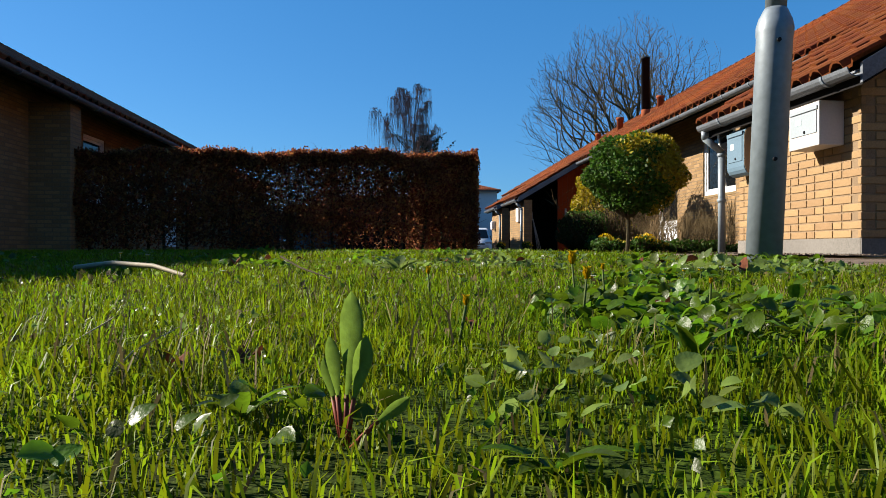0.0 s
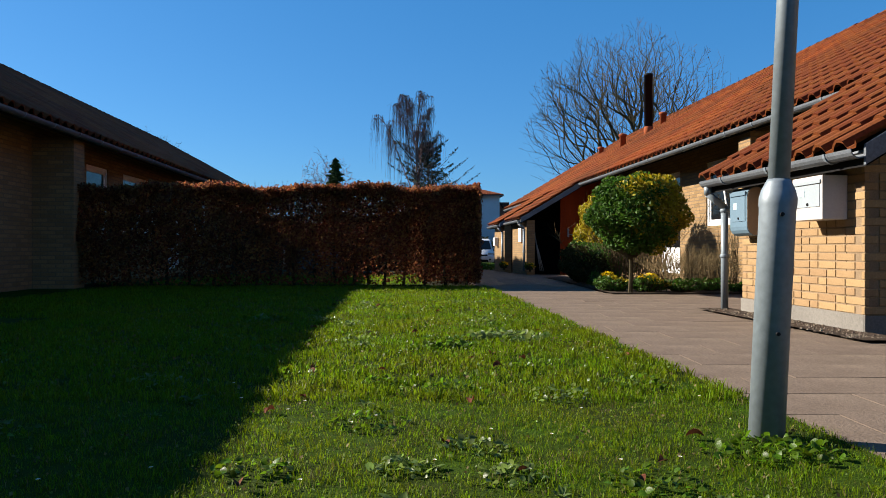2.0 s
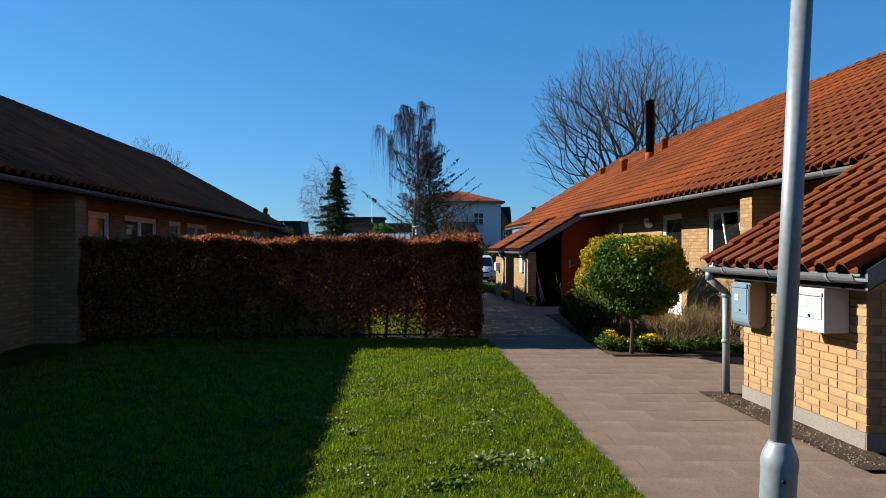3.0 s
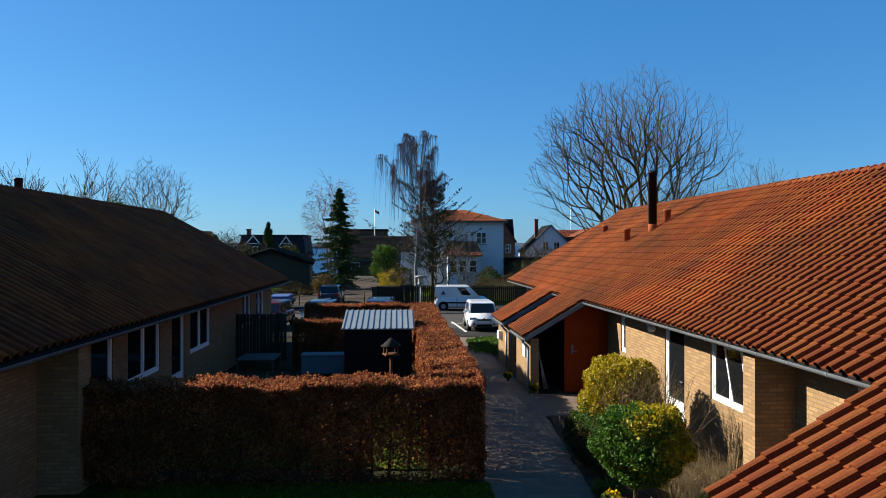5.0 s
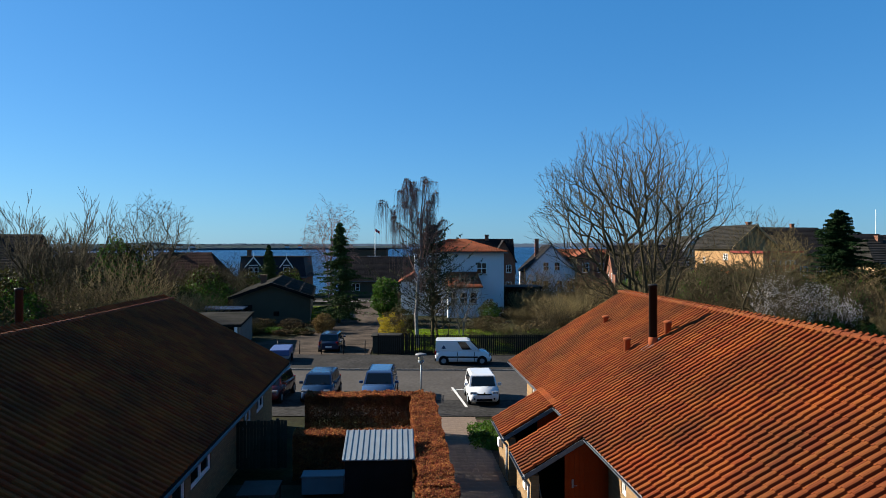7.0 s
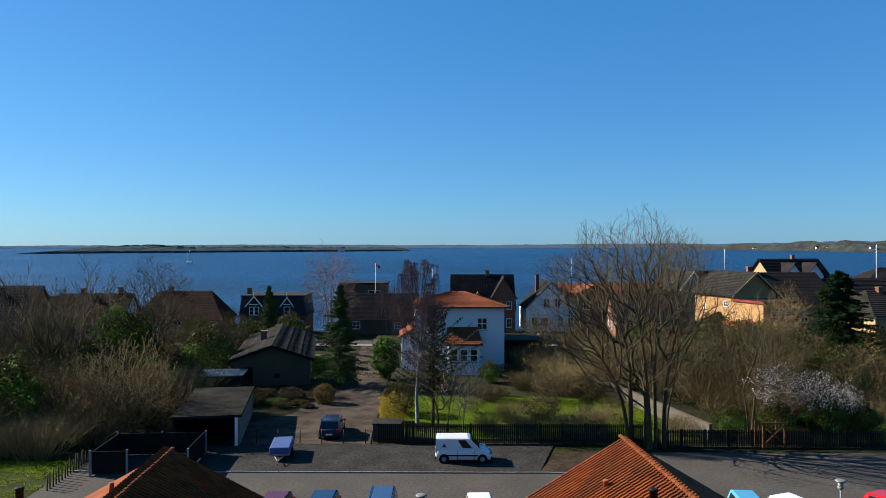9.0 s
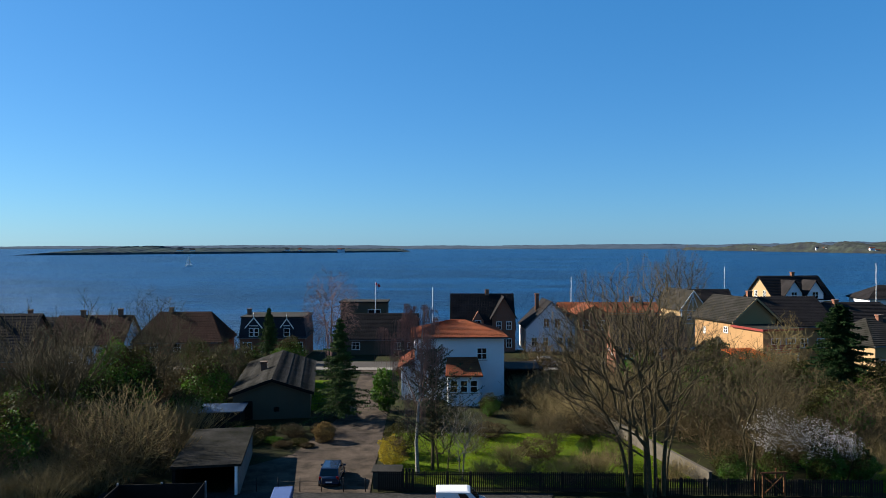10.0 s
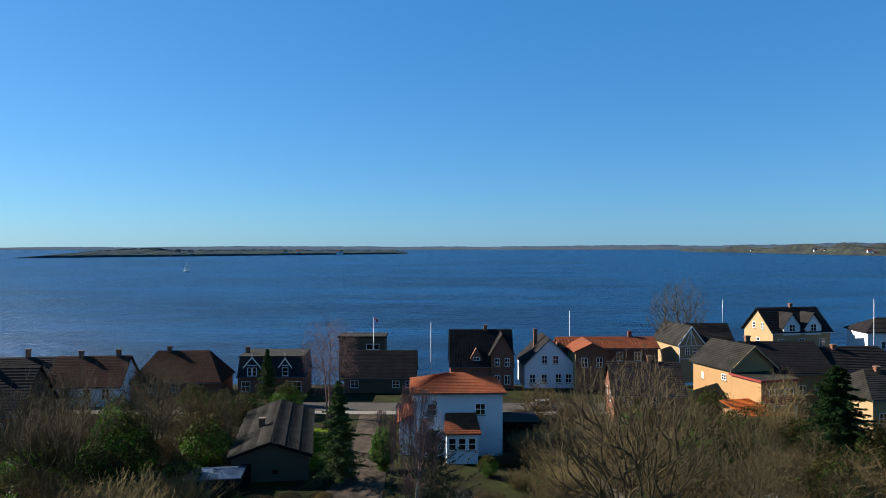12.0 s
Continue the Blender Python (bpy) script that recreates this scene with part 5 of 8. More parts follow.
def crown_tree(label, m, stems, centre, radii, count, seed, trunk=0.2, twig=0.007, bark=None, name="tree", hang=0.0, buds=0, bud_m=None, bud_size=0.05, root=None, fine=None, top_heavy=0.0):
    """A leafless tree whose limbs fork outwards until twigs fill a rounded crown. stems: (x, y, z) tops of its trunks; limbs thicken with what they carry."""
    r, rng = random.Random(seed), np.random.default_rng(seed)
    t = thing(name, m, label, "tree" if name == "tree" else "shrub")
    pos, up, limbs = [], [], []

    def run(start, pts):
        """Adds a chain of nodes from node start."""
        ids = [start] if start >= 0 else []
        for q in pts:
            pos.append(q)
            up.append(ids[-1] if ids else -1)
            ids.append(len(pos) - 1)
        limbs.append(ids)

    k = len(stems)
    for i, (x, y, z, *foot) in enumerate(stems):
        b = Vector((*foot, 0)) if foot else Vector((0.26 * x + r.uniform(-0.15, 0.15), 0.26 * y + r.uniform(-0.15, 0.15), 0)) * (k > 1)
        e = Vector((x, y, z))
        n = max(3, int(z / 0.7))
        run(-1, [b.lerp(e, (j / n)) + Vector((x, y, 0)) * (-0.22 * math.sin(math.pi * j / n)) + Vector((r.gauss(0, 0.03), r.gauss(0, 0.03), 0)) * (j > 0) for j in range(n + 1)])
    d = rng.normal(size=(count, 3))
    d /= np.linalg.norm(d, axis=1)[:, None]
    if top_heavy:
        d[:, 2] = np.where(rng.random(count) < top_heavy, np.abs(d[:, 2]), d[:, 2])
    lump = 1 + 0.13 * np.sin(d[:, 0] * 4 + seed) * np.sin(d[:, 1] * 5 + seed) + 0.10 * np.sin(d[:, 0] * 9 + d[:, 2] * 8 + seed)
    rad = (0.22 + 0.78 * rng.random(count) ** 0.55) * lump
    tg = d * rad[:, None] * np.array(radii) + np.array(centre)
    tg = tg[tg[:, 2] > 0.15]
    base = np.array(root if root else (0, 0, stems[0][2] * 0.6))
    tg = tg[np.argsort(np.linalg.norm(tg - base, axis=1) + rng.normal(0, 0.09 * max(radii), len(tg)))]
    cap = len(tg) * 6 + 200
    P3, R3, W3 = np.zeros((cap, 3)), np.zeros(cap), np.zeros((cap, 3))
    done = 0
    for i, q in enumerate(tg):
        while done < len(pos):
            P3[done] = pos[done]
            R3[done] = np.linalg.norm(P3[done] - base)
            w = (pos[done] - pos[up[done]]) if up[done] >= 0 else Vector((0, 0, 1))
            W3[done] = w.normalized()
            done += 1
        dist = np.linalg.norm(P3[:done] - q, axis=1)
        far = np.linalg.norm(q - base)
        turn = 1 - ((q - P3[:done]) * W3[:done]).sum(1) / np.maximum(dist, 0.01)
        j = int(np.argmin(dist * (1 + 1.1 * turn) + 1.0 * np.maximum(0, R3[:done] - far + 0.55 * dist) + 0.5 * np.maximum(0, P3[:done, 2] - q[2] + 0.2 * dist) + 1.2 * (P3[:done, 2] < base[2] * 0.75)))
        a, e = pos[j], Vector(q)
        L = (e - a).length
        w = (a - pos[up[j]]).normalized() if up[j] >= 0 else Vector((0, 0, 1))
        c = a.lerp(e, 0.35) + w * L * 0.2 + Vector((r.gauss(0, 0.05), r.gauss(0, 0.05), r.gauss(0, 0.04))) * L
        if hang:
            c = c + Vector((0, 0, 0.25 * L))
            e = e - Vector((0, 0, hang * min(L, 1.5)))
        n = 4 if i < 60 else 3 if L > 0.8 else 2
        n = max(n, min(12, int(L / 0.8))) if i < 200 else n
        run(j, [a * (1 - s) ** 2 + c * 2 * s * (1 - s) + e * s * s for s in (g / n for g in range(1, n + 1))])
    load = [0.0] * len(pos)
    for ids in limbs:
        load[ids[-1]] += 1.0
    for i in range(len(pos) - 1, -1, -1):
        if up[i] >= 0:
            load[up[i]] += load[i]
    top = max(load)
    heir = {}
    for i, u in enumerate(up):
        if u >= 0 and load[i] > load[heir.get(u, u)] * (u in heir):
            heir[u] = i
    for again in range(5):
        for i, c in heir.items():
            if up[i] >= 0:
                pos[i] = pos[i] * 0.5 + (pos[up[i]] + pos[c]) * 0.25
    size = [max(twig, trunk * (v / top) ** 0.47) for v in load]
    st = (Sticks(), Sticks())
    for i, ids in enumerate(limbs):
        if len(ids) < 2:
            continue
        thin = load[ids[1]] < 0.012 * top
        head = size[ids[1]]
        st[1 if thin else 0].limb([pos[v] for v in ids], head, size[ids[-1]], 3 if thin else 7)
    soup("trunk", st[0].v, st[0].f, bark or BARK, t, "", True)
    tagged(soup("branchwork", st[1].v, st[1].f, fine or bark or BARK, t), kind="stuff")
    if buds:
        tips = np.array([tuple(pos[ids[-1]]) for ids in limbs])
        pts = tips[rng.integers(0, len(tips), buds)] + rng.normal(0, 0.10, (buds, 3))
        tagged(leaves("crown", pts, rng.uniform(0.6, 1.3, buds) * bud_size, rng, bud_m or BUDLEAF, t), kind="stuff")
    return t


def conifer(label, m, height, width, seed, count=16000, material=None, ragged=0.15, size=1.0, bare=0.05, rise=0.0, shape=0.85):
    """A spruce or pine: a straight trunk and many drooping, needled branches that shorten towards the top. ragged: how uneven."""
    r, rng = random.Random(seed), np.random.default_rng(seed)
    t = thing("conifer", m, label, "tree")
    st, wood = Sticks(), Sticks()
    st.limb([Vector((0, 0, 0)), Vector((0.06, 0, height * 0.5)), Vector((0, 0, height))], height * 0.016, 0.02, 7)
    pts = []
    total = int(height * 26)
    n = max(10, count // total)
    for i in range(total):
        z = height * (bare + (0.985 - bare) * (i / total) ** 0.9)
        if r.random() < ragged * 0.5:
            continue
        a = i * 2.39996 + r.gauss(0, 0.3)
        reach = width / 2 * (1 - z / height) ** shape * (1 + r.gauss(0, 0.10 + ragged)) + 0.08
        reach = max(0.1, reach)
        drop = r.uniform(0.18, 0.38) - rise
        s = Vector((0, 0, z))
        e = Vector((math.cos(a) * reach, math.sin(a) * reach, z - reach * drop + ragged * reach * r.uniform(0, 0.9)))
        mid = s.lerp(e, 0.5) + Vector((0, 0, -reach * 0.05))
        wood.limb([s, mid, e], 0.012 + 0.007 * reach, 0.006, 3)
        u = 0.12 + 0.88 * rng.random(n) ** 0.75
        line = np.outer(1 - u, tuple(s)) + np.outer(u, tuple(e))
        side = np.array([-math.sin(a), math.cos(a), 0])
        off = rng.normal(0, 1, n) * (0.05 + 0.16 * reach * (1.05 - u))
        pts.append(line + np.outer(off, side) + np.outer(-np.abs(off) * 0.45 + rng.normal(0, 0.03, n), (0, 0, 1)))
    soup("trunk", st.v, st.f, BARK, t)
    tagged(soup("branchwork", wood.v, wood.f, BARK, t), kind="stuff")
    pts = np.concatenate(pts)
    tagged(leaves("crown", pts, rng.uniform(0.07, 0.14, len(pts)) * size, rng, material or NEEDLE, t, 2.4, 0.5), kind="stuff")
    return t


def bush(label, m, rx, ry, rz, count, seed, material, size=0.06, second=None, share=0.0, stem=0.0, name="shrub", hollow=0.55, lumps=0.16, toward=(0.6, 0.2, 0.7), shift=0.0):
    """A leafy shrub: twigs from its foot and a shell of leaves with an uneven outline."""
    rng, r = np.random.default_rng(seed), random.Random(seed)
    t = thing(name, m, label, "shrub")
    d = rng.normal(size=(count, 3))
    d /= np.linalg.norm(d, axis=1)[:, None]
    wob = 1 + lumps * (np.sin(d[:, 0] * 5 + seed) * np.sin(d[:, 1] * 4.3 + 2 * seed) + 0.6 * np.sin(d[:, 2] * 7 + seed) + 0.5 * np.sin(d[:, 0] * 11 + d[:, 2] * 9))
    rad = (hollow + (1 - hollow) * rng.random(count) ** 0.45) * wob
    pts = d * rad[:, None] * [rx, ry, rz] + [shift, 0, stem + rz]
    pts = pts[pts[:, 2] > 0.03]
    pick = np.zeros(len(pts), bool)
    if second is not None:
        q = (pts - [0, 0, stem + rz]) / [rx, ry, rz]
        patch = q @ np.array(toward) + 0.45 * np.sin(q[:, 0] * 5 + seed) * np.sin(q[:, 2] * 6 + 1.7 * seed)
        pick = patch + rng.normal(0, 0.22, len(pts)) > np.quantile(patch, 1 - share)
    sizes = rng.uniform(0.6, 1.25, len(pts)) * size
    tagged(leaves("foliage", pts[~pick], sizes[~pick], rng, material, t), kind="stuff")
    if second is not None:
        tagged(leaves("foliage", pts[pick], sizes[pick], rng, second, t), kind="stuff")
    st = Sticks()
    if stem:
        st.limb([Vector((0, 0, 0)), Vector((0.015, 0, stem * 0.6)), Vector((0, 0, stem + rz * 0.7))], 0.035, 0.022, 8)
    for k in range(60):
        v = Vector(tuple(d[k])) * 0.85
        e = Vector((v.x * rx, v.y * ry, stem + rz + v.z * rz))
        s = Vector((v.x * 0.1, v.y * 0.1, stem * 0.9 if stem else 0.02))
        st.limb([s, s.lerp(e, 0.5) + Vector((0, 0, 0.06 * rz)), e], 0.012 * max(1, rz), 0.004, 3)
    soup("stem", st.v, st.f, BARK, t)
    return t


def canes(label, m, width, height, count, seed, material=None, rad=0.006, name="shrub"):
    """A leafless shrub of many upright, forking canes."""
    r = random.Random(seed)
    t = thing(name, m, label, "shrub")
    st = Sticks()
    for k in range(count):
        b = Vector((r.gauss(0, width * 0.16), r.gauss(0, width * 0.16), 0))
        e = Vector((b.x * 2.2 + r.gauss(0, width * 0.16), b.y * 2.2 + r.gauss(0, width * 0.16), height * r.uniform(0.55, 1.05)))
        mid = b.lerp(e, 0.5) + Vector((r.gauss(0, 0.04), r.gauss(0, 0.04), height * 0.06))
        st.limb([b, mid, e], rad, rad * 0.4, 4)
        for j in range(4):
            s = mid.lerp(e, r.uniform(0, 0.8))
            o = s + Vector((r.gauss(0, 0.13) * height, r.gauss(0, 0.13) * height, r.uniform(0.08, 0.28) * height))
            st.limb([s, s.lerp(o, 0.5), o], rad * 0.55, rad * 0.25, 3)
    soup("stem", st.v, st.f, material or TWIG, t)
    return t


# The front bed.
bush("clipped standard tree with a green and golden variegated ball crown", pose(2.66, 10.35, 0), 0.71, 0.68, 0.57, 16000, 21, GREENLEAF, 0.038, GOLDLEAF, 0.36, 0.58, "standard_tree", 0.55, 0.085, (0.95, -0.1, 0.45), 0.12)
bush("rounded golden-green variegated shrub by the wall", pose(3.45, 14.5, 0), 0.84, 0.8, 0.84, 15000, 22, GOLDLEAF, 0.042, GREENLEAF, 0.25, 0.15, "shrub", 0.55, 0.09, (0.2, 0.1, -1.0))
bush("low dark green clipped box hedge in the bed", pose(2.62, 13.6, 0), 0.42, 1.5, 0.40, 8000, 23, OLIVELEAF, 0.035, GREENLEAF, 0.35, 0.0, "shrub", 0.5, 0.1)
canes("bare brown shrub in the front bed", pose(2.95, 12.3, 0.01), 1.0, 1.1, 60, 31)
canes("bare brown shrub in the front bed", pose(3.75, 13.3, 0.01), 1.2, 1.7, 130, 32, None, 0.006)
canes("dry straw-coloured perennial in the front bed", pose(3.6, 11.2, 0.01), 1.0, 0.62, 130, 33, surf("dry_stem", (0.156, 0.113, 0.0569), 0.9, 0.25, 4, 30, 0.1), 0.004)
canes("dry straw-coloured perennial in the front bed", pose(4.3, 11.6, 0.01), 0.9, 0.7, 110, 34, MATS["dry_stem"], 0.004)
for i, (x, y, w, h) in enumerate(((2.5, 10.75, 0.26, 0.12), (3.0, 10.6, 0.3, 0.12), (3.5, 10.6, 0.35, 0.1), (4.0, 10.9, 0.35, 0.1), (2.55, 11.5, 0.3, 0.14), (4.4, 10.55, 0.3, 0.07))):
    bush("low green cushion plant in the front bed", pose(x, y, 0.0), w, w * 0.8, h, 900, 50 + i, GREENLEAF, 0.03, GOLDLEAF if i in (0, 1) else None, 0.2, 0.0, "bedding_plant", 0.3)
for i, (x, y) in enumerate(((2.47, 10.95), (2.95, 10.5), (2.38, 20.3), (2.3, 19.7), (1.75, 21.6))):
    bush("clump of yellow daffodils in bloom", pose(x, y, 0.0), 0.16, 0.16, 0.10, 260, 70 + i, GREENLEAF, 0.035, surf("daffodil", (0.511, 0.34, 0.0068), 0.5, 0.1, 5, 30, 0.0, piece=-0.1, leaf=0.2), 0.35, 0.08, "daffodils", 0.3)
bush("low grass tuft beside the path end", pose(1.6, 30.5, -0.2), 0.9, 2.4, 0.12, 3000, 81, GREENLEAF, 0.07, None, 0, 0, "shrub", 0.2)

cl = thing("climber", house_r.matrix_basis @ pose(0.70, -8.0, 0), "leafless brown climber stems on the brick wall", "climber")
rc, cs = random.Random(88), Sticks()
for k in range(26):
    v, z = rc.uniform(-0.7, 0.75), 0.0
    pts = [Vector((rc.uniform(-0.03, 0.0), v, 0))]
    for j in range(4):
        v += rc.gauss(0, 0.05)
        z += rc.uniform(0.16, 0.30)
        pts.append(Vector((rc.uniform(-0.03, 0.03), v, min(z, 1.02))))
    cs.limb(pts, 0.009, 0.004, 4)
soup("stem", cs.v, cs.f, TWIG, cl)

# Trees beyond the street.
crown_tree("tall many-trunked bare tree beside the street", pose(15.4, 55.3, -0.5), [(-6.0, 0.5, 9.6, -1.7, 0.1), (-3.6, -1.0, 12.6, -1.5, 0.4), (-1.4, 0.6, 14.8, -0.3, 0.1), (0.9, 0.8, 15.0, 0.3, -0.2), (3.2, -0.6, 13.4, 1.0, 0.0), (4.6, 1.0, 10.2, 1.3, 0.4), (0.5, 3.4, 12.6, 0.7, 0.8), (-2.0, -3.0, 11.8, -0.2, -0.5)], (-1.7, 0, 10.8), (7.6, 6.6, 6.9), 11000, 11, 0.225, 0.0088, root=(-0.5, 0, 3.4), top_heavy=0.5, fine=surf("lit_twig", (0.078, 0.062, 0.038), 0.95, 0.3, 1, 20, 0.2, spec=0.03))
crown_tree("bare tree beside the street", pose(25.0, 59.5, -0.5), [(-1.4, 0, 5.0), (0.6, 0.5, 6.0), (1.8, -0.6, 4.8)], (0.4, 0, 7.4), (4.4, 3.8, 4.3), 2300, 12, 0.15, 0.010)
PALETWIG = surf("pale_twig", (0.17, 0.15, 0.125), 0.9, 0.3, 1, 20, 0.2)
crown_tree("bare young tree with pale twigs in the garden", pose(0.9, 58.5, -0.5), [(-0.3, 0, 3.4), (0.6, 0.2, 3.8)], (0.2, 0, 4.3), (2.1, 1.8, 2.4), 650, 13, 0.07, 0.010, PALETWIG, root=(0, 0, 0.8))


def birch(label, m, height, seed, strands=2600):
    """A weeping birch: a pale trunk, a few rising leaders, and curtains of long hanging twigs."""
    r = random.Random(seed)
    t = thing("birch", m, label, "tree")
    st, limbs, hang = Sticks(), Sticks(), Sticks()
    trunk = [Vector((x, y, z * height)) for x, y, z in ((0, 0, 0), (-0.12, 0.0, 0.2), (0.05, 0.05, 0.4), (0.35, 0.0, 0.62), (0.3, -0.1, 0.8), (0.55, 0.0, 1.0))]
    st.limb(trunk, height * 0.0125, 0.025, 8)
    arcs = []

    def arc(s, e, rad, sag):
        pts = [s + (e - s) * q + Vector((0, 0, sag * math.sin(math.pi * q * 0.9))) + Vector((r.gauss(0, 0.06), r.gauss(0, 0.06), 0)) for q in (0, 0.25, 0.5, 0.75, 1)]
        limbs.limb(pts, rad, rad * 0.3, 5)
        arcs.append(pts)
        return pts

    leaders = [((0.0, 0.05, 0.42), (-2.6, 0.3, 0.86)), ((0.2, 0.0, 0.5), (-1.2, -0.6, 0.98)), ((0.35, 0, 0.6), (1.5, 0.6, 0.95)), ((0.1, 0, 0.45), (2.2, -0.4, 0.78)),
               ((0.3, 0, 0.66), (-0.6, 1.2, 1.0)), ((0.25, 0, 0.55), (0.6, -1.8, 0.84)), ((0.3, 0, 0.5), (0.9, 1.9, 0.8)), ((0.3, 0, 0.75), (0.9, -0.4, 1.0))]
    for a, b in leaders:
        pts = arc(Vector((a[0], a[1], a[2] * height)), Vector((b[0], b[1], b[2] * height)), 0.055, 0.3)
        for k in range(6):
            s = pts[r.randint(1, 3)].lerp(pts[4], r.uniform(0, 0.9))
            ang = r.uniform(0, 2 * math.pi)
            arc(s, s + Vector((math.cos(ang) * r.uniform(0.4, 1.0), math.sin(ang) * r.uniform(0.4, 1.0), r.uniform(-0.2, 0.5))), 0.018, 0.3)
    for k in range(10):
        q = r.uniform(0.3, 0.7)
        ang = r.uniform(0, 2 * math.pi)
        s = Vector((0.2, 0, q * height))
        arc(s, s + Vector((math.cos(ang) * 1.4, math.sin(ang) * 1.4, r.uniform(0.6, 1.6))), 0.025, 0.35)
    for k in range(strands):
        pts = r.choice(arcs)
        i = r.choice((1, 2, 3, 3))
        p = pts[i].lerp(pts[i + 1], r.random())
        o = Vector((r.gauss(0, 0.2), r.gauss(0, 0.2), r.uniform(0.05, 0.22)))
        L = min(p.z - 2.0, height * r.choice((r.uniform(0.03, 0.1), r.uniform(0.06, 0.2), r.uniform(0.12, 0.34) * (p.x < 0.2))))
        L = max(L, 0.3)
        hang.limb([p, p + o * 0.7, p + o - Vector((0, 0, L * 0.45)), p + o * 1.15 - Vector((r.gauss(0, 0.06), 0, L))], 0.0085, 0.004, 3)
    soup("trunk", st.v, st.f, BIRCHBARK, t, "white and black birch bark", True)
    tagged(soup("branchwork", limbs.v, limbs.f, BIRCHTWIG, t, "rising reddish limbs"), kind="stuff")
    tagged(soup("twig", hang.v, hang.f, BIRCHTWIG, t, "hanging reddish twigs"), kind="stuff")
    return t


birch("weeping birch with white trunk and hanging twigs", pose(-2.7, 60, -0.5), 13.9, 3, 2800)
CEDAR = surf("cedar_needle", (0.034, 0.042, 0.022), 0.85, 0.4, 0.8, 5, 0.2, piece=-0.45, spec=0.1)
conifer("dark shaggy half-bare cedar beside the birch", pose(-1.5, 61.5, -0.5), 10.4, 6.8, 5, 16000, CEDAR, 0.55, 0.75, 0.22, 0.6, 0.55)
crown_tree("tangle of bare twigs under the cedar", pose(-0.7, 62, -0.5), [(-1.2, 0, 4.0), (0.2, 0.5, 5.0), (1.4, -0.3, 4.2)], (0.2, 0, 4.4), (3.0, 2.6, 3.4), 1500, 63, 0.09, 0.010, BARK, root=(0, 0, 0.6))
conifer("dark green spruce beside the drive", pose(-12.3, 80, -0.5), 11.4, 6.2, 6, 46000, SPRUCE, 0.3, 0.85, 0.08)
conifer("dark green fir in a garden", pose(44.2, 82, -0.5), 12.9, 8.6, 7, 90000, None, 0.16, 0.95, 0.03, 0.1, 0.6)
conifer("slim green conifer by the villa", pose(-30.6, 121, -0.6), 9.2, 4.6, 8, 16000, SPRUCE, 0.2, 1.1)
conifer("slim columnar conifer in a garden", pose(66, 108, -0.5), 6, 2.2, 9, 6000)
bush("tall green shrub beside the drive", pose(-7.6, 84, -0.5), 1.5, 1.5, 2.5, 5000, 41, GREENLEAF, 0.16)
bush("yellow flowering forsythia by the fence", pose(-5.0, 62.5, -0.5), 1.3, 1.2, 1.4, 5000, 42, GOLDLEAF, 0.07, TWIG, 0.3)
bush("golden-brown shrub beside the birch", pose(-4.6, 66.0, -0.5), 1.5, 1.5, 1.6, 4000, 43, OLIVELEAF, 0.09)
bush("brown clipped shrub beside the drive", pose(-12.4, 70.5, -0.5), 1.1, 1.0, 0.95, 4000, 44, GOLDBUD, 0.08)
crown_tree("tall thin bare tree with hanging twigs beside the drive", pose(-18.6, 111, -0.6), [(0.3, 0, 11.0), (-0.9, 0.3, 9.0)], (0, 0, 9.6), (4.8, 4.2, 6.8), 2800, 15, 0.18, 0.017, BIRCHTWIG, hang=0.5)
crown_tree("broad bare tree by the shore", pose(48.4, 152, -1.5), [(-1.8, 0, 9.5), (0.6, 0, 12.0), (2.4, 0, 10.0)], (0, 0, 13.0), (6.4, 6.0, 7.6), 2600, 16, 0.36, 0.024, BARK)

crown_tree("large rounded bare shrub with sunlit tan twigs", pose(-26.4, 58, -0.5), [(-1.8, -0.4, 3.0), (-0.6, -1.2, 3.4), (0.5, 0.9, 3.5), (1.4, -0.5, 3.2), (2.1, 0.7, 2.6), (-0.2, 0.2, 3.8)], (0, 0, 4.3), (4.3, 3.8, 3.9), 3000, 29, 0.11, 0.015, TANTWIG, "shrub", root=(0, 0, 0.4))
bush("tall yellow-green laurel in a garden", pose(-34.6, 75, -0.5), 3.7, 3.2, 4.4, 15000, 58, GREENLEAF, 0.16, OLIVELEAF, 0.25)
crown_tree("upright bare tree with golden-tan twigs", pose(41.5, 89, -0.5), [(-0.6, 0, 4.5), (0.5, 0.3, 5.2), (0.1, -0.5, 5.0)], (0, 0, 6.6), (3.0, 2.8, 4.4), 1500, 30, 0.10, 0.013, TANTWIG, buds=2500, bud_m=GOLDBUD, bud_size=0.07)
# Thickets of the gardens: a few kinds, copied.
crown_tree("tall bare garden tree with a fine rounded crown", pose(-33.2, 80, -0.5), [(-0.5, 0, 7.0), (0.9, 0.3, 7.6)], (0, 0, 9.6), (4.6, 4.2, 4.9), 2800, 27, 0.17, 0.014)
bare_tree("pruned bare garden tree with stiff upright shoots", pose(-39.5, 72, -0.5), 17.5, 28, 4, 5, 3, 0.42, 0.42, 0.72, 0.0, BARK, 0, None, 0.011, first=0.27, lean=0.5, twig=0.0011)
thick_a = crown_tree("bare greyish garden tree", pose(-45, 80, -0.5), [(-0.9, 0, 3.6), (0.7, 0.5, 4.2), (0.3, -0.8, 3.4)], (0, 0, 6.2), (4.2, 4.0, 4.0), 1300, 17, 0.16, 0.019, buds=500, bud_size=0.08)
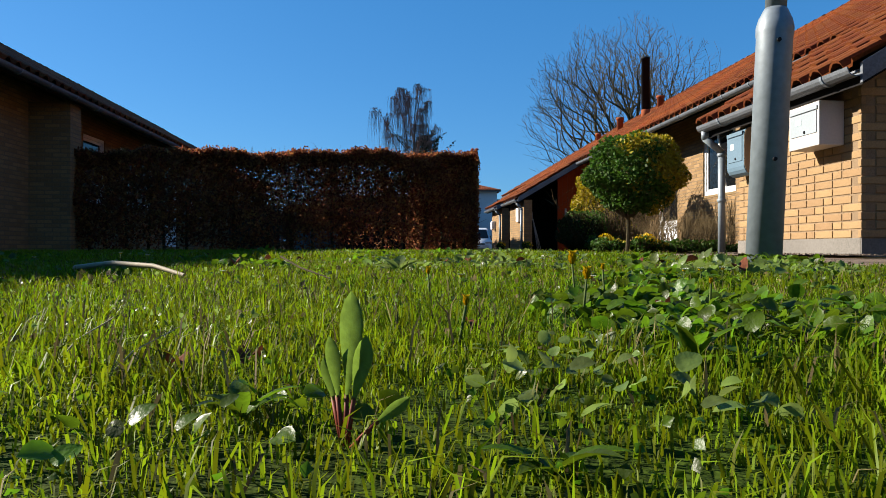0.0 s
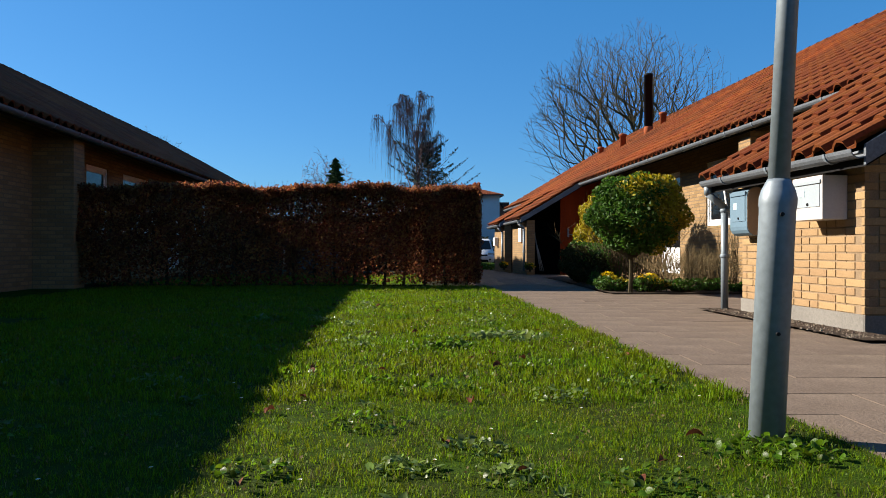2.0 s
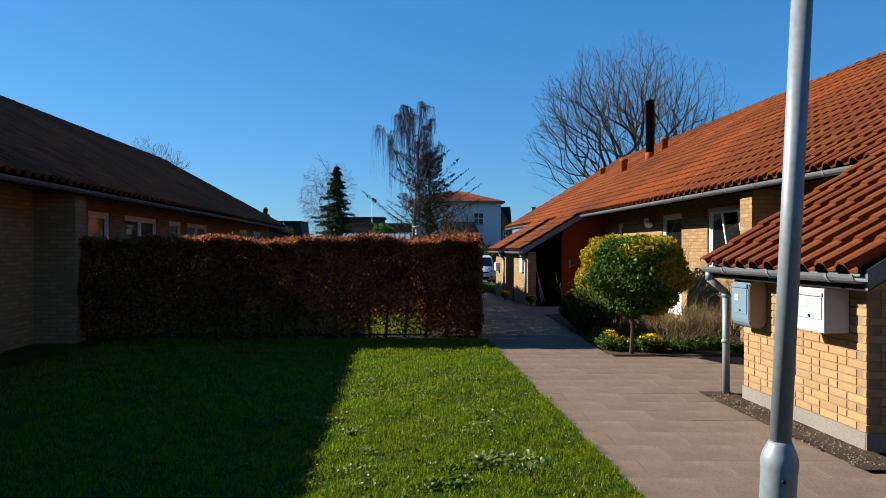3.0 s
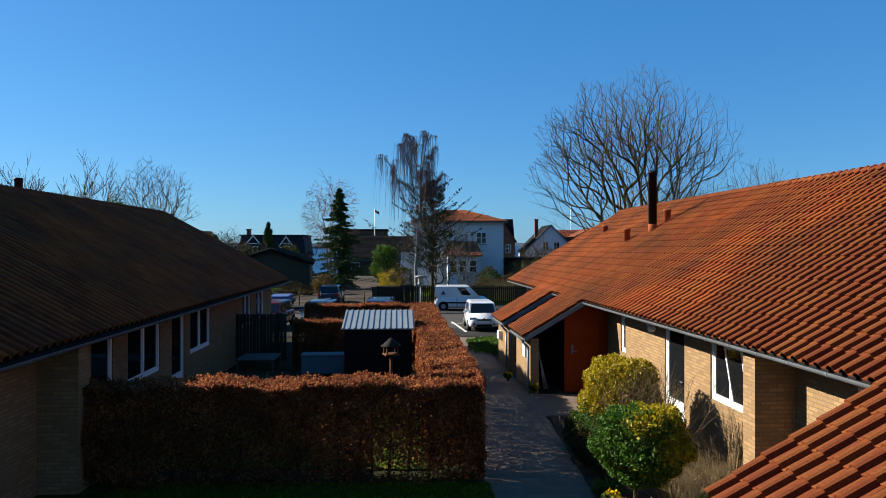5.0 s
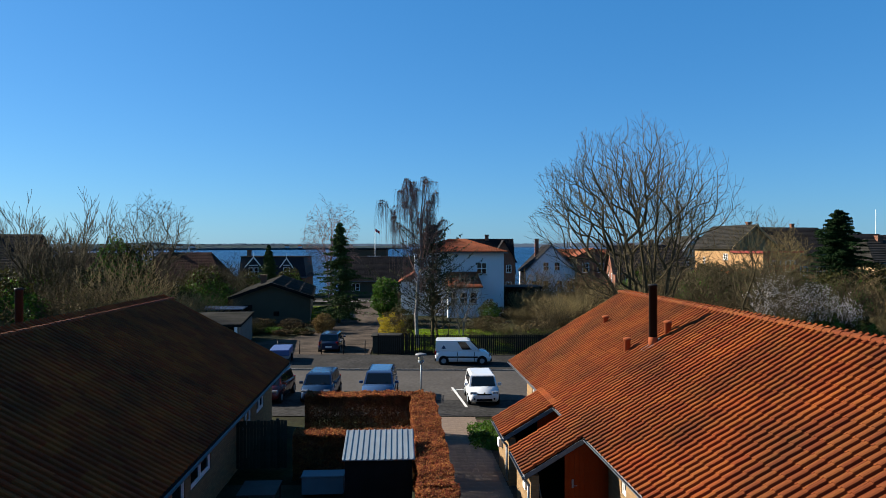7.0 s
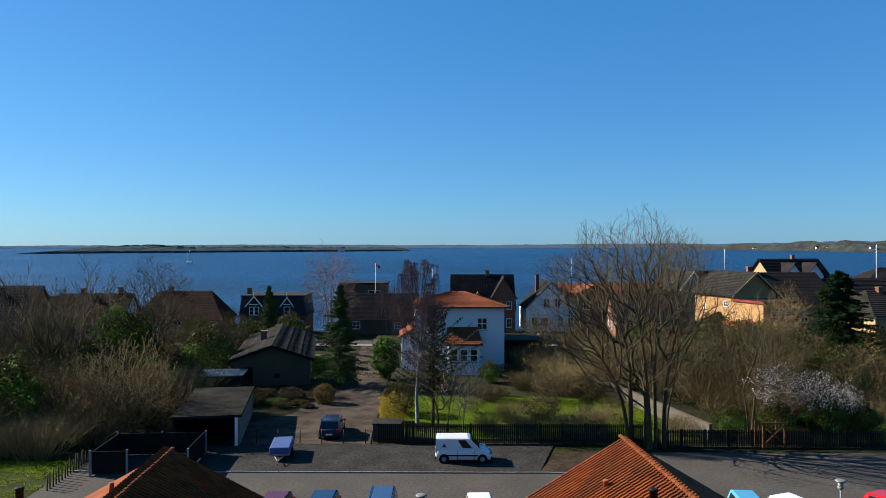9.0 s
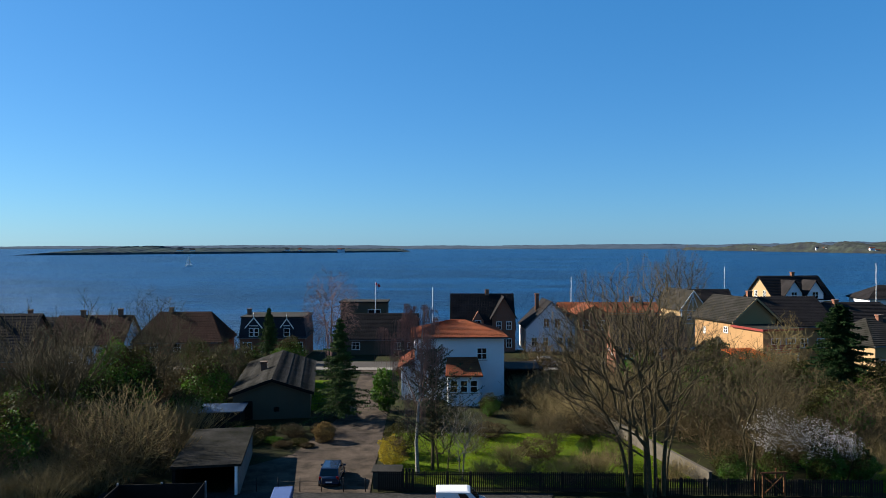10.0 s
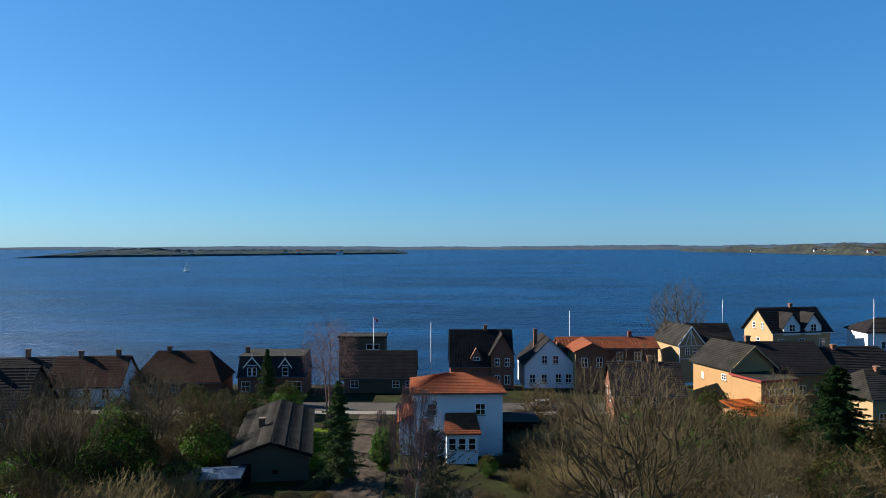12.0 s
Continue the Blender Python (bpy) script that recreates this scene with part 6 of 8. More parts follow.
thick_b = crown_tree("bare spreading olive-brown shrub", pose(-24.5, 60, -0.5), [(-1.2, -0.2, 1.6), (-0.4, -0.9, 1.9), (0.3, 0.8, 2.0), (0.9, -0.4, 1.8), (1.4, 0.6, 1.4)], (0, 0, 2.7), (3.2, 3.0, 2.6), 1150, 18, 0.08, 0.014, TWIG, "shrub", buds=1500, bud_m=OLIVELEAF, bud_size=0.07, root=(0, 0, 0.2))
thick_c = bush("evergreen shrub with dense dull green leaves", pose(-33, 70, -0.5), 2.6, 2.4, 2.6, 6000, 45, GREENLEAF, 0.15, OLIVELEAF, 0.4)
thick_d = canes("leafless brown thicket of canes", pose(12, 76, -0.5), 4.5, 3.2, 240, 46, TANTWIG, 0.020)
thick_e = bush("low dry brown garden shrub", pose(8, 65, -0.5), 2.0, 1.6, 0.9, 4000, 47, BUDLEAF, 0.08, TWIG, 0.3)
rt = random.Random(9)


def spread(ob, spots):
    for x, y, k in spots:
        copy_thing(ob, pose(x, y, gz(y), 0, 0, rt.uniform(0, 360)) @ Matrix.Scale(k * rt.uniform(0.9, 1.1), 4))


spread(thick_a, [(-48, 76, 0.75), (-27, 86, 0.6), (24, 68, 0.75), (28, 90, 0.65), (45, 95, 0.6), (56, 92, 0.55), (-54, 84, 0.8), (9, 100, 0.45), (47, 112, 0.55), (-44, 84, 0.9), (-39, 95, 0.85), (-52, 95, 1.0), (-30, 98, 0.75), (-62, 100, 1.0), (-72, 110, 0.9), (33, 78, 0.8), (25, 70, 0.7), (52, 84, 0.6), (37, 96, 0.7), (27, 112, 0.65), (60, 122, 0.7), (82, 124, 0.8), (-46, 62, 0.8), (-58, 72, 0.9), (36, 66, 0.65)])
spread(thick_b, [(-28, 56, 1.0), (-31, 63, 1.1), (-36, 55, 0.9), (-39, 67, 1.1), (-27, 68, 0.8), (-45, 72, 1.1), (-34, 88, 0.9), (-26, 104, 0.7), (9.5, 72, 0.7), (17, 74, 0.8), (28, 66, 0.9), (31, 74, 0.9), (26, 82, 0.9), (20, 88, 0.8), (38, 74, 0.8), (46, 76, 0.7), (33, 88, 0.9), (41, 90, 0.8), (53, 78, 0.7), (13, 80, 0.6), (-50, 55, 1.0), (-43, 50, 0.8), (-57, 60, 1.0), (16, 100, 0.6), (30, 100, 0.7)])
spread(thick_c, [(-37, 82, 1.1), (-28, 75, 0.8), (-42, 78, 0.9), (-30, 90, 0.8), (-25, 112, 0.9), (-34, 108, 0.9), (-48, 104, 0.9), (-40, 112, 1.0), (45, 70, 0.7), (50, 73, 0.6), (30, 58, 0.6), (34, 92, 0.7), (-24, 96, 0.6), (58, 70, 0.8), (62, 76, 0.9), (4.5, 82, 0.5)])
spread(thick_d, [(6, 60, 0.45), (29, 64, 0.9), (34, 60, 0.8), (39, 64, 0.8), (-20, 66, 0.6), (-30, 52, 0.9), (-38, 58, 0.9), (12, 84, 0.7), (22, 76, 0.9), (45, 82, 0.8), (-33, 73, 0.9), (-24, 84, 0.7), (17, 94, 0.8), (8, 78, 0.6)])
spread(thick_e, [(11, 75, 1.0), (4, 72, 0.8), (14, 73, 1.0), (-13, 73, 0.6), (-16, 72.5, 0.7), (-19, 71, 0.8), (7, 86, 0.9), (19, 80, 1.1), (25, 88, 1.1), (29, 80, 1.1), (36, 82, 1.0), (42, 68, 0.7), (48, 66, 0.7), (31, 70, 1.0), (-26, 62, 1.1), (-41, 60, 1.2), (-27, 92, 1.0), (22, 100, 1.0), (28, 106, 1.0), (12, 110, 0.8), (-22, 110, 0.8)])
spread(thick_d, [(-33, 52, 0.8), (-36.5, 50, 0.9), (-39, 54, 0.9), (-31, 56.5, 0.8), (-42, 51, 0.9), (9.5, 58.5, 0.5), (12, 59.5, 0.6), (18.5, 58.8, 0.5), (5.2, 63, 0.5), (3.0, 59.5, 0.45)])
spread(thick_b, [(23.5, 62, 0.8), (26.5, 60.5, 0.75), (29.5, 62.5, 0.85), (24, 66.5, 0.9), (28, 70, 0.9), (22.8, 71, 0.8), (33, 66, 0.8), (7.2, 57.9, 0.4), (11.0, 57.6, 0.45), (2.2, 66.5, 0.55), (14.6, 62.5, 0.55)])
spread(thick_a, [(27.5, 64.5, 0.75), (31.5, 70, 0.75), (22.0, 76, 0.7), (9.5, 66, 0.4), (38, 86, 0.65), (34, 84, 0.66), (43, 92, 0.6), (47.5, 90, 0.62), (41, 80, 0.6), (31, 90, 0.66), (36, 76, 0.62)])
spread(thick_c, [(22.6, 58.2, 0.5), (26.0, 57.6, 0.55), (29.6, 57.0, 0.5), (33, 58.5, 0.6), (12.5, 66.5, 0.3)])
# Undergrowth that fills the plots between the houses.
ru = random.Random(33)
for x0, x1, a, b, n in ((-62, -23, 48, 58, 14), (-62, -25, 58, 72, 22), (-62, -28, 72, 92, 26), (-70, -27, 92, 113, 24), (26, 40, 62, 72, 9), (22, 44, 72, 92, 22), (10, 46, 92, 112, 22), (46, 66, 66, 84, 8), (60, 100, 84, 112, 12), (8, 20, 76, 92, 8), (-6, 4, 98, 112, 4)):
    for k in range(n):
        x, y = ru.uniform(x0, x1), ru.uniform(a, b)
        ob = ru.choices((thick_b, thick_d, thick_e, thick_c), (5, 3, 3, 2))[0]
        copy_thing(ob, pose(x, y, gz(y), 0, 0, ru.uniform(0, 360)) @ Matrix.Scale(ru.uniform(0.75, 1.25), 4))
for i, (x, y, k) in enumerate(((26.0, 57.8, 0.95), (28.9, 57.2, 0.85), (31.8, 58.4, 0.66))):
    crown_tree("flowering plum bush white with blossom", pose(x, y, -0.5), [(-0.9 * k, 0, 3.0 * k), (0.2, 0.5 * k, 3.4 * k), (1.0 * k, -0.3, 2.9 * k)], (0, 0, 4.6 * k), (2.1 * k, 1.8 * k, 2.1 * k), 420, 90 + i, 0.08, 0.012, BARK, "shrub", 0.0, 1700, BLOSSOM, 0.055)
bush("round clipped evergreen in a garden", pose(43.5, 77, -0.5), 1.35, 1.3, 1.2, 3500, 48, GREENLEAF, 0.12)
bush("round clipped evergreen in a garden", pose(46.5, 75.0, -0.5), 1.0, 1.0, 0.9, 2500, 49, GREENLEAF, 0.1)
bush("golden-brown hedge shrub in a garden", pose(49.5, 79.5, -0.5), 1.8, 1.5, 1.7, 3500, 55, GOLDLEAF, 0.09, OLIVELEAF, 0.5)

for i, (x, y, a, b, k) in enumerate(((-19.2, 69.2, 1.3, 0.9, 1), (-17.2, 69.8, 0.9, 0.6, 0), (-16.0, 68.6, 1.0, 0.5, 2), (-14.6, 69.4, 0.9, 0.55, 1), (-13.6, 68.4, 0.7, 0.4, 2), (-20.6, 70.6, 1.2, 1.2, 0), (-18.2, 71.4, 1.1, 1.1, 1), (-15.2, 71.6, 0.9, 0.8, 2), (-21.8, 72.4, 1.0, 1.4, 1))):
    bush("low garden shrub in the bed before the bungalow", pose(x, y, -0.5), a, a * 0.8, b * 0.6, 1600, 160 + i, (GREENLEAF, OLIVELEAF, BUDLEAF)[k], 0.07, None, 0, 0, "bedding_plant", 0.3)


# ---- the near annex, its boxes and the lamp post ----
bm = bmesh.new()
prism(bm, [(-1.74, 0.0), (0.75, 0.0), (0.75, EAVE + 0.593 * 0.75 - 0.14), (-1.74, EAVE - 0.593 * 1.74 - 0.14)], "y", -14.53, -14.31)
part("annex_wall", bm, MORTAR, house_r, "shaded end wall of the annex")
bm = bmesh.new()
box(bm, -1.74, -1.53, -14.305, -12.64, 0, 1.31)
part("annex_wall", bm, MORTAR, house_r, "sunlit low wall of the annex")
bm = bmesh.new()
prism(bm, [(-1.53, 0.0), (0.75, 0.0), (0.75, 2.75), (-1.53, 1.42)], "y", -12.86, -12.66)
part("annex_wall", bm, YELLOW_BRICK, house_r, "far end wall of the annex")
bm = bmesh.new()
box(bm, -1.755, -1.741, -14.55, -12.63, 0, 0.145)
box(bm, -1.755, 0.74, -14.545, -14.531, 0, 0.14)
part("plinth", bm, CONCRETE, house_r, "grey rendered plinth")


def letter_box(label, at, u0, u1, length, z0, z1, round_ends, shell, front):
    """A steel letter box on the wall; its front faces away from the wall."""
    b = thing("letter_box", house_r.matrix_basis @ pose(0, at, 0), label, "letter box")
    bm = bmesh.new()
    h = z1 - z0
    if round_ends:
        r = (u1 - u0) * 0.5
        out = []
        for k in range(9):
            a = math.pi * k / 8
            out.append((u0 + r - r * math.cos(a), z1 - r + r * math.sin(a)))
        for k in range(9):
            a = math.pi * k / 8
            out.append((u1 - r + r * math.cos(a), z0 + r - r * math.sin(a)))
        prism(bm, out, "y", 0, length)
    else:
        box(bm, u0, u1, 0, length, z0, z1, None, 0.006)
    part("body", bm, shell, b)
    if round_ends:
        bm = bmesh.new()
        mid = ((u0 + u1) / 2, (z0 + z1) / 2)
        prism(bm, [(mid[0] + (u - mid[0]) * 0.93, mid[1] + (w - mid[1]) * 0.97) for u, w in out], "y", -0.006, 0.002)
        part("side_panel", bm, surf("tan_steel", (0.255, 0.188, 0.128), 0.5, 0.08, 4, 60, 0.03), b, "smooth tan side panel")
    bm = bmesh.new()
    box(bm, u0 - 0.006, u0 + 0.003, 0.03, length - 0.03, z0 + 0.30 * h, z0 + 0.80 * h)
    d = part("door", bm, front, b, "pale grey door of the box")
    bm = bmesh.new()
    box(bm, u0 - 0.012, u0 + 0.004, 0.015, length - 0.015, z0 + 0.82 * h, z0 + 0.9 * h, None, 0.003)
    part("flap", bm, front, b)
    bm = bmesh.new()
    rod(bm, (u0 - 0.012, length * 0.45, z0 + 0.36 * h), (u0, length * 0.45, z0 + 0.36 * h), 0.012, 0.012, 12)
    part("lock", bm, IRON, d, "small round lock")
    bm = bmesh.new()
    box(bm, u0 - 0.0085, u0 - 0.0055, length * 0.55, length * 0.75, z0 + 0.55 * h, z0 + 0.68 * h)
    part("name_plate", bm, surf("pale_label", (0.375, 0.511, 0.531), 0.5, 0.05, 5, 50, 0), d, "small pale blank name plate")


letter_box("white steel letter box on the brick wall", -14.34, -1.956, -1.751, 0.42, 0.87, 1.215, False, surf("white_steel", (0.42, 0.386, 0.361), 0.45, 0.06, 4, 60, 0.03), surf("pale_steel", (0.26, 0.29, 0.31), 0.4, 0.06, 4, 60, 0.03))
letter_box("blue-grey letter box with rounded ends on the wall", -13.1, -1.93, -1.751, 0.34, 0.765, 1.235, True, surf("bluegrey_steel", (0.105, 0.160, 0.205), 0.4, 0.08, 4, 60, 0.03), surf("bluegrey_door", (0.115, 0.170, 0.215), 0.35, 0.08, 4, 60, 0.03))


def lamp_post(label, m, lower=True):
    """A galvanised path lamp: a stout sleeve, a thin pole and a drum head under a wide cap."""
    p = thing("street_lamp", m, label, "street lamp", "path lamps")
    bm = bmesh.new()
    lathe(bm, [(0.058, -0.1), (0.058, 0.775), (0.0605, 0.79), (0.0605, 0.812), (0.054, 0.838), (0.041, 0.866), (0.036, 0.876)], 24)
    sl = part("sleeve", bm, GALV, p, "dull galvanised lower sleeve")
    for z, a in ((0.755, -100), (0.36, -95), (0.76, 20)):
        bm = bmesh.new()
        c, s = math.cos(radians(a)), math.sin(radians(a))
        rod(bm, (0.055 * c, 0.055 * s, z), (0.066 * c, 0.066 * s, z), 0.008, 0.007, 6)
        part("bolt", bm, IRON, sl)
    bm = bmesh.new()
    lathe(bm, [(0.0345, 0.86), (0.0345, 2.46)], 20)
    part("pole", bm, GALV, p)
    bm = bmesh.new()
    lathe(bm, [(0.034, 2.40), (0.05, 2.42), (0.05, 2.49), (0.142, 2.50), (0.150, 2.515), (0.150, 2.60), (0.14, 2.61)], 24)
    hd = part("lamp_head", bm, GALV, p, "drum-shaped lamp head")
    bm = bmesh.new()
    lathe(bm, [(0.115, 2.605), (0.15, 2.86), (0.12, 2.87)], 20)
    part("diffuser", bm, surf("opal_glass", (0.36, 0.341, 0.262), 0.3, 0.1, 4, 40, 0.0), hd, "cloudy lamp glass")
    bm = bmesh.new()
    lathe(bm, [(0.27, 2.865), (0.278, 2.88), (0.275, 2.915), (0.24, 2.945), (0.12, 2.962), (0.02, 2.968)], 28)
    part("cap", bm, surf("weathered_zinc", (0.193, 0.199, 0.205), 0.6, 0.35, 6, 40, 0.25, metal=0.3), hd, "wide weathered grey cap")
    return p


post = lamp_post("galvanised lamp post leaning slightly in the lawn", pose(1.084, 2.43, 0, 0, 2.8, 0))
copy_thing(post, pose(-1.42, 35.3, -0.3, 0, 0, 40))["label"] = "galvanised lamp post beside the parking bays"
copy_thing(post, pose(20.5, 37.9, -0.35, 0, 0, 80))["label"] = "galvanised lamp post beside the parking bays"

# ---- the hedged garden ----
gs = thing("garden_shed", pose(-3.15, 20.9, 0, 0, 0, TURN), "black timber garden shed with ribbed steel roof", "shed")
bm = bmesh.new()
prism(bm, [(0.08, 0), (1.75, 0), (1.75, 1.9), (0.08, 1.58)], "x", 0.08, 2.05)
part("wall", bm, BLACKPAINT, gs)
for i in range(13):
    bm = bmesh.new()
    box(bm, 0.085 + i * 0.151, 0.085 + i * 0.151 + 0.146, 0.062, 0.078, 0.02, 1.57)
    part("board", bm, BLACKPAINT, gs)
bm = bmesh.new()
prism(bm, [(-0.02, 1.60), (1.95, 1.98), (1.95, 2.01), (-0.02, 1.63)], "x", 0.0, 2.13)
rs = part("roof", bm, surf("roof_steel", (0.20, 0.228, 0.245), 0.45, 0.14, 2, 40, 0.05, metal=0.3), gs, "pale ribbed steel roof sheet")
for i in range(13):
    x = 0.03 + i * 0.17
    bm = bmesh.new()
    prism(bm, [(-0.025, 1.63), (1.955, 2.01), (1.955, 2.032), (-0.025, 1.652)], "x", x, x + 0.028)
    part("rib", bm, MATS["roof_steel"], rs)
ch2 = thing("storage_chest", pose(-4.68, 22.6, 0, 0, 0, TURN), "pale blue-white garden storage chest", "chest")
part("body", box(bmesh.new(), 0, 1.32, 0, 0.6, 0.02, 0.55, None, 0.02), surf("pale_blue_plastic", (0.129, 0.158, 0.176), 0.5, 0.08, 3, 30, 0.05), ch2)
part("lid", box(bmesh.new(), -0.02, 1.34, -0.03, 0.62, 0.552, 0.62, None, 0.02), MATS["pale_blue_plastic"], ch2, "flat lid")
BIRDWOOD = surf("weathered_brown_wood", (0.105, 0.048, 0.022), 0.85, 0.3, 4, 50, 0.2)
bf = thing("bird_feeder", pose(-1.38, 16.95, 0, 0, 0, 20), "wooden bird table with a pitched roof on a red-brown post", "bird table")
bm = bmesh.new()
rod(bm, (0, 0, 0.25), (0, 0, 1.45), 0.035, None, 8)
fp = part("post", bm, BIRDWOOD, bf)
for a in range(4):
    bm = bmesh.new()
    c, s = math.cos(a * math.pi / 2), math.sin(a * math.pi / 2)
    rod(bm, (0, 0, 0.32), (0.3 * c, 0.3 * s, 0.0), 0.022, None, 6)
    part("leg", bm, BIRDWOOD, bf)
part("tray", box(bmesh.new(), -0.17, 0.17, -0.17, 0.17, 1.45, 1.49, None, 0.006), BIRDWOOD, bf)
for x in (-0.13, 0.13):
    for y in (-0.13, 0.13):
        part("corner_post", box(bmesh.new(), x - 0.015, x + 0.015, y - 0.015, y + 0.015, 1.49, 1.66), BIRDWOOD, bf)
bm = bmesh.new()
lathe(bm, [(0.25, 1.655), (0.25, 1.675), (0.015, 1.86)], 6)
part("roof", bm, GREY_SLATE, bf, "pitched grey roof of the bird table")


def garden_table(label, m, w, d, h):
    t = thing("garden_table", m, label, "table")
    part("tabletop", box(bmesh.new(), -w / 2, w / 2, -d / 2, d / 2, h - 0.04, h, None, 0.01), surf("grey_wood", (0.0527, 0.0497, 0.0468), 0.8, 0.2, 3, 40, 0.2), t)
    for x in (-1, 1):
        for y in (-1, 1):
            cx, cy = x * (w / 2 - 0.06), y * (d / 2 - 0.06)
            part("leg", box(bmesh.new(), cx - 0.03, cx + 0.03, cy - 0.03, cy + 0.03, 0, h - 0.042), MATS["grey_wood"], t)


garden_table("weathered grey garden table on the shaded terrace", pose(-5.55, 20.9, 0.004, 0, 0, TURN), 1.1, 1.3, 0.82)


def board_fence(label, m, length, height, material, step=0.12, gapw=0.004, name="fence", post_every=1.8, pale=False):
    """Upright boards on rails between posts."""
    f = thing(name, m, label, "fence")
    me, k = None, 0.0
    while k < length:
        if me is None:
            b = part("board", box(bmesh.new(), 0, step - gapw, -0.012, 0.012, 0.04, height), material, f)
            me = b.data
        else:
            b = new("board", me)
            b.parent = f
        b.location = (k, random.uniform(-0.004, 0.004), random.uniform(-0.02, 0.02))
        k += step
    for z in (0.25, height - 0.25):
        part("rail", box(bmesh.new(), 0, length, 0.014, 0.05, z, z + 0.09), material, f)
    k, me = 0.0, None
    while k <= length:
        if me is None:
            b = part("post", box(bmesh.new(), -0.05, 0.05, 0.051, 0.15, 0, height + 0.04), material, f)
            me = b.data
        else:
            b = new("post", me)
            b.parent = f
        b.location = (k, 0, 0)
        k += post_every
    return f


board_fence("grey-green weathered board fence on the terrace", pose(-8.0, 25.6, -0.12, 0, 0, TURN), 2.1, 1.75, surf("weathered_board", (0.040, 0.040, 0.030), 0.95, 0.35, 2, 30, 0.3, piece=0.2), 0.12, 0.012)
DARKFENCE = surf("dark_fence_wood", (0.0261, 0.0214, 0.0167), 0.85, 0.3, 2, 30, 0.3)
board_fence("dark picket fence along the verge", pose(-5.6, 56.0, -0.47, 0, 0, 0), 20.5, 1.55, DARKFENCE, 0.16, 0.05)
board_fence("dark picket fence under the trees", pose(16, 55.4, -0.47, 0, 0, -1), 17, 1.3, DARKFENCE, 0.18, 0.06)

# ---- vehicles ----
def paint(name, c, rough=0.25):
    m = surf(name, c, rough, 0.04, 2, 30, 0.0)
    m.node_tree.nodes["Principled BSDF"].inputs["Coat Weight"].default_value = 0.6
    return m


CHROME = surf("chrome", (0.504, 0.504, 0.504), 0.2, 0.05, 5, 50, 0, metal=1.0)
HEADLAMP = surf("headlamp", (0.17, 0.19, 0.21), 0.1, 0.25, 8, 60, 0, spec=0.5)
REDLAMP = surf("tail_lamp", (0.214, 0.00945, 0.00714), 0.2, 0.1, 8, 60, 0)


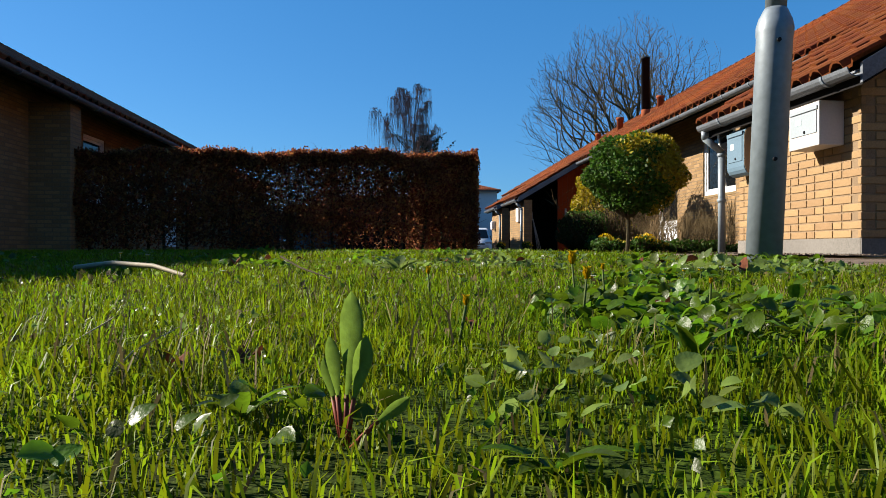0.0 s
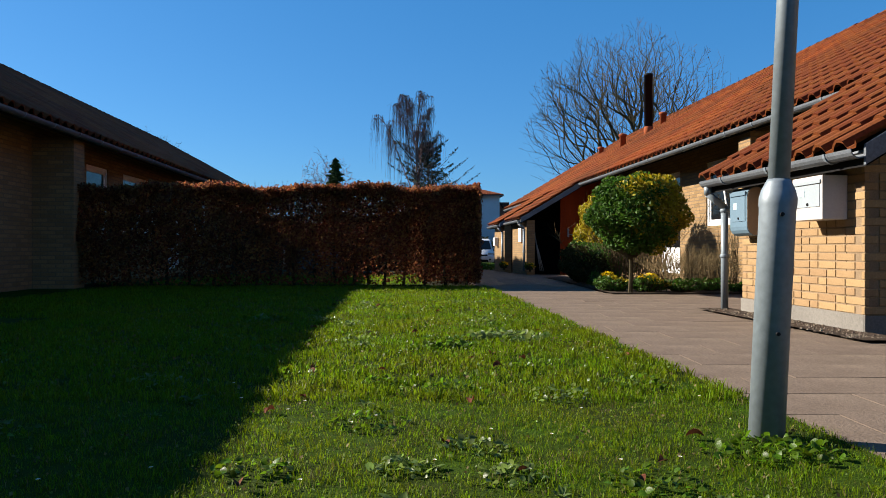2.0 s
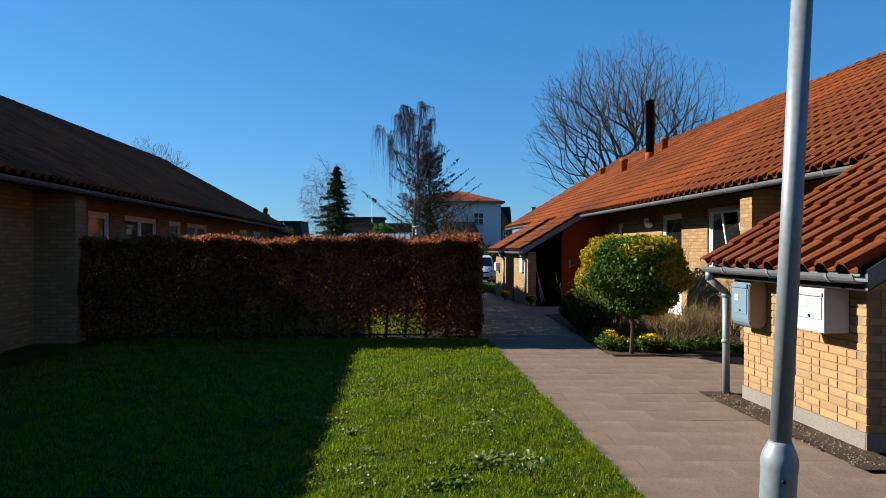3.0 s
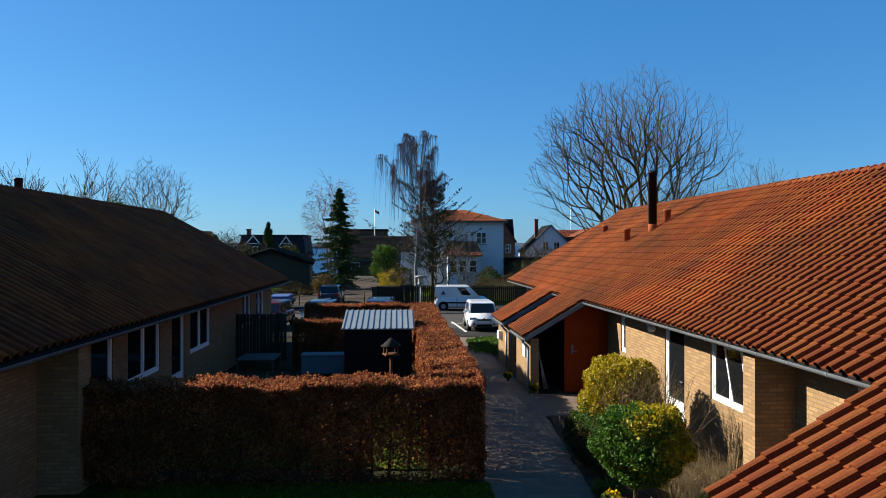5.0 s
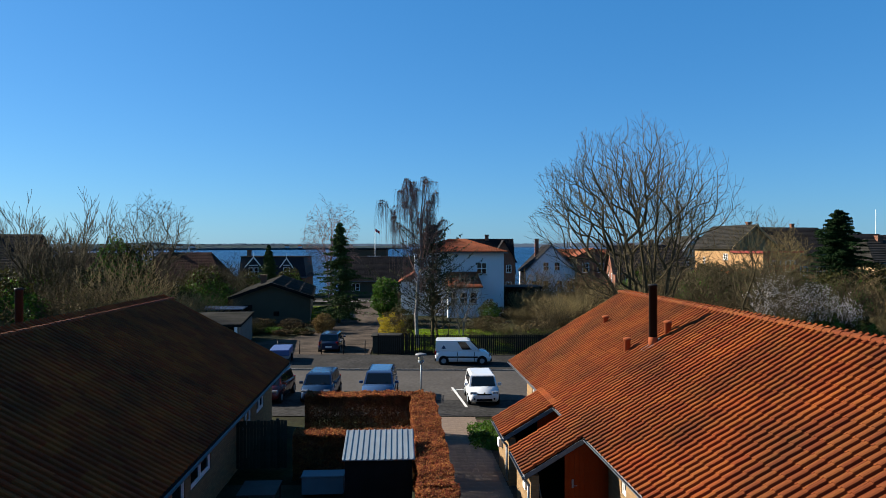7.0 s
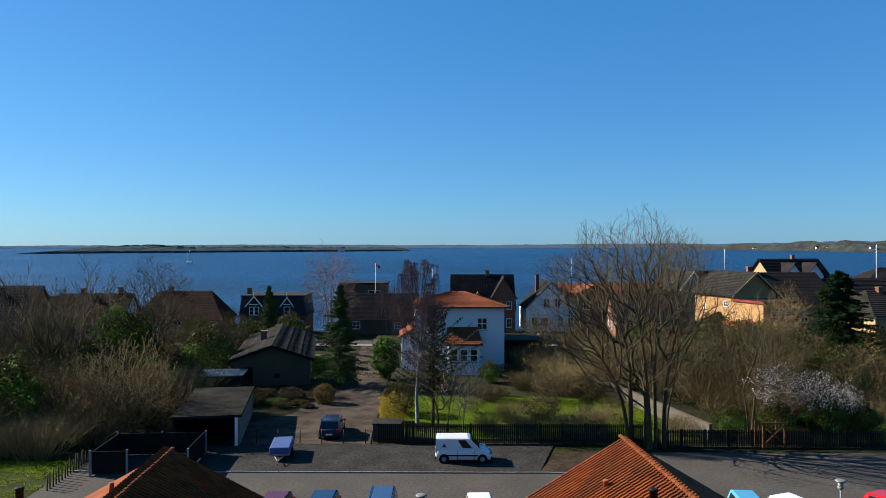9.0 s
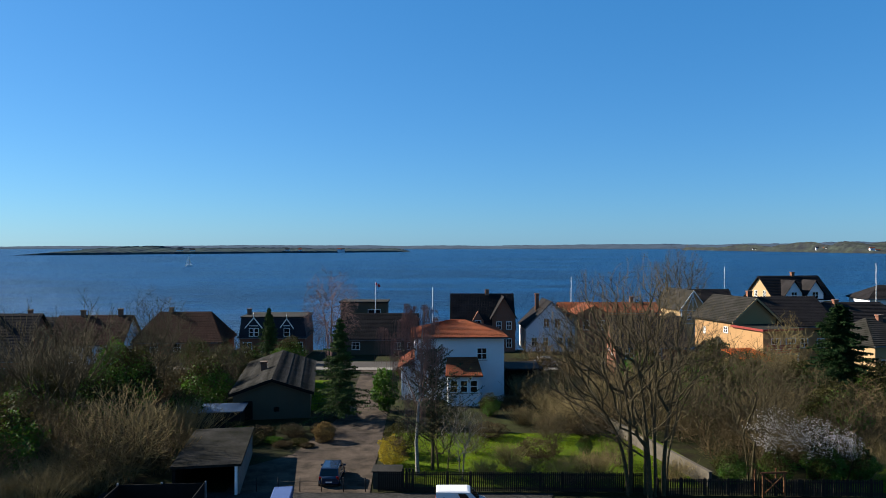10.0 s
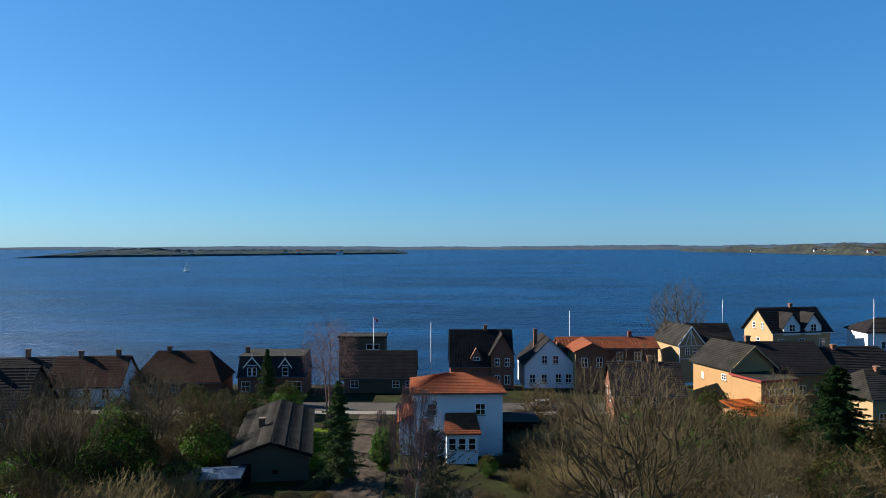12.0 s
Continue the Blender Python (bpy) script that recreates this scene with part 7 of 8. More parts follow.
def car(label, m, col, length=3.6, width=1.64, height=1.47, hood=0.85, cabin=(0.62, 1.15, 3.25, 3.55), belt=0.92, name="car", van=False, rails=False):
    """A car with its nose at x=0 pointing to -x: a lofted body, cabin, glass, wheels, lamps, plates and mirrors."""
    t = thing(name, m, label, "van" if van else "car")
    w = width / 2
    ca, cb, cc, cd = cabin
    bm = bmesh.new()
    st = [(0.0, 0.34, 0.55, 0.74), (0.10, 0.24, 0.66, 0.90), (0.45, 0.2, hood - 0.04, 0.97), (ca, 0.2, belt - 0.02, 1.0), (length * 0.55, 0.2, belt, 1.0), (length - 0.45, 0.2, belt, 0.99), (length - 0.10, 0.26, belt - 0.02, 0.93), (length, 0.36, belt - 0.16, 0.84)]
    rings = []
    for x, lo, hi, k in st:
        a = w * k
        sec = [(-0.86 * a, lo), (-0.97 * a, lo + 0.08), (-a, (lo + hi) / 2), (-0.97 * a, hi - 0.10), (-0.88 * a, hi), (0, hi + 0.025), (0.88 * a, hi), (0.97 * a, hi - 0.10), (a, (lo + hi) / 2), (0.97 * a, lo + 0.08), (0.86 * a, lo)]
        rings.append([bm.verts.new((x, y, z)) for y, z in sec])
    for p, q in zip(rings, rings[1:]):
        for i in range(11):
            f = bm.faces.new((p[i], p[(i + 1) % 11], q[(i + 1) % 11], q[i]))
            f.smooth = True
    bm.faces.new(rings[0])
    bm.faces.new(rings[-1][::-1])
    bmesh.ops.recalc_face_normals(bm, faces=bm.faces)
    body = part("body", bm, col, t)
    bm = bmesh.new()
    wb, wr, hz = 0.90 * w, 0.74 * w, height
    if van:
        wb, wr = 0.94 * w, 0.88 * w
    ring = [[(ca, -wb, belt - 0.05), (ca, wb, belt - 0.05), (cd, wb, belt - 0.05), (cd, -wb, belt - 0.05)],
            [(cb - 0.06, -wr - 0.03, hz - 0.07), (cb - 0.06, wr + 0.03, hz - 0.07), (cc + 0.04, wr + 0.03, hz - 0.07), (cc + 0.04, -wr - 0.03, hz - 0.07)],
            [(cb + 0.12, -wr * 0.9, hz), (cb + 0.12, wr * 0.9, hz), (cc - 0.06, wr * 0.9, hz - 0.01), (cc - 0.06, -wr * 0.9, hz - 0.01)]]
    vs = [[bm.verts.new(p) for p in r] for r in ring]
    for p, q in zip(vs, vs[1:]):
        for i in range(4):
            bm.faces.new((p[i], p[(i + 1) % 4], q[(i + 1) % 4], q[i]))
    bm.faces.new(vs[2])
    bmesh.ops.recalc_face_normals(bm, faces=bm.faces)
    cab = part("cabin", bm, col, t, "painted roof and pillars")

    def pane(nm, a, b, c, d, out, lo=0.10, hi=0.92, l=0.06, r=0.94):
        a, b, c, d = (Vector(p) for p in (a, b, c, d))
        def q(u, v):
            return a.lerp(b, u).lerp(d.lerp(c, u), v)
        nn = (b - a).cross(d - a).normalized() * 0.012 * out
        bmm = bmesh.new()
        f = [bmm.verts.new(q(u, v) + nn) for u, v in ((l, lo), (r, lo), (r, hi), (l, hi))]
        g = [bmm.verts.new(q(u, v) - nn * 0.6) for u, v in ((l, lo), (r, lo), (r, hi), (l, hi))]
        bmm.faces.new(f)
        for i in range(4):
            bmm.faces.new((f[i], f[(i + 1) % 4], g[(i + 1) % 4], g[i]))
        bmesh.ops.recalc_face_normals(bmm, faces=bmm.faces)
        part(nm, bmm, GLASS, cab, "dark car glass")

    A, B = ring[0], ring[1]
    pane("windscreen", A[1], A[0], B[0], B[1], 1)
    if not van:
        pane("rear_window", A[3], A[2], B[2], B[3], 1)
    for s, (i, j) in ((1, (0, 3)), (-1, (1, 2))):
        n = -s
        if van:
            mid = 0.38
            pane("side_window", A[i], A[j], B[j], B[i], 1 if s > 0 else -1, 0.16, 0.9, 0.16, mid)
        else:
            pane("side_window", A[i], A[j], B[j], B[i], 1 if s > 0 else -1, 0.16, 0.88, 0.14, 0.5)
            pane("side_window", A[i], A[j], B[j], B[i], 1 if s > 0 else -1, 0.16, 0.88, 0.53, 0.9)
    r = 0.30
    for x in (0.68, length - 0.62):
        for s in (-1, 1):
            bm = bmesh.new()
            rod(bm, (x, s * (w - 0.19), r), (x, s * (w + 0.005), r), r, r, 20)
            wh = part("wheel", bm, RUBBER, t, "black tyre")
            bm = bmesh.new()
            rod(bm, (x, s * (w - 0.02), r), (x, s * (w + 0.012), r), r * 0.62, r * 0.55, 14)
            part("rim", bm, GALV, wh, "grey wheel rim")
    for s in (-1, 1):
        bm = bmesh.new()
        box(bm, 0.03, 0.32, min(s * 0.5 * w, s * 0.90 * w), max(s * 0.5 * w, s * 0.90 * w), 0.58, 0.73, pose(0, 0, 0, 0, 0, -s * 6), 0.03)
        part("headlight", bm, HEADLAMP, body, "clear headlight")
        bm = bmesh.new()
        box(bm, length - 0.12, length - 0.005, min(s * 0.66 * w, s * 0.9 * w), max(s * 0.66 * w, s * 0.9 * w), belt - 0.3, belt - 0.02, None, 0.02)
        part("tail_light", bm, REDLAMP, body, "red tail light")
        bm = bmesh.new()
        box(bm, ca + 0.25, ca + 0.36, min(s * w * 0.95, s * (w + 0.16)), max(s * w * 0.95, s * (w + 0.16)), belt, belt + 0.14, None, 0.03)
        part("mirror", bm, col, body)
        if rails:
            bm = bmesh.new()
            rod(bm, (cb + 0.2, s * wr * 0.92, hz + 0.035), (cc - 0.1, s * wr * 0.92, hz + 0.035), 0.018)
            part("roof_rail", bm, IRON, cab)
    bm = bmesh.new()
    box(bm, -0.012, 0.05, -0.5 * w, 0.5 * w, 0.27, 0.40, None, 0.02)
    part("air_intake", bm, RUBBER, body, "dark front air intake")
    bm = bmesh.new()
    box(bm, -0.004, 0.05, -0.46 * w, 0.46 * w, 0.585, 0.655, None, 0.015)
    part("grille", bm, RUBBER, body, "dark front grille")
    bm = bmesh.new()
    rod(bm, (-0.012, 0, 0.69), (0.03, 0, 0.69), 0.045, 0.045, 14)
    part("badge", bm, CHROME, body, "round chrome badge")
    for s in (-1, 1):
        bm = bmesh.new()
        rod(bm, (-0.008, s * 0.62 * w, 0.40), (0.05, s * 0.62 * w, 0.40), 0.05, 0.05, 12)
        part("fog_lamp", bm, RUBBER, body, "dark round fog lamp")
        bm = bmesh.new()
        rod(bm, (ca - 0.02, s * 0.12, belt + 0.02), (ca + 0.14, s * 0.55, belt + 0.1), 0.008, 0.006, 5)
        part("wiper", bm, RUBBER, body)
    for x in (-0.02, length + 0.006):
        bm = bmesh.new()
        box(bm, x, x + 0.014, -0.25, 0.25, 0.45, 0.56)
        part("number_plate", bm, WHITE, body, "plain white plate")
    bm = bmesh.new()
    box(bm, length * 0.30, length * 0.31, -w * 0.995, w * 0.995, 0.25, belt - 0.1)
    part("door_gap", bm, RUBBER, body)
    bm = bmesh.new()
    box(bm, length * 0.60, length * 0.61, -w * 0.995, w * 0.995, 0.25, belt - 0.1)
    part("door_gap", bm, RUBBER, body)
    return t


W_PAINT, B_PAINT = paint("white_car_paint", (0.54, 0.555, 0.57)), paint("blue_car_paint", (0.0274, 0.0547, 0.115))
car("small white hatchback parked nose to the path", pose(1.78, 36.8, -0.3, 0, 0, 93), W_PAINT, 3.56, 1.64, 1.48)
car("blue estate car with roof rails in a parking bay", pose(-3.75, 36.9, -0.3, 0, 0, 91), B_PAINT, 4.3, 1.78, 1.55, 0.9, (0.95, 1.55, 3.95, 4.25), 0.95, "car", False, True)
car("dark blue hatchback in a parking bay", pose(-7.0, 37.2, -0.3, 0, 0, 90), paint("navy_car_paint", (0.0121, 0.0274, 0.0607)), 3.9, 1.7, 1.46)
car("maroon car parked by the house end", pose(-9.7, 37.0, -0.3, 0, 0, 88), paint("maroon_car_paint", (0.0729, 0.0121, 0.0121)), 3.9, 1.7, 1.46)
car("dark blue car parked on the drive", pose(-9.75, 60.9, -0.47, 0, 0, -88), paint("midnight_car_paint", (0.0121, 0.0213, 0.0425)), 4.2, 1.75, 1.5, 0.9, (0.95, 1.5, 3.7, 4.1))
car("light blue car in a parking bay", pose(16.2, 37.6, -0.35, 0, 0, 84), paint("sky_blue_car_paint", (0.0607, 0.255, 0.437)), 3.6, 1.64, 1.45)
car("white hatchback in a parking bay", pose(19.6, 37.2, -0.35, 0, 0, 112), W_PAINT, 4.2, 1.75, 1.46)
car("red hatchback in a parking bay", pose(25.4, 37.8, -0.35, 0, 0, 118), paint("red_car_paint", (0.364, 0.00915, 0.0121)), 3.9, 1.7, 1.48)
car("silver car parked on the coast road", pose(17.5, 116.8, -0.55, 0, 0, 180), paint("silver_car_paint", (0.274, 0.274, 0.28)), 4.3, 1.75, 1.5)
van = car("white delivery van parked on the gravel verge", pose(2.95, 51.4, -0.40, 0, 0, 180), W_PAINT, 4.0, 1.72, 1.78, 0.98, (0.80, 1.60, 3.9, 3.97), 1.02, "van", True)
for sd in (-1, 1):
    bm = bmesh.new()
    box(bm, 0.98, 3.2, min(sd * 0.855, sd * 0.872), max(sd * 0.855, sd * 0.872), 0.52, 0.62)
    part("side_moulding", bm, RUBBER, van, "black side moulding")
    for x in (0.68, 3.38):
        bm = bmesh.new()
        lathe(bm, [(0.36, -0.02), (0.36, 0.02)], 20)
        bmesh.ops.rotate(bm, verts=bm.verts, cent=(0, 0, 0), matrix=Matrix.Rotation(radians(90), 3, "X"))
        bmesh.ops.translate(bm, verts=bm.verts, vec=(x, sd * 0.842, 0.31))
        part("wheel_arch", bm, RUBBER, van, "dark wheel arch")
part("bumper", box(bmesh.new(), -0.02, 0.12, -0.74, 0.74, 0.26, 0.46, None, 0.03), RUBBER, van, "black plastic bumper")
part("bumper", box(bmesh.new(), 3.93, 4.02, -0.76, 0.76, 0.28, 0.48, None, 0.03), RUBBER, van, "black plastic bumper")
bm = bmesh.new()
prism(bm, [(3.2, 1.15), (3.55, 1.15), (3.38, 1.42)], "y", 0.868, 0.874)
part("emblem", bm, B_PAINT, van, "small blue triangular emblem")

# ---- things along the street and gardens ----
tr = thing("trailer", pose(-12.15, 50.9, -0.4, 0, 0, 97), "small trailer under a blue tarpaulin", "trailer")
part("tarpaulin", box(bmesh.new(), 0, 3.1, -0.72, 0.72, 0.55, 1.0, None, 0.08), surf("blue_tarpaulin", (0.0569, 0.09, 0.199), 0.5, 0.15, 2, 12, 0.3), tr)
part("bed", box(bmesh.new(), 0.03, 3.07, -0.68, 0.68, 0.38, 0.548), GALV, tr)
for s in (-1, 1):
    bm = bmesh.new()
    rod(bm, (1.6, s * 0.70, 0.27), (1.6, s * 0.82, 0.27), 0.27, None, 16)
    part("wheel", bm, RUBBER, tr)
bm = bmesh.new()
rod(bm, (-1.1, 0, 0.35), (0.02, 0.35, 0.42), 0.03)
rod(bm, (-1.1, 0, 0.35), (0.02, -0.35, 0.42), 0.03)
rod(bm, (-1.05, 0, 0.0), (-1.05, 0, 0.4), 0.025)
part("drawbar", bm, GALV, tr)
bs = thing("bin_store", pose(-6.0, 56.6, -0.47, 0, 0, 0), "grey-brown boarded bin store beside the drive", "bin store")
part("body", box(bmesh.new(), -0.1, 2.1, 0, 1.6, 0, 1.35), surf("bin_store_wood", (0.0569, 0.0521, 0.0403), 0.85, 0.25, 2, 30, 0.2), bs)
part("roof", box(bmesh.new(), -0.2, 2.2, -0.12, 1.7, 1.352, 1.43), GREY_SLATE, bs)
for i in range(4):
    part("slat", box(bmesh.new(), 2.2 + i * 0.26, 2.36 + i * 0.26, 0.1, 0.16, 0, 1.6), DARKFENCE, bs)
fe = thing("wire_fence", pose(-16.8, 55.8, -0.47), "low iron gate and posts across the drive", "fence")
for i in range(7):
    bm = bmesh.new()
    rod(bm, (i * 1.7, 0, 0), (i * 1.7, 0, 1.15), 0.04, None, 8)
    part("post", bm, IRON, fe)
bm = bmesh.new()
for z in (0.25, 0.55, 0.85):
    rod(bm, (3.4, 0, z), (10.2, 0, z), 0.012, None, 5)
part("wire", bm, IRON, fe)
en = thing("slatted_enclosure", pose(-23.9, 47.6, -0.42, 0, 0, 5), "dark slatted enclosure with pale posts behind the house", "enclosure")
for x0, x1, y0, y1 in ((0, 6.2, 4.7, 4.76), (0, 0.06, 0, 4.7), (6.14, 6.2, 0, 4.7), (0.06, 2.2, 0, 0.06)):
    part("panel", box(bmesh.new(), x0, x1, y0, y1, 0.1, 1.62), BLACKPAINT, en)
for x, y in ((-0.06, 4.8), (3.1, 4.82), (6.26, 4.8), (-0.08, -0.06), (2.3, -0.06), (6.28, -0.06)):
    part("post", box(bmesh.new(), x - 0.06, x + 0.06, y - 0.06, y + 0.06, 0, 1.72), GALV, en)


def flagpole(x, y, top, flag=False):
    f = thing("flagpole", pose(x, y, gz(y)), "tall white flagpole with a small red and white flag" if flag else "tall bare white flagpole by the shore", "flagpole", "flagpoles")
    bm = bmesh.new()
    rod(bm, (0, 0, 0), (0, 0, top), 0.08, 0.045, 8)
    part("pole", bm, WHITE, f)
    if flag:
        v = [(0.05 + 0.17 * i, 0.1 * math.sin(i * 1.3), top - 0.1 - 0.1 * i - (0.55 if k else 0)) for i in range(6) for k in (0, 1)]
        fl = soup("flag", v, [(2 * i, 2 * i + 1, 2 * i + 3, 2 * i + 2) for i in range(5)], surf("flag_red", (0.42, 0.03, 0.04), 0.7, 0.1, 3, 20, 0, leaf=0.5), f, "small red flag")
        md = fl.modifiers.new("cloth", "SOLIDIFY")
        md.thickness = 0.01
        part("cross", box(bmesh.new(), 0.36, 0.46, -0.14, 0.14, top - 0.86, top - 0.32), WHITE, f)


flagpole(-14.9, 143, 13.8, True)
flagpole(-3.5, 143, 12.7)
flagpole(24.6, 146, 15.3)
flagpole(57.1, 150, 18.0)
flagpole(83.8, 142, 17.3)
sb = thing("sailboat", pose(-336, 920, sea(920), 0, 0, 50), "far white sailing boat on the water", "boat")
bm = bmesh.new()
prism(bm, [(-5, 1.2), (5.5, 1.5), (4.2, -0.3), (-4.5, -0.3)], "y", -1.3, 1.3)
part("hull", bm, WHITE, sb)
bm = bmesh.new()
prism(bm, [(-4.2, 2.0), (0.9, 2.0), (1.0, 15.5)], "y", -0.05, 0.05)
prism(bm, [(1.2, 1.8), (4.0, 1.6), (1.2, 12.0)], "y", -0.05, 0.05)
part("sail", bm, WHITE, sb)
bm = bmesh.new()
rod(bm, (1.05, 0, 1), (1.05, 0, 15), 0.12)
part("mast", bm, IRON, sb)
for i in range(32):
    r = random.Random(100 + i)
    k = r.uniform(5, 9)
    if i < 26:
        t = r.random() ** 0.6
        x, y, up = 1225 + 110 * t + r.uniform(6, 40), 3420 - 1270 * t, r.uniform(3, 12)
        y += r.uniform(20, 60)
    else:
        t = r.random()
        x, y, up = -1000 + 800 * t, 1990 + 640 * t, 7.0
    fh = thing("farmhouse", pose(x, y, sea(y) + up), "pale far farmhouse on the opposite shore", "house", "far farmhouses")
    part("wall", box(bmesh.new(), -k, k, 0, 8, -8, 4.5), WHITEWALL, fh)
    bm = bmesh.new()
    prism(bm, [(-0.5, 4.5), (8.5, 4.5), (4, 8.5)], "x", -k - 0.5, k + 0.5)
    part("roof", bm, r.choice((FAR_TILE, DARK_TILE)), fh)

# White garden wall running back from the street, and a timber frame by the blossom.
gw = thing("garden_wall", pose(20.6, 57, -0.45, 0, 0, 0), "weathered grey-brown rendered garden wall with a coping", "wall")
gw.rotation_euler = (0, 0, math.atan2(13, -2.9))
part("wall", box(bmesh.new(), 0, 22, -0.12, 0.12, 0, 1.25), surf("old_render", (0.085, 0.074, 0.058), 0.9, 0.25, 0.8, 12, 0.3), gw)
part("coping", box(bmesh.new(), -0.05, 22.05, -0.17, 0.17, 1.252, 1.32), MATS["old_render"], gw)
pg = thing("pergola", pose(23.7, 54.6, -0.45, 0, 0, 5), "small red-brown timber frame under the blossom", "pergola")
for x in (0, 1.7):
    for y in (0, 1.2):
        part("post", box(bmesh.new(), x - 0.06, x + 0.06, y - 0.06, y + 0.06, 0, 1.9), BIRDWOOD, pg)
bm = bmesh.new()
rod(bm, (0, 0, 0.3), (1.7, 0, 1.8), 0.05)
part("brace", bm, BIRDWOOD, pg)
bm = bmesh.new()
rod(bm, (1.7, 0.02, 0.3), (0, 0.02, 1.8), 0.05)
part("brace", bm, BIRDWOOD, pg)
part("beam", box(bmesh.new(), -0.2, 1.9, -0.06, 0.06, 1.9, 2.02), BIRDWOOD, pg)


def marking(m, w, d):
    tagged(mesh_ob("road_marking", box(bmesh.new(), -w / 2, w / 2, 0, d, 0, 0.006), surf("road_paint", (0.504, 0.496, 0.47), 0.7, 0.2, 3, 30, 0.1)), "worn white painted line on the asphalt", "road marking", "road markings").matrix_world = m


marking(pose(0.86, 36.6, gz(36.6) + 0.025, 0, 0, 8), 0.14, 5.2)
marking(pose(0.1, 41.2, gz(41) + 0.03, 0, 0, -68), 0.14, 1.6)
for x in (17.8, 22.6, 27.0):
    marking(pose(x, 36.8, gz(36.8) + 0.025, 0, 0, 12), 0.12, 4.8)
sf = thing("stake_fence", pose(-25.2, 44.6, -0.4, 0, 0, 95), "row of rough brown stakes beside the grass", "fence")
for i in range(16):
    bm = bmesh.new()
    q = random.Random(600 + i)
    rod(bm, (i * 0.42, 0, -0.05), (i * 0.42 + q.uniform(-0.08, 0.08), q.uniform(-0.05, 0.05), q.uniform(0.8, 1.15)), 0.05, 0.04, 6)
    part("stake", bm, BARK, sf)
# Loose stones on the soil strip.
rs2, V, F = np.random.default_rng(8), [], []
for i in range(420):
    y = rs2.uniform(5.0, 7.5)
    x = 3.03 - 0.07 * (y - 5.4) + rs2.uniform(-0.24, 0.10)
    k, a = rs2.uniform(0.006, 0.02), rs2.uniform(0, 6.28)
    c, s_ = math.cos(a) * k, math.sin(a) * k
    b = len(V)
    V += [(x + c, y + s_, 0.016), (x - s_ * 0.8, y + c * 0.8, 0.016), (x - c, y - s_, 0.016), (x + s_ * 0.8, y - c * 0.8, 0.016), (x, y, 0.016 + k * 0.8)]
    F += [(b, b + 1, b + 4), (b + 1, b + 2, b + 4), (b + 2, b + 3, b + 4), (b + 3, b, b + 4)]
tagged(soup("pebbles", V, F, surf("pebble", (0.129, 0.0998, 0.0758), 0.9, 0.3, 8, 60, 0.2, piece=-0.4)), "small loose stones on the soil strip", "stones", "", "stuff")


# ---- grass and small plants of the lawn ----
GRASS = surf("grass_blade", (0.098, 0.168, 0.003), 0.45, 0.3, 1.4, 30, 0.0, tint=(0.132, 0.156, 0.004), piece=-0.5, leaf=0.55, spec=0.1)
DRYGRASS = surf("dry_grass", (0.143, 0.113, 0.0474), 0.7, 0.3, 2.5, 30, 0.0, piece=-0.3, leaf=0.2)


def edge(y):
    return 1.47 - 0.066 * y


def blades(rng, n, x0, x1, y0, y1, h0, h1, w, patch=1.7):
    """Bent, tapering grass blades: vertices, quads and triangles."""
    x, y = rng.uniform(x0, x1, n), rng.uniform(y0, y1, n)
    fx, fy = x * patch, y * patch
    dens = 0.5 + 0.25 * np.sin(fx * 2.1 + 1.3) * np.sin(fy * 1.7) + 0.3 * np.sin(fx * 4.3 + fy * 1.9) * np.sin(fy * 5.3 - fx * 1.2) + 0.25 * np.sin(fx * 9.1 - fy * 3) * np.sin(fy * 8.3 + fx + 1)
    keep = (rng.random(n) < np.clip(dens + 0.3, 0.10, 1)) & (x < edge(y) + 0.03) & (np.hypot(x, y) > 0.13)
    x, y, dens = x[keep], y[keep], dens[keep]
    n = len(x)
    h = rng.uniform(h0, h1, n) * (0.4 + 1.0 * np.clip(dens, 0, 1.1)) * np.where(np.hypot(x, y) < 0.3, 0.7, 1)
    a, b = rng.uniform(0, 2 * np.pi, n), rng.uniform(0, 2 * np.pi, n)
    lean = h * rng.uniform(0.1, 1.25, n)
    ww = w * rng.uniform(0.6, 1.3, n)
    sx, sy = np.cos(a) * ww, np.sin(a) * ww
    dx, dy = np.cos(b) * lean, np.sin(b) * lean
    z0 = np.zeros(n) - 0.002
    v = np.stack([np.stack([x - sx, y - sy, z0], 1), np.stack([x + sx, y + sy, z0], 1),
                  np.stack([x + dx * 0.35 + sx * 0.8, y + dy * 0.35 + sy * 0.8, h * 0.62], 1), np.stack([x + dx * 0.35 - sx * 0.8, y + dy * 0.35 - sy * 0.8, h * 0.62], 1),
                  np.stack([x + dx, y + dy, h * (1 - 0.35 * lean / h)], 1)], 1).reshape(-1, 3)
    i = np.arange(n)[:, None] * 5
    return v, i + [0, 1, 2, 3], i + [3, 2, 4]


def turf(name, zones, seed, material, label):
    rng = np.random.default_rng(seed)
    V, Q, T, k = [], [], [], 0
    for z in zones:
        v, q, t = blades(rng, *z)
        V.append(v), Q.append(q + k), T.append(t + k)
        k += len(v)
    ob = bulk(name, np.concatenate(V), np.concatenate(Q), np.concatenate(T), material)
    return tagged(ob, label, "grass", "", "stuff")


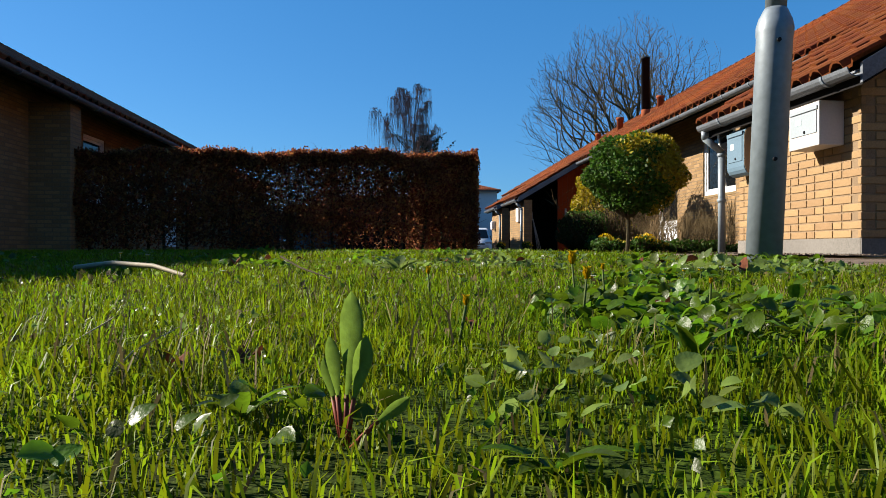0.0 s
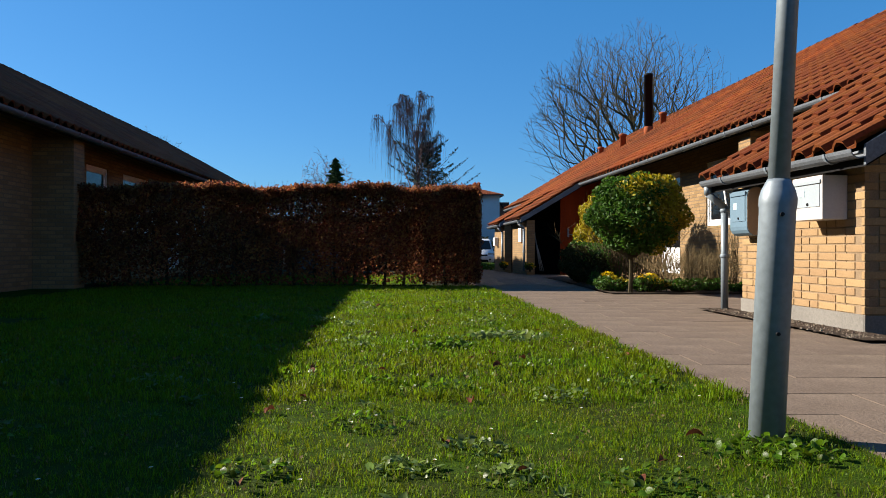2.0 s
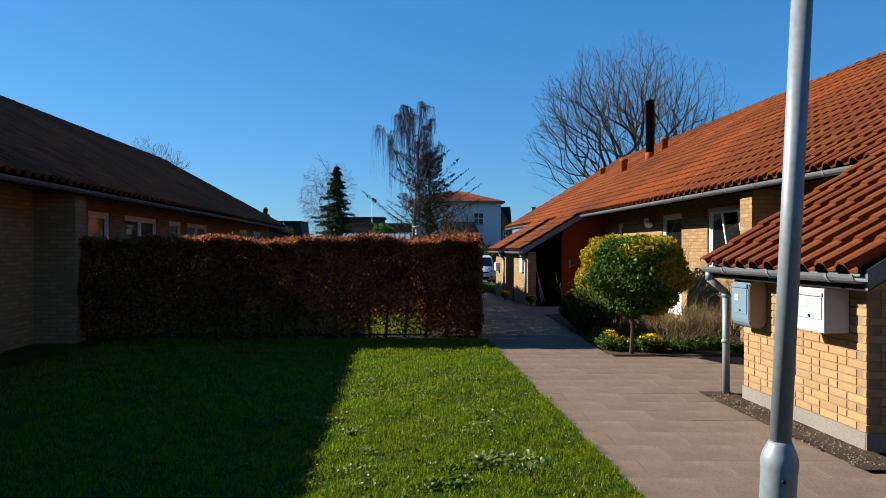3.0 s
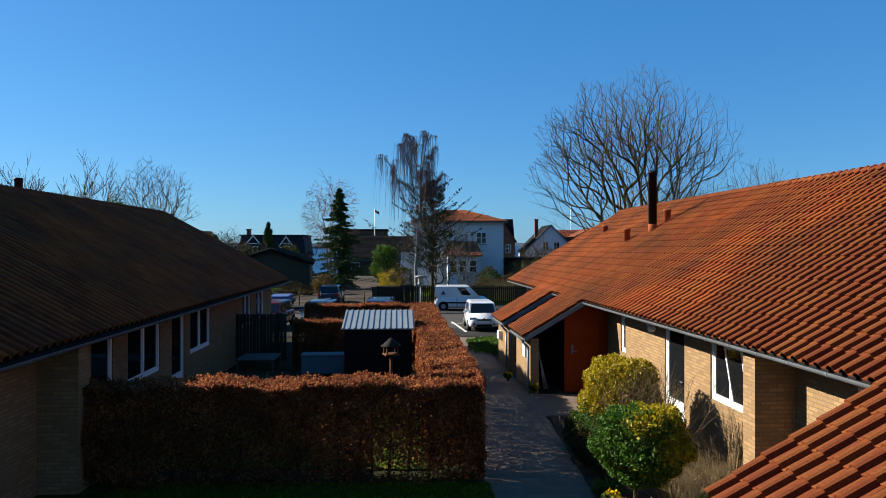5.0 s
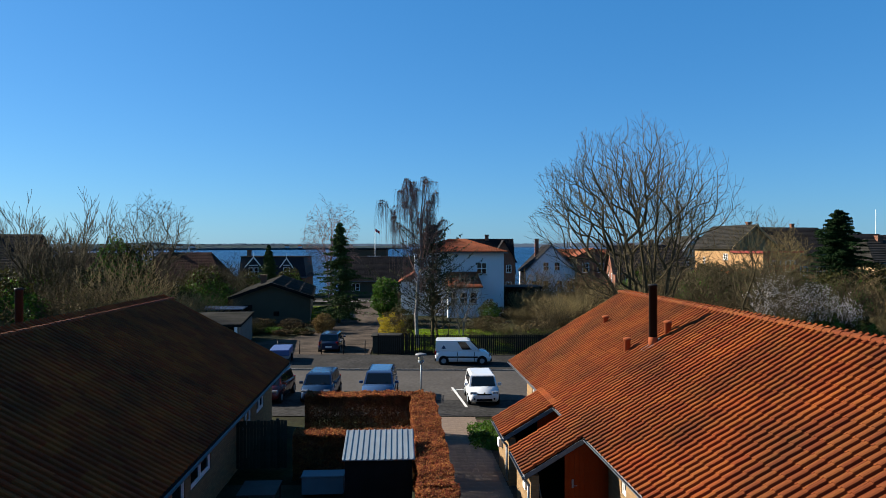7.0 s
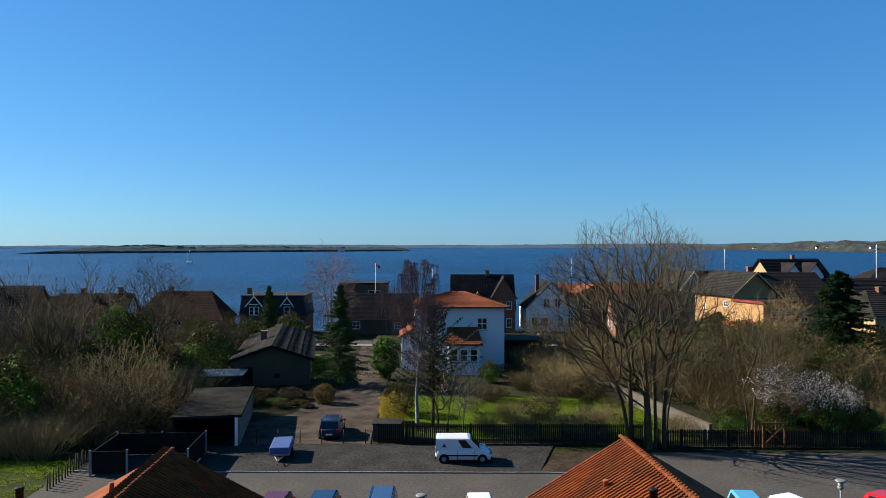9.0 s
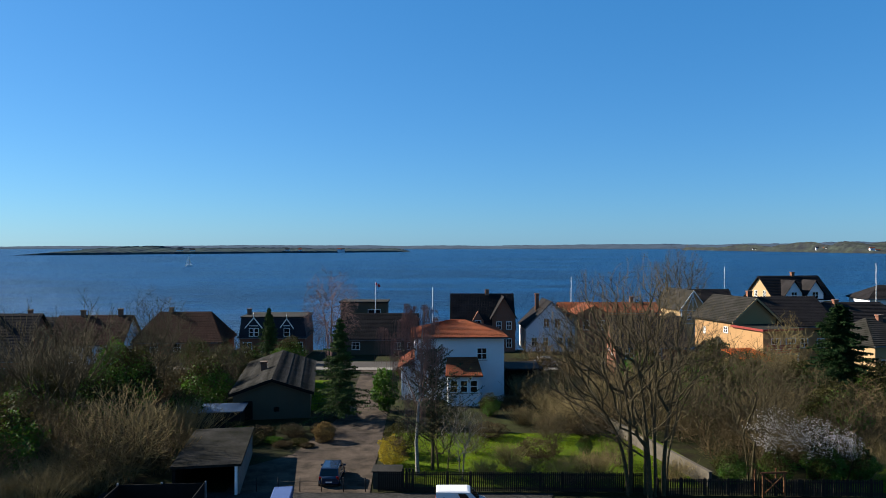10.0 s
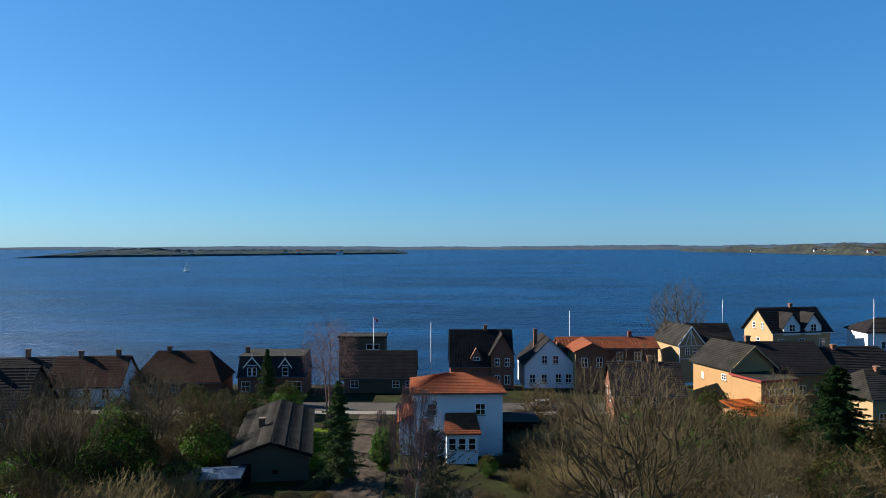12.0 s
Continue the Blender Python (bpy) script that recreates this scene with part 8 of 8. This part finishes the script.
turf("grass", [(75000, -0.6, 0.6, 0.12, 0.7, 0.004, 0.014, 0.00045, 11), (48000, -0.9, 0.9, 0.05, 1.1, 0.009, 0.028, 0.0006, 9), (90000, -2.2, 1.4, 1.0, 3.2, 0.010, 0.030, 0.0010, 5), (110000, -3.6, 1.3, 3.0, 7.0, 0.02, 0.058, 0.0022, 3),
               (75000, -5.5, 1.1, 6.6, 12.1, 0.025, 0.065, 0.0034, 2), (16000, -5.5, -0.4, 12.9, 17.5, 0.03, 0.06, 0.004), (14000, -7, 1.5, -2.0, 0.1, 0.02, 0.05, 0.003)], 1, GRASS, "short green lawn grass in patches")
turf("grass", [(4500, -0.9, 0.9, 0.1, 1.1, 0.010, 0.034, 0.0007, 9), (7000, -2.2, 1.4, 1.0, 3.2, 0.012, 0.035, 0.0011, 5), (9000, -3.6, 1.3, 3.0, 8.0, 0.02, 0.045, 0.002, 3)], 2, DRYGRASS, "dry straw-coloured grass in the lawn")
rg = np.random.default_rng(14)
for x0, x1, y0, y1, n in ((-4.5, 20.5, 57.2, 73.5, 26000), (31, 60, 56.5, 71, 16000), (-19, -14, 84.5, 103, 5000), (-46, -25.8, 42.2, 50.8, 12000)):
    x, y = rg.uniform(x0, x1, n), rg.uniform(y0, y1, n)
    lush = np.sin(x * 0.9 + 1) * np.sin(y * 0.8) + 0.7 * np.sin(x * 2.3 - y * 1.7) + 0.5 * np.sin(y * 3.1 + x)
    ok = lush + rg.normal(0, 0.5, n) > -0.3
    pts = np.stack([x, y, np.interp(y, BREAKS, LEVELS) + rg.uniform(0.03, 0.10, n)], 1)[ok]
    tagged(leaves("grass", pts, rg.uniform(0.03, 0.08, len(pts)), rg, GRASS, None, 1.8), "rough green garden grass in uneven tufts", "grass", "", "stuff")

WEED = surf("weed_leaf", (0.080, 0.145, 0.006), 0.38, 0.3, 30, 200, 0.15, piece=-0.45, leaf=0.6, spec=0.3)
PALEWEED = surf("pale_weed_leaf", (0.135, 0.190, 0.042), 0.35, 0.25, 30, 200, 0.15, piece=-0.3, leaf=0.6, spec=0.4)
DOCKLEAF = surf("dock_leaf", (0.130, 0.200, 0.028), 0.4, 0.25, 60, 300, 0.2, piece=-0.2, leaf=0.6, spec=0.3)
PETAL = surf("daisy_petal", (0.655, 0.647, 0.638), 0.6, 0.05, 30, 200, 0.0)
BUTTER = surf("yellow_petal", (0.511, 0.327, 0.0068), 0.45, 0.1, 30, 200, 0.0, leaf=0.2)
STALK = surf("flower_stalk", (0.0661, 0.09, 0.019), 0.6, 0.2, 30, 200, 0.0)
DEADLEAF = surf("dead_leaf", (0.118, 0.0403, 0.019), 0.7, 0.4, 20, 120, 0.2, leaf=0.15)
STRAW = surf("straw", (0.294, 0.246, 0.171), 0.6, 0.15, 20, 120, 0.1)


def blade_leaf(V, F, p, d, up, length, width, cup=0.25, n=5, bend=0.3, tip=1.0):
    """A leaf with a midrib fold that widens and narrows along its length, added to V and F."""
    d, up = d.normalized(), up.normalized()
    s = d.cross(up).normalized()
    k = len(V)
    for i in range(n + 1):
        t = i / n
        w = width * math.sin(math.pi * min(1, 0.12 + 0.88 * t) ** tip) ** 0.8 * (1 if t < 1 else 0.05)
        c = p + d * (length * t) + up * (length * bend * t * (1 - t) * 1.6)
        V += [tuple(c + s * w / 2 + up * w * cup), tuple(c), tuple(c - s * w / 2 + up * w * cup)]
        if i:
            a = k + 3 * i
            F += [(a - 3, a, a + 1, a - 2), (a - 2, a + 1, a + 2, a - 1)]


def rosette(label, x, y, count, length, width, seed, steep=0.5, material=None, name="weed"):
    """A low rosette of leaves."""
    r = random.Random(seed)
    V, F = [], []
    for i in range(count):
        a = 2 * math.pi * i / count + r.uniform(-0.4, 0.4)
        e = r.uniform(0.15, 1.0) * steep
        d = Vector((math.cos(a), math.sin(a), e))
        up = Vector((-math.cos(a) * e, -math.sin(a) * e, 1))
        blade_leaf(V, F, Vector((0, 0, 0.002)), d, up, length * r.uniform(0.6, 1.15), width * r.uniform(0.7, 1.2), 0.2)
    ob = soup(name, V, F, material or WEED, None, "", True)
    ob.location = (x, y, 0)
    return tagged(ob, label, "plant", "lawn weeds", "stuff")


def mound(label, x, y, rx, ry, height, count, size, seed, material, name="weed"):
    """A clump of rounded leaves on short stalks."""
    r = random.Random(seed)
    V, F = [], []
    for i in range(count):
        a, q = r.uniform(0, 2 * math.pi), math.sqrt(r.random())
        px, py = math.cos(a) * q * rx, math.sin(a) * q * ry
        z = height * (1 - q * q * 0.7) * r.uniform(0.35, 1.0)
        d = Vector((r.gauss(0, 1), r.gauss(0, 1), r.uniform(-0.1, 0.9)))
        up = Vector((r.gauss(0, 0.6) - 0.35, r.gauss(0, 0.6), 1))
        s = size * r.uniform(0.6, 1.3)
        blade_leaf(V, F, Vector((px, py, z)), d, up - d.normalized() * up.dot(d.normalized()), s, s * 0.85, 0.12, 4, 0.15)
    ob = soup(name, V, F, material, None, "", True)
    ob.location = (x, y, 0)
    return tagged(ob, label, "plant", "lawn weeds", "stuff")


# The upright dock seedling right before the camera.
r = random.Random(4)
dock = thing("dock_seedling", pose(-0.031, 0.226, 0), "upright green dock leaves with reddish stems", "plant", "lawn weeds")
for dx, dy, dz, L, W in ((0.03, 0.1, 1, 0.037, 0.0105), (-0.16, 0.1, 1, 0.023, 0.0065), (0.20, -0.05, 1, 0.024, 0.0085), (-0.30, 0.3, 1, 0.017, 0.006), (0.95, -0.5, 0.8, 0.018, 0.006)):
    V, F = [], []
    d = Vector((dx, dy, dz)).normalized()
    blade_leaf(V, F, d * 0.012, d, Vector((0.3, -1, 0.2)) - d * Vector((0.3, -1, 0.2)).dot(d), L, W * 0.72, 0.3, 10, 0.1, 2.3)
    soup("leaf", V, F, DOCKLEAF, dock, "", True)
    bm = bmesh.new()
    rod(bm, (0, 0, -0.003), d * 0.016, 0.0011, 0.0008, 6)
    part("stalk", bm, surf("red_stalk", (0.143, 0.0331, 0.019), 0.5, 0.2, 60, 300, 0), dock, "reddish leaf stalk")

mound("dark green clump of violet leaves in the lawn", 0.150, 0.60, 0.085, 0.13, 0.024, 460, 0.014, 1, WEED)
mound("dark green clump of violet leaves in the lawn", 0.205, 0.72, 0.09, 0.14, 0.026, 420, 0.015, 2, WEED)
mound("clover-like rounded leaves in the grass", 0.055, 0.275, 0.05, 0.05, 0.024, 24, 0.0082, 3, PALEWEED)
mound("clover-like rounded leaves in the grass", 0.05, 0.36, 0.06, 0.06, 0.022, 34, 0.008, 4, PALEWEED)
mound("clover-like rounded leaves in the grass", 0.075, 0.25, 0.05, 0.04, 0.022, 24, 0.0085, 5, PALEWEED)
mound("small green seedling leaves in the grass", -0.05, 0.24, 0.04, 0.04, 0.016, 16, 0.0075, 15, WEED)
mound("small green seedling leaves in the grass", -0.11, 0.21, 0.04, 0.03, 0.016, 12, 0.008, 16, WEED)
mound("bright green leafy patch in the lawn", 0.27, 0.55, 0.10, 0.10, 0.034, 240, 0.011, 17, WEED)
mound("clover-like rounded leaves in the grass", 0.18, 0.42, 0.09, 0.08, 0.028, 110, 0.011, 6, WEED)
mound("green leafy patch beside the lamp post", 0.74, 1.66, 0.26, 0.17, 0.036, 300, 0.016, 7, PALEWEED)
mound("green leafy patch in the lawn", 0.33, 1.1, 0.14, 0.12, 0.034, 220, 0.014, 8, WEED)
mound("green leafy patch at the lamp post's foot", 1.02, 2.25, 0.22, 0.16, 0.04, 140, 0.026, 9, WEED)
rosette("dandelion rosette in the lawn", 0.125, 0.36, 7, 0.032, 0.008, 11, 1.3)
rosette("dandelion rosette in the lawn", -0.07, 0.25, 7, 0.026, 0.007, 12, 0.8)
rosette("dandelion rosette in the lawn", 0.03, 0.19, 6, 0.022, 0.006, 13, 0.5)
rosette("dandelion rosette in the lawn", 0.22, 0.44, 9, 0.04, 0.010, 14, 0.8)
rr = random.Random(77)
for i in range(70):
    y = rr.uniform(1.2, 8.5)
    x = rr.uniform(-1.6, edge(y) - 0.25)
    k = rr.uniform(0.6, 1.3)
    if i % 3 == 0:
        rosette("green plantain rosette in the lawn", x, y, 9, 0.06 * k, 0.02 * k, 200 + i, 0.9, rr.choice((WEED, PALEWEED)))
    else:
        mound("patch of small rounded weed leaves in the lawn", x, y, 0.13 * k, 0.11 * k, 0.045 * k, 60, 0.022, 200 + i, rr.choice((WEED, PALEWEED)))
mound("larger dark weed tuft in the lawn", -1.55, 6.2, 0.2, 0.14, 0.06, 120, 0.05, 301, WEED)
mound("larger dark weed tuft in the lawn", 0.0, 4.6, 0.14, 0.1, 0.05, 90, 0.04, 302, WEED)
mound("larger pale weed patch in the lawn", 0.42, 5.1, 0.3, 0.2, 0.05, 160, 0.045, 303, PALEWEED)


def daisy(x, y, h, open_=True, seed=0):
    """A daisy: a stalk, white petals and a yellow eye."""
    r = random.Random(seed)
    f = thing("daisy", pose(x, y, 0), "small white daisy on a thin stalk", "flower", "daisies")
    lx = r.uniform(-0.004, 0.004)
    bm = bmesh.new()
    rod(bm, (0, 0, -0.002), (lx, 0, h), 0.0008, 0.0007, 5)
    part("stalk", bm, STALK, f)
    V, F = [], []
    for i in range(14):
        a = 2 * math.pi * i / 14
        d = Vector((math.cos(a), math.sin(a), 0.5))
        blade_leaf(V, F, Vector((lx, 0, h)), d, Vector((-d.x * 0.5, -d.y * 0.5, 1)), 0.0075, 0.0028, 0.1, 3, 0.1)
    soup("petals", V, F, PETAL, f)
    bm = bmesh.new()
    lathe(bm, [(0.0015, -0.001), (0.0028, 0.001), (0.002, 0.0026), (0.0005, 0.003)], 8, (lx, 0, h))
    part("eye", bm, BUTTER, f)


def bud(x, y, h, size, seed=0):
    """A half-closed yellow flower on a stalk."""
    r = random.Random(seed)
    f = thing("celandine", pose(x, y, 0), "half-closed yellow spring flower on a reddish stalk", "flower", "yellow flowers")
    lx = r.uniform(-0.006, 0.006)
    bm = bmesh.new()
    rod(bm, (0, 0, -0.002), (lx, 0, h), 0.0011, 0.0009, 5)
    part("stalk", bm, STALK, f)
    for i in range(6):
        V, F = [], []
        a = 2 * math.pi * i / 6
        d = Vector((0.38 * math.cos(a), 0.38 * math.sin(a), 1))
        up = Vector((-math.cos(a), -math.sin(a), 0.38))
        blade_leaf(V, F, Vector((lx, 0, h)), d, up, size, size * 0.55, 0.3, 4, 0.25)
        soup("petal", V, F, BUTTER, f, "", True)


for i, (x, y, h) in enumerate(((0.34, 1.02, 0.031), (0.372, 1.03, 0.032), (0.402, 1.04, 0.033), (0.026, 0.95, 0.026), (0.17, 0.85, 0.033), (0.185, 0.9, 0.026), (-0.4, 1.3, 0.02))):
    daisy(x, y, h, True, i)
for i, (x, y, h, s) in enumerate(((0.106, 0.55, 0.026, 0.0085), (0.116, 0.62, 0.036, 0.010), (0.008, 0.42, 0.016, 0.0055), (-0.013, 0.78, 0.022, 0.007), (0.15, 0.66, 0.030, 0.005), (0.215, 0.58, 0.021, 0.004))):
    bud(x, y, h + 0.013, s * 1.3, i)
for i in range(60):
    y = rr.uniform(1.3, 7.5)
    x = rr.uniform(-1.2, edge(y) - 0.1)
    daisy(x, y, rr.uniform(0.03, 0.055), True, 400 + i)


def dead_leaf(x, y, z, size, seed):
    r = random.Random(seed)
    V, F = [], []
    d = Vector((r.gauss(0, 1), r.gauss(0, 1), r.uniform(0, 0.25)))
    up = Vector((r.gauss(0, 0.3), r.gauss(0, 0.3), 1))
    blade_leaf(V, F, Vector((0, 0, 0)), d, up - d.normalized() * up.dot(d.normalized()), size, size * 0.6, 0.45, 5, 0.4)
    ob = soup("dead_leaf", V, F, DEADLEAF, None, "", True)
    ob.location = (x, y, z)
    tagged(ob, "curled reddish-brown dead leaf lying in the grass", "leaf", "dead leaves")


for i, (x, y, z, s) in enumerate(((-0.118, 0.31, 0.012, 0.016), (0.165, 0.545, 0.016, 0.018), (0.2, 2.0, 0.02, 0.04), (0.594, 1.41, 0.018, 0.055), (0.52, 1.9, 0.02, 0.04), (0.64, 2.1, 0.02, 0.04), (-0.55, 1.9, 0.02, 0.05), (0.02, 0.5, 0.006, 0.014), (-0.1, 0.36, 0.004, 0.02))):
    dead_leaf(x, y, z, s, i)
for i in range(45):
    y = rr.uniform(1.5, 9)
    dead_leaf(rr.uniform(-1.5, edge(y) - 0.1), y, 0.012, rr.uniform(0.03, 0.065), 500 + i)
st = Sticks()
st.limb([Vector((-0.82, 1.60, 0.02)), Vector((-0.70, 1.52, 0.032)), Vector((-0.58, 1.44, 0.028)), Vector((-0.49, 1.36, 0.012))], 0.0065, 0.004, 7)
tagged(soup("straw_stalk", st.v, st.f, STRAW, None, "", True), "pale bleached plant stalk lying on the grass", "stalk")
st = Sticks()
st.limb([Vector((-0.26, 1.15, 0.05)), Vector((-0.22, 1.1, 0.034)), Vector((-0.16, 1.02, 0.02))], 0.002, 0.001, 5)
tagged(soup("twig", st.v, st.f, BARK, None, "", True), "thin dark twig caught in the grass", "twig")
for i, (x, y, a) in enumerate(((-0.155, 0.33, 40), (-0.20, 0.37, 60))):
    st = Sticks()
    c = Vector((math.cos(radians(a)), math.sin(radians(a)), 0))
    st.limb([Vector((x, y, 0.002)), Vector((x, y, 0.014)) + c * 0.012, Vector((x, y, 0.024)) + c * 0.034], 0.0007, 0.0003, 4)
    tagged(soup("straw_stalk", st.v, st.f, STRAW, None, "", True), "bleached grass stalk standing in the lawn", "stalk")

# Moss, clover and seedlings between the blades.
rw = np.random.default_rng(61)
for n, x0, x1, y0, y1, zz, a, b, f, mat in ((7000, -0.55, 0.6, 0.14, 0.9, 0.013, 0.0018, 0.0045, 13, WEED), (1300, -0.5, 0.6, 0.42, 1.0, 0.018, 0.003, 0.0055, 9, PALEWEED), (1000, -0.5, 0.6, 0.32, 0.9, 0.012, 0.003, 0.006, 7, DRYGRASS),
                                            (9000, -1.9, 1.4, 0.9, 3.4, 0.022, 0.004, 0.010, 5, WEED), (2400, -1.6, 1.4, 0.9, 3.4, 0.026, 0.005, 0.010, 6, PALEWEED), (2200, -1.6, 1.4, 0.9, 3.4, 0.02, 0.006, 0.014, 4, DRYGRASS),
                                            (13000, -3.0, 1.2, 3.2, 11.5, 0.04, 0.010, 0.024, 2.2, WEED), (5000, -3.0, 1.2, 3.2, 11.5, 0.045, 0.010, 0.020, 3, PALEWEED), (5000, -3.0, 1.2, 3.2, 11.5, 0.04, 0.010, 0.022, 1.7, DRYGRASS)):
    x, y = rw.uniform(x0, x1, n), rw.uniform(y0, y1, n)
    q = np.sin(x * f * 2.3 + f) * np.sin(y * f * 1.9 + 2) + 0.6 * np.sin(x * f * 5.1 - y * f * 2) * np.sin(y * f * 4.4 + x * f)
    keep = (q + rw.normal(0, 0.3, n) > 0.25) & (x < edge(y)) & (np.hypot(x, y) > 0.15)
    pts = np.stack([x, y, rw.uniform(0.15, 1.0, n) * zz], 1)[keep]
    ob = leaves("weed_leaves", pts, rw.uniform(a, b, len(pts)), rw, mat, None, 1.15)
    tagged(ob, "small mixed weed leaves between the grass blades", "weeds", "", "stuff")


# ---- the many pieces of roofs and walls ----
def near_roof(u, v):
    return v < -6.8 and v > -15.2


SLOPE = 0.593
tiled(roof_r, 1, [(LOW - 0.05, -0.06, *ANNEX), (-0.07, RIDGE_U - 0.05, -12.6, R1), (-0.07, RIDGE_U - 0.05, -22, -12.6), (-1.77, -0.06, *PORCH_A), (-1.77, -0.06, *PORCH_B)],
      near_roof, TILE, TILE_PIECE, "rows of red clay tiles", 0.024)
SLOPE = 0.546
tiled(roof_l, -1, patches_l, None, TILE, TILE_PIECE, "rows of dark clay tiles in shade", 0.004)

# Bricks of the near annex.
brick_meshes = {}


def brick(parent, along, p, length):
    key = (along, round(length, 3))
    if key not in brick_meshes:
        bm = bmesh.new()
        if along == "v":
            box(bm, -0.006, 0.03, 0, length, 0, 0.0547, None, 0.003)
        else:
            box(bm, 0, length, -0.006, 0.03, 0, 0.0547, None, 0.003)
        me = bpy.data.meshes.new("brick")
        bm.to_mesh(me)
        bm.free()
        me.materials.append(BRICK)
        brick_meshes[key] = me
    ob = new("brick", brick_meshes[key])
    ob.parent, ob.location = parent, p


SLOPE = 0.593
rb = random.Random(12)
for j in range(20):
    z = 0.15 + j * 0.0667
    if z < roof_z(-1.74) - 0.2:
        k = -14.535 + (0.0 if j % 2 else 0.12)
        step = j % 3
        while k < -12.66:
            step += 1
            L = 0.108 if step % 3 == 0 else 0.228
            L = min(L, -12.645 - k)
            if L > 0.03:
                brick(house_r, "v", (-1.741, k, z + rb.uniform(-0.0015, 0.0015)), round(L, 3))
            k += L + 0.012
for j in range(30):
    z = 0.15 + j * 0.0667
    k = -1.752 + (0.12 if j % 2 else 0.0)
    step = j % 3
    while k < -0.95:
        step += 1
        L = 0.108 if step % 3 == 0 else 0.228
        if z + 0.06 < roof_z(k) - 0.15:
            brick(house_r, "u", (k, -14.534, z + rb.uniform(-0.0015, 0.0015)), L)
        k += L + 0.012

# Slabs of the paved walk.
slab_meshes = {}
walk_ob = thing("paved_path", pose(0, 0, 0, 0, 0, 0), "pale concrete-slab path beside the lawn", "path", "", "structure")
rows_y = 0.4
j = 0
while rows_y < 34:
    y = rows_y
    left = edge(y) if y < 12.4 else 0.62 - 0.075 * (y - 12.4)
    right = 3.05 - 0.07 * (y - 5.4) if y < 10.2 else (2.33 if y < 17.2 else (4.2 if y < 19.9 else 3.83 - 1.6 - 0.072 * (y - 20)))
    if 7.5 < y < 10.2:
        right = 4.9
    x = left - 0.08
    off = 0.3 if j % 2 else 0.6
    x_end = right
    first = True
    while x < x_end - 0.08:
        w = off if first else 0.6
        first = False
        w = min(w, x_end - x)
        key = round(w, 2)
        if key not in slab_meshes:
            bm = bmesh.new()
            box(bm, 0.002, max(key - 0.002, 0.02), 0.002, 0.398, -0.05, -0.004)
            me = bpy.data.meshes.new("slab")
            bm.to_mesh(me)
            bm.free()
            me.materials.append(PAVING)
            slab_meshes[key] = me
        s = new("slab", slab_meshes[key])
        s.parent = walk_ob
        s.location = (x, y, gz(y) + rb.uniform(-0.0008, 0.0008))
        s.rotation_euler = (rb.uniform(-0.002, 0.002), rb.uniform(-0.002, 0.002), 0)
        x += w
    rows_y += 0.4
    j += 1
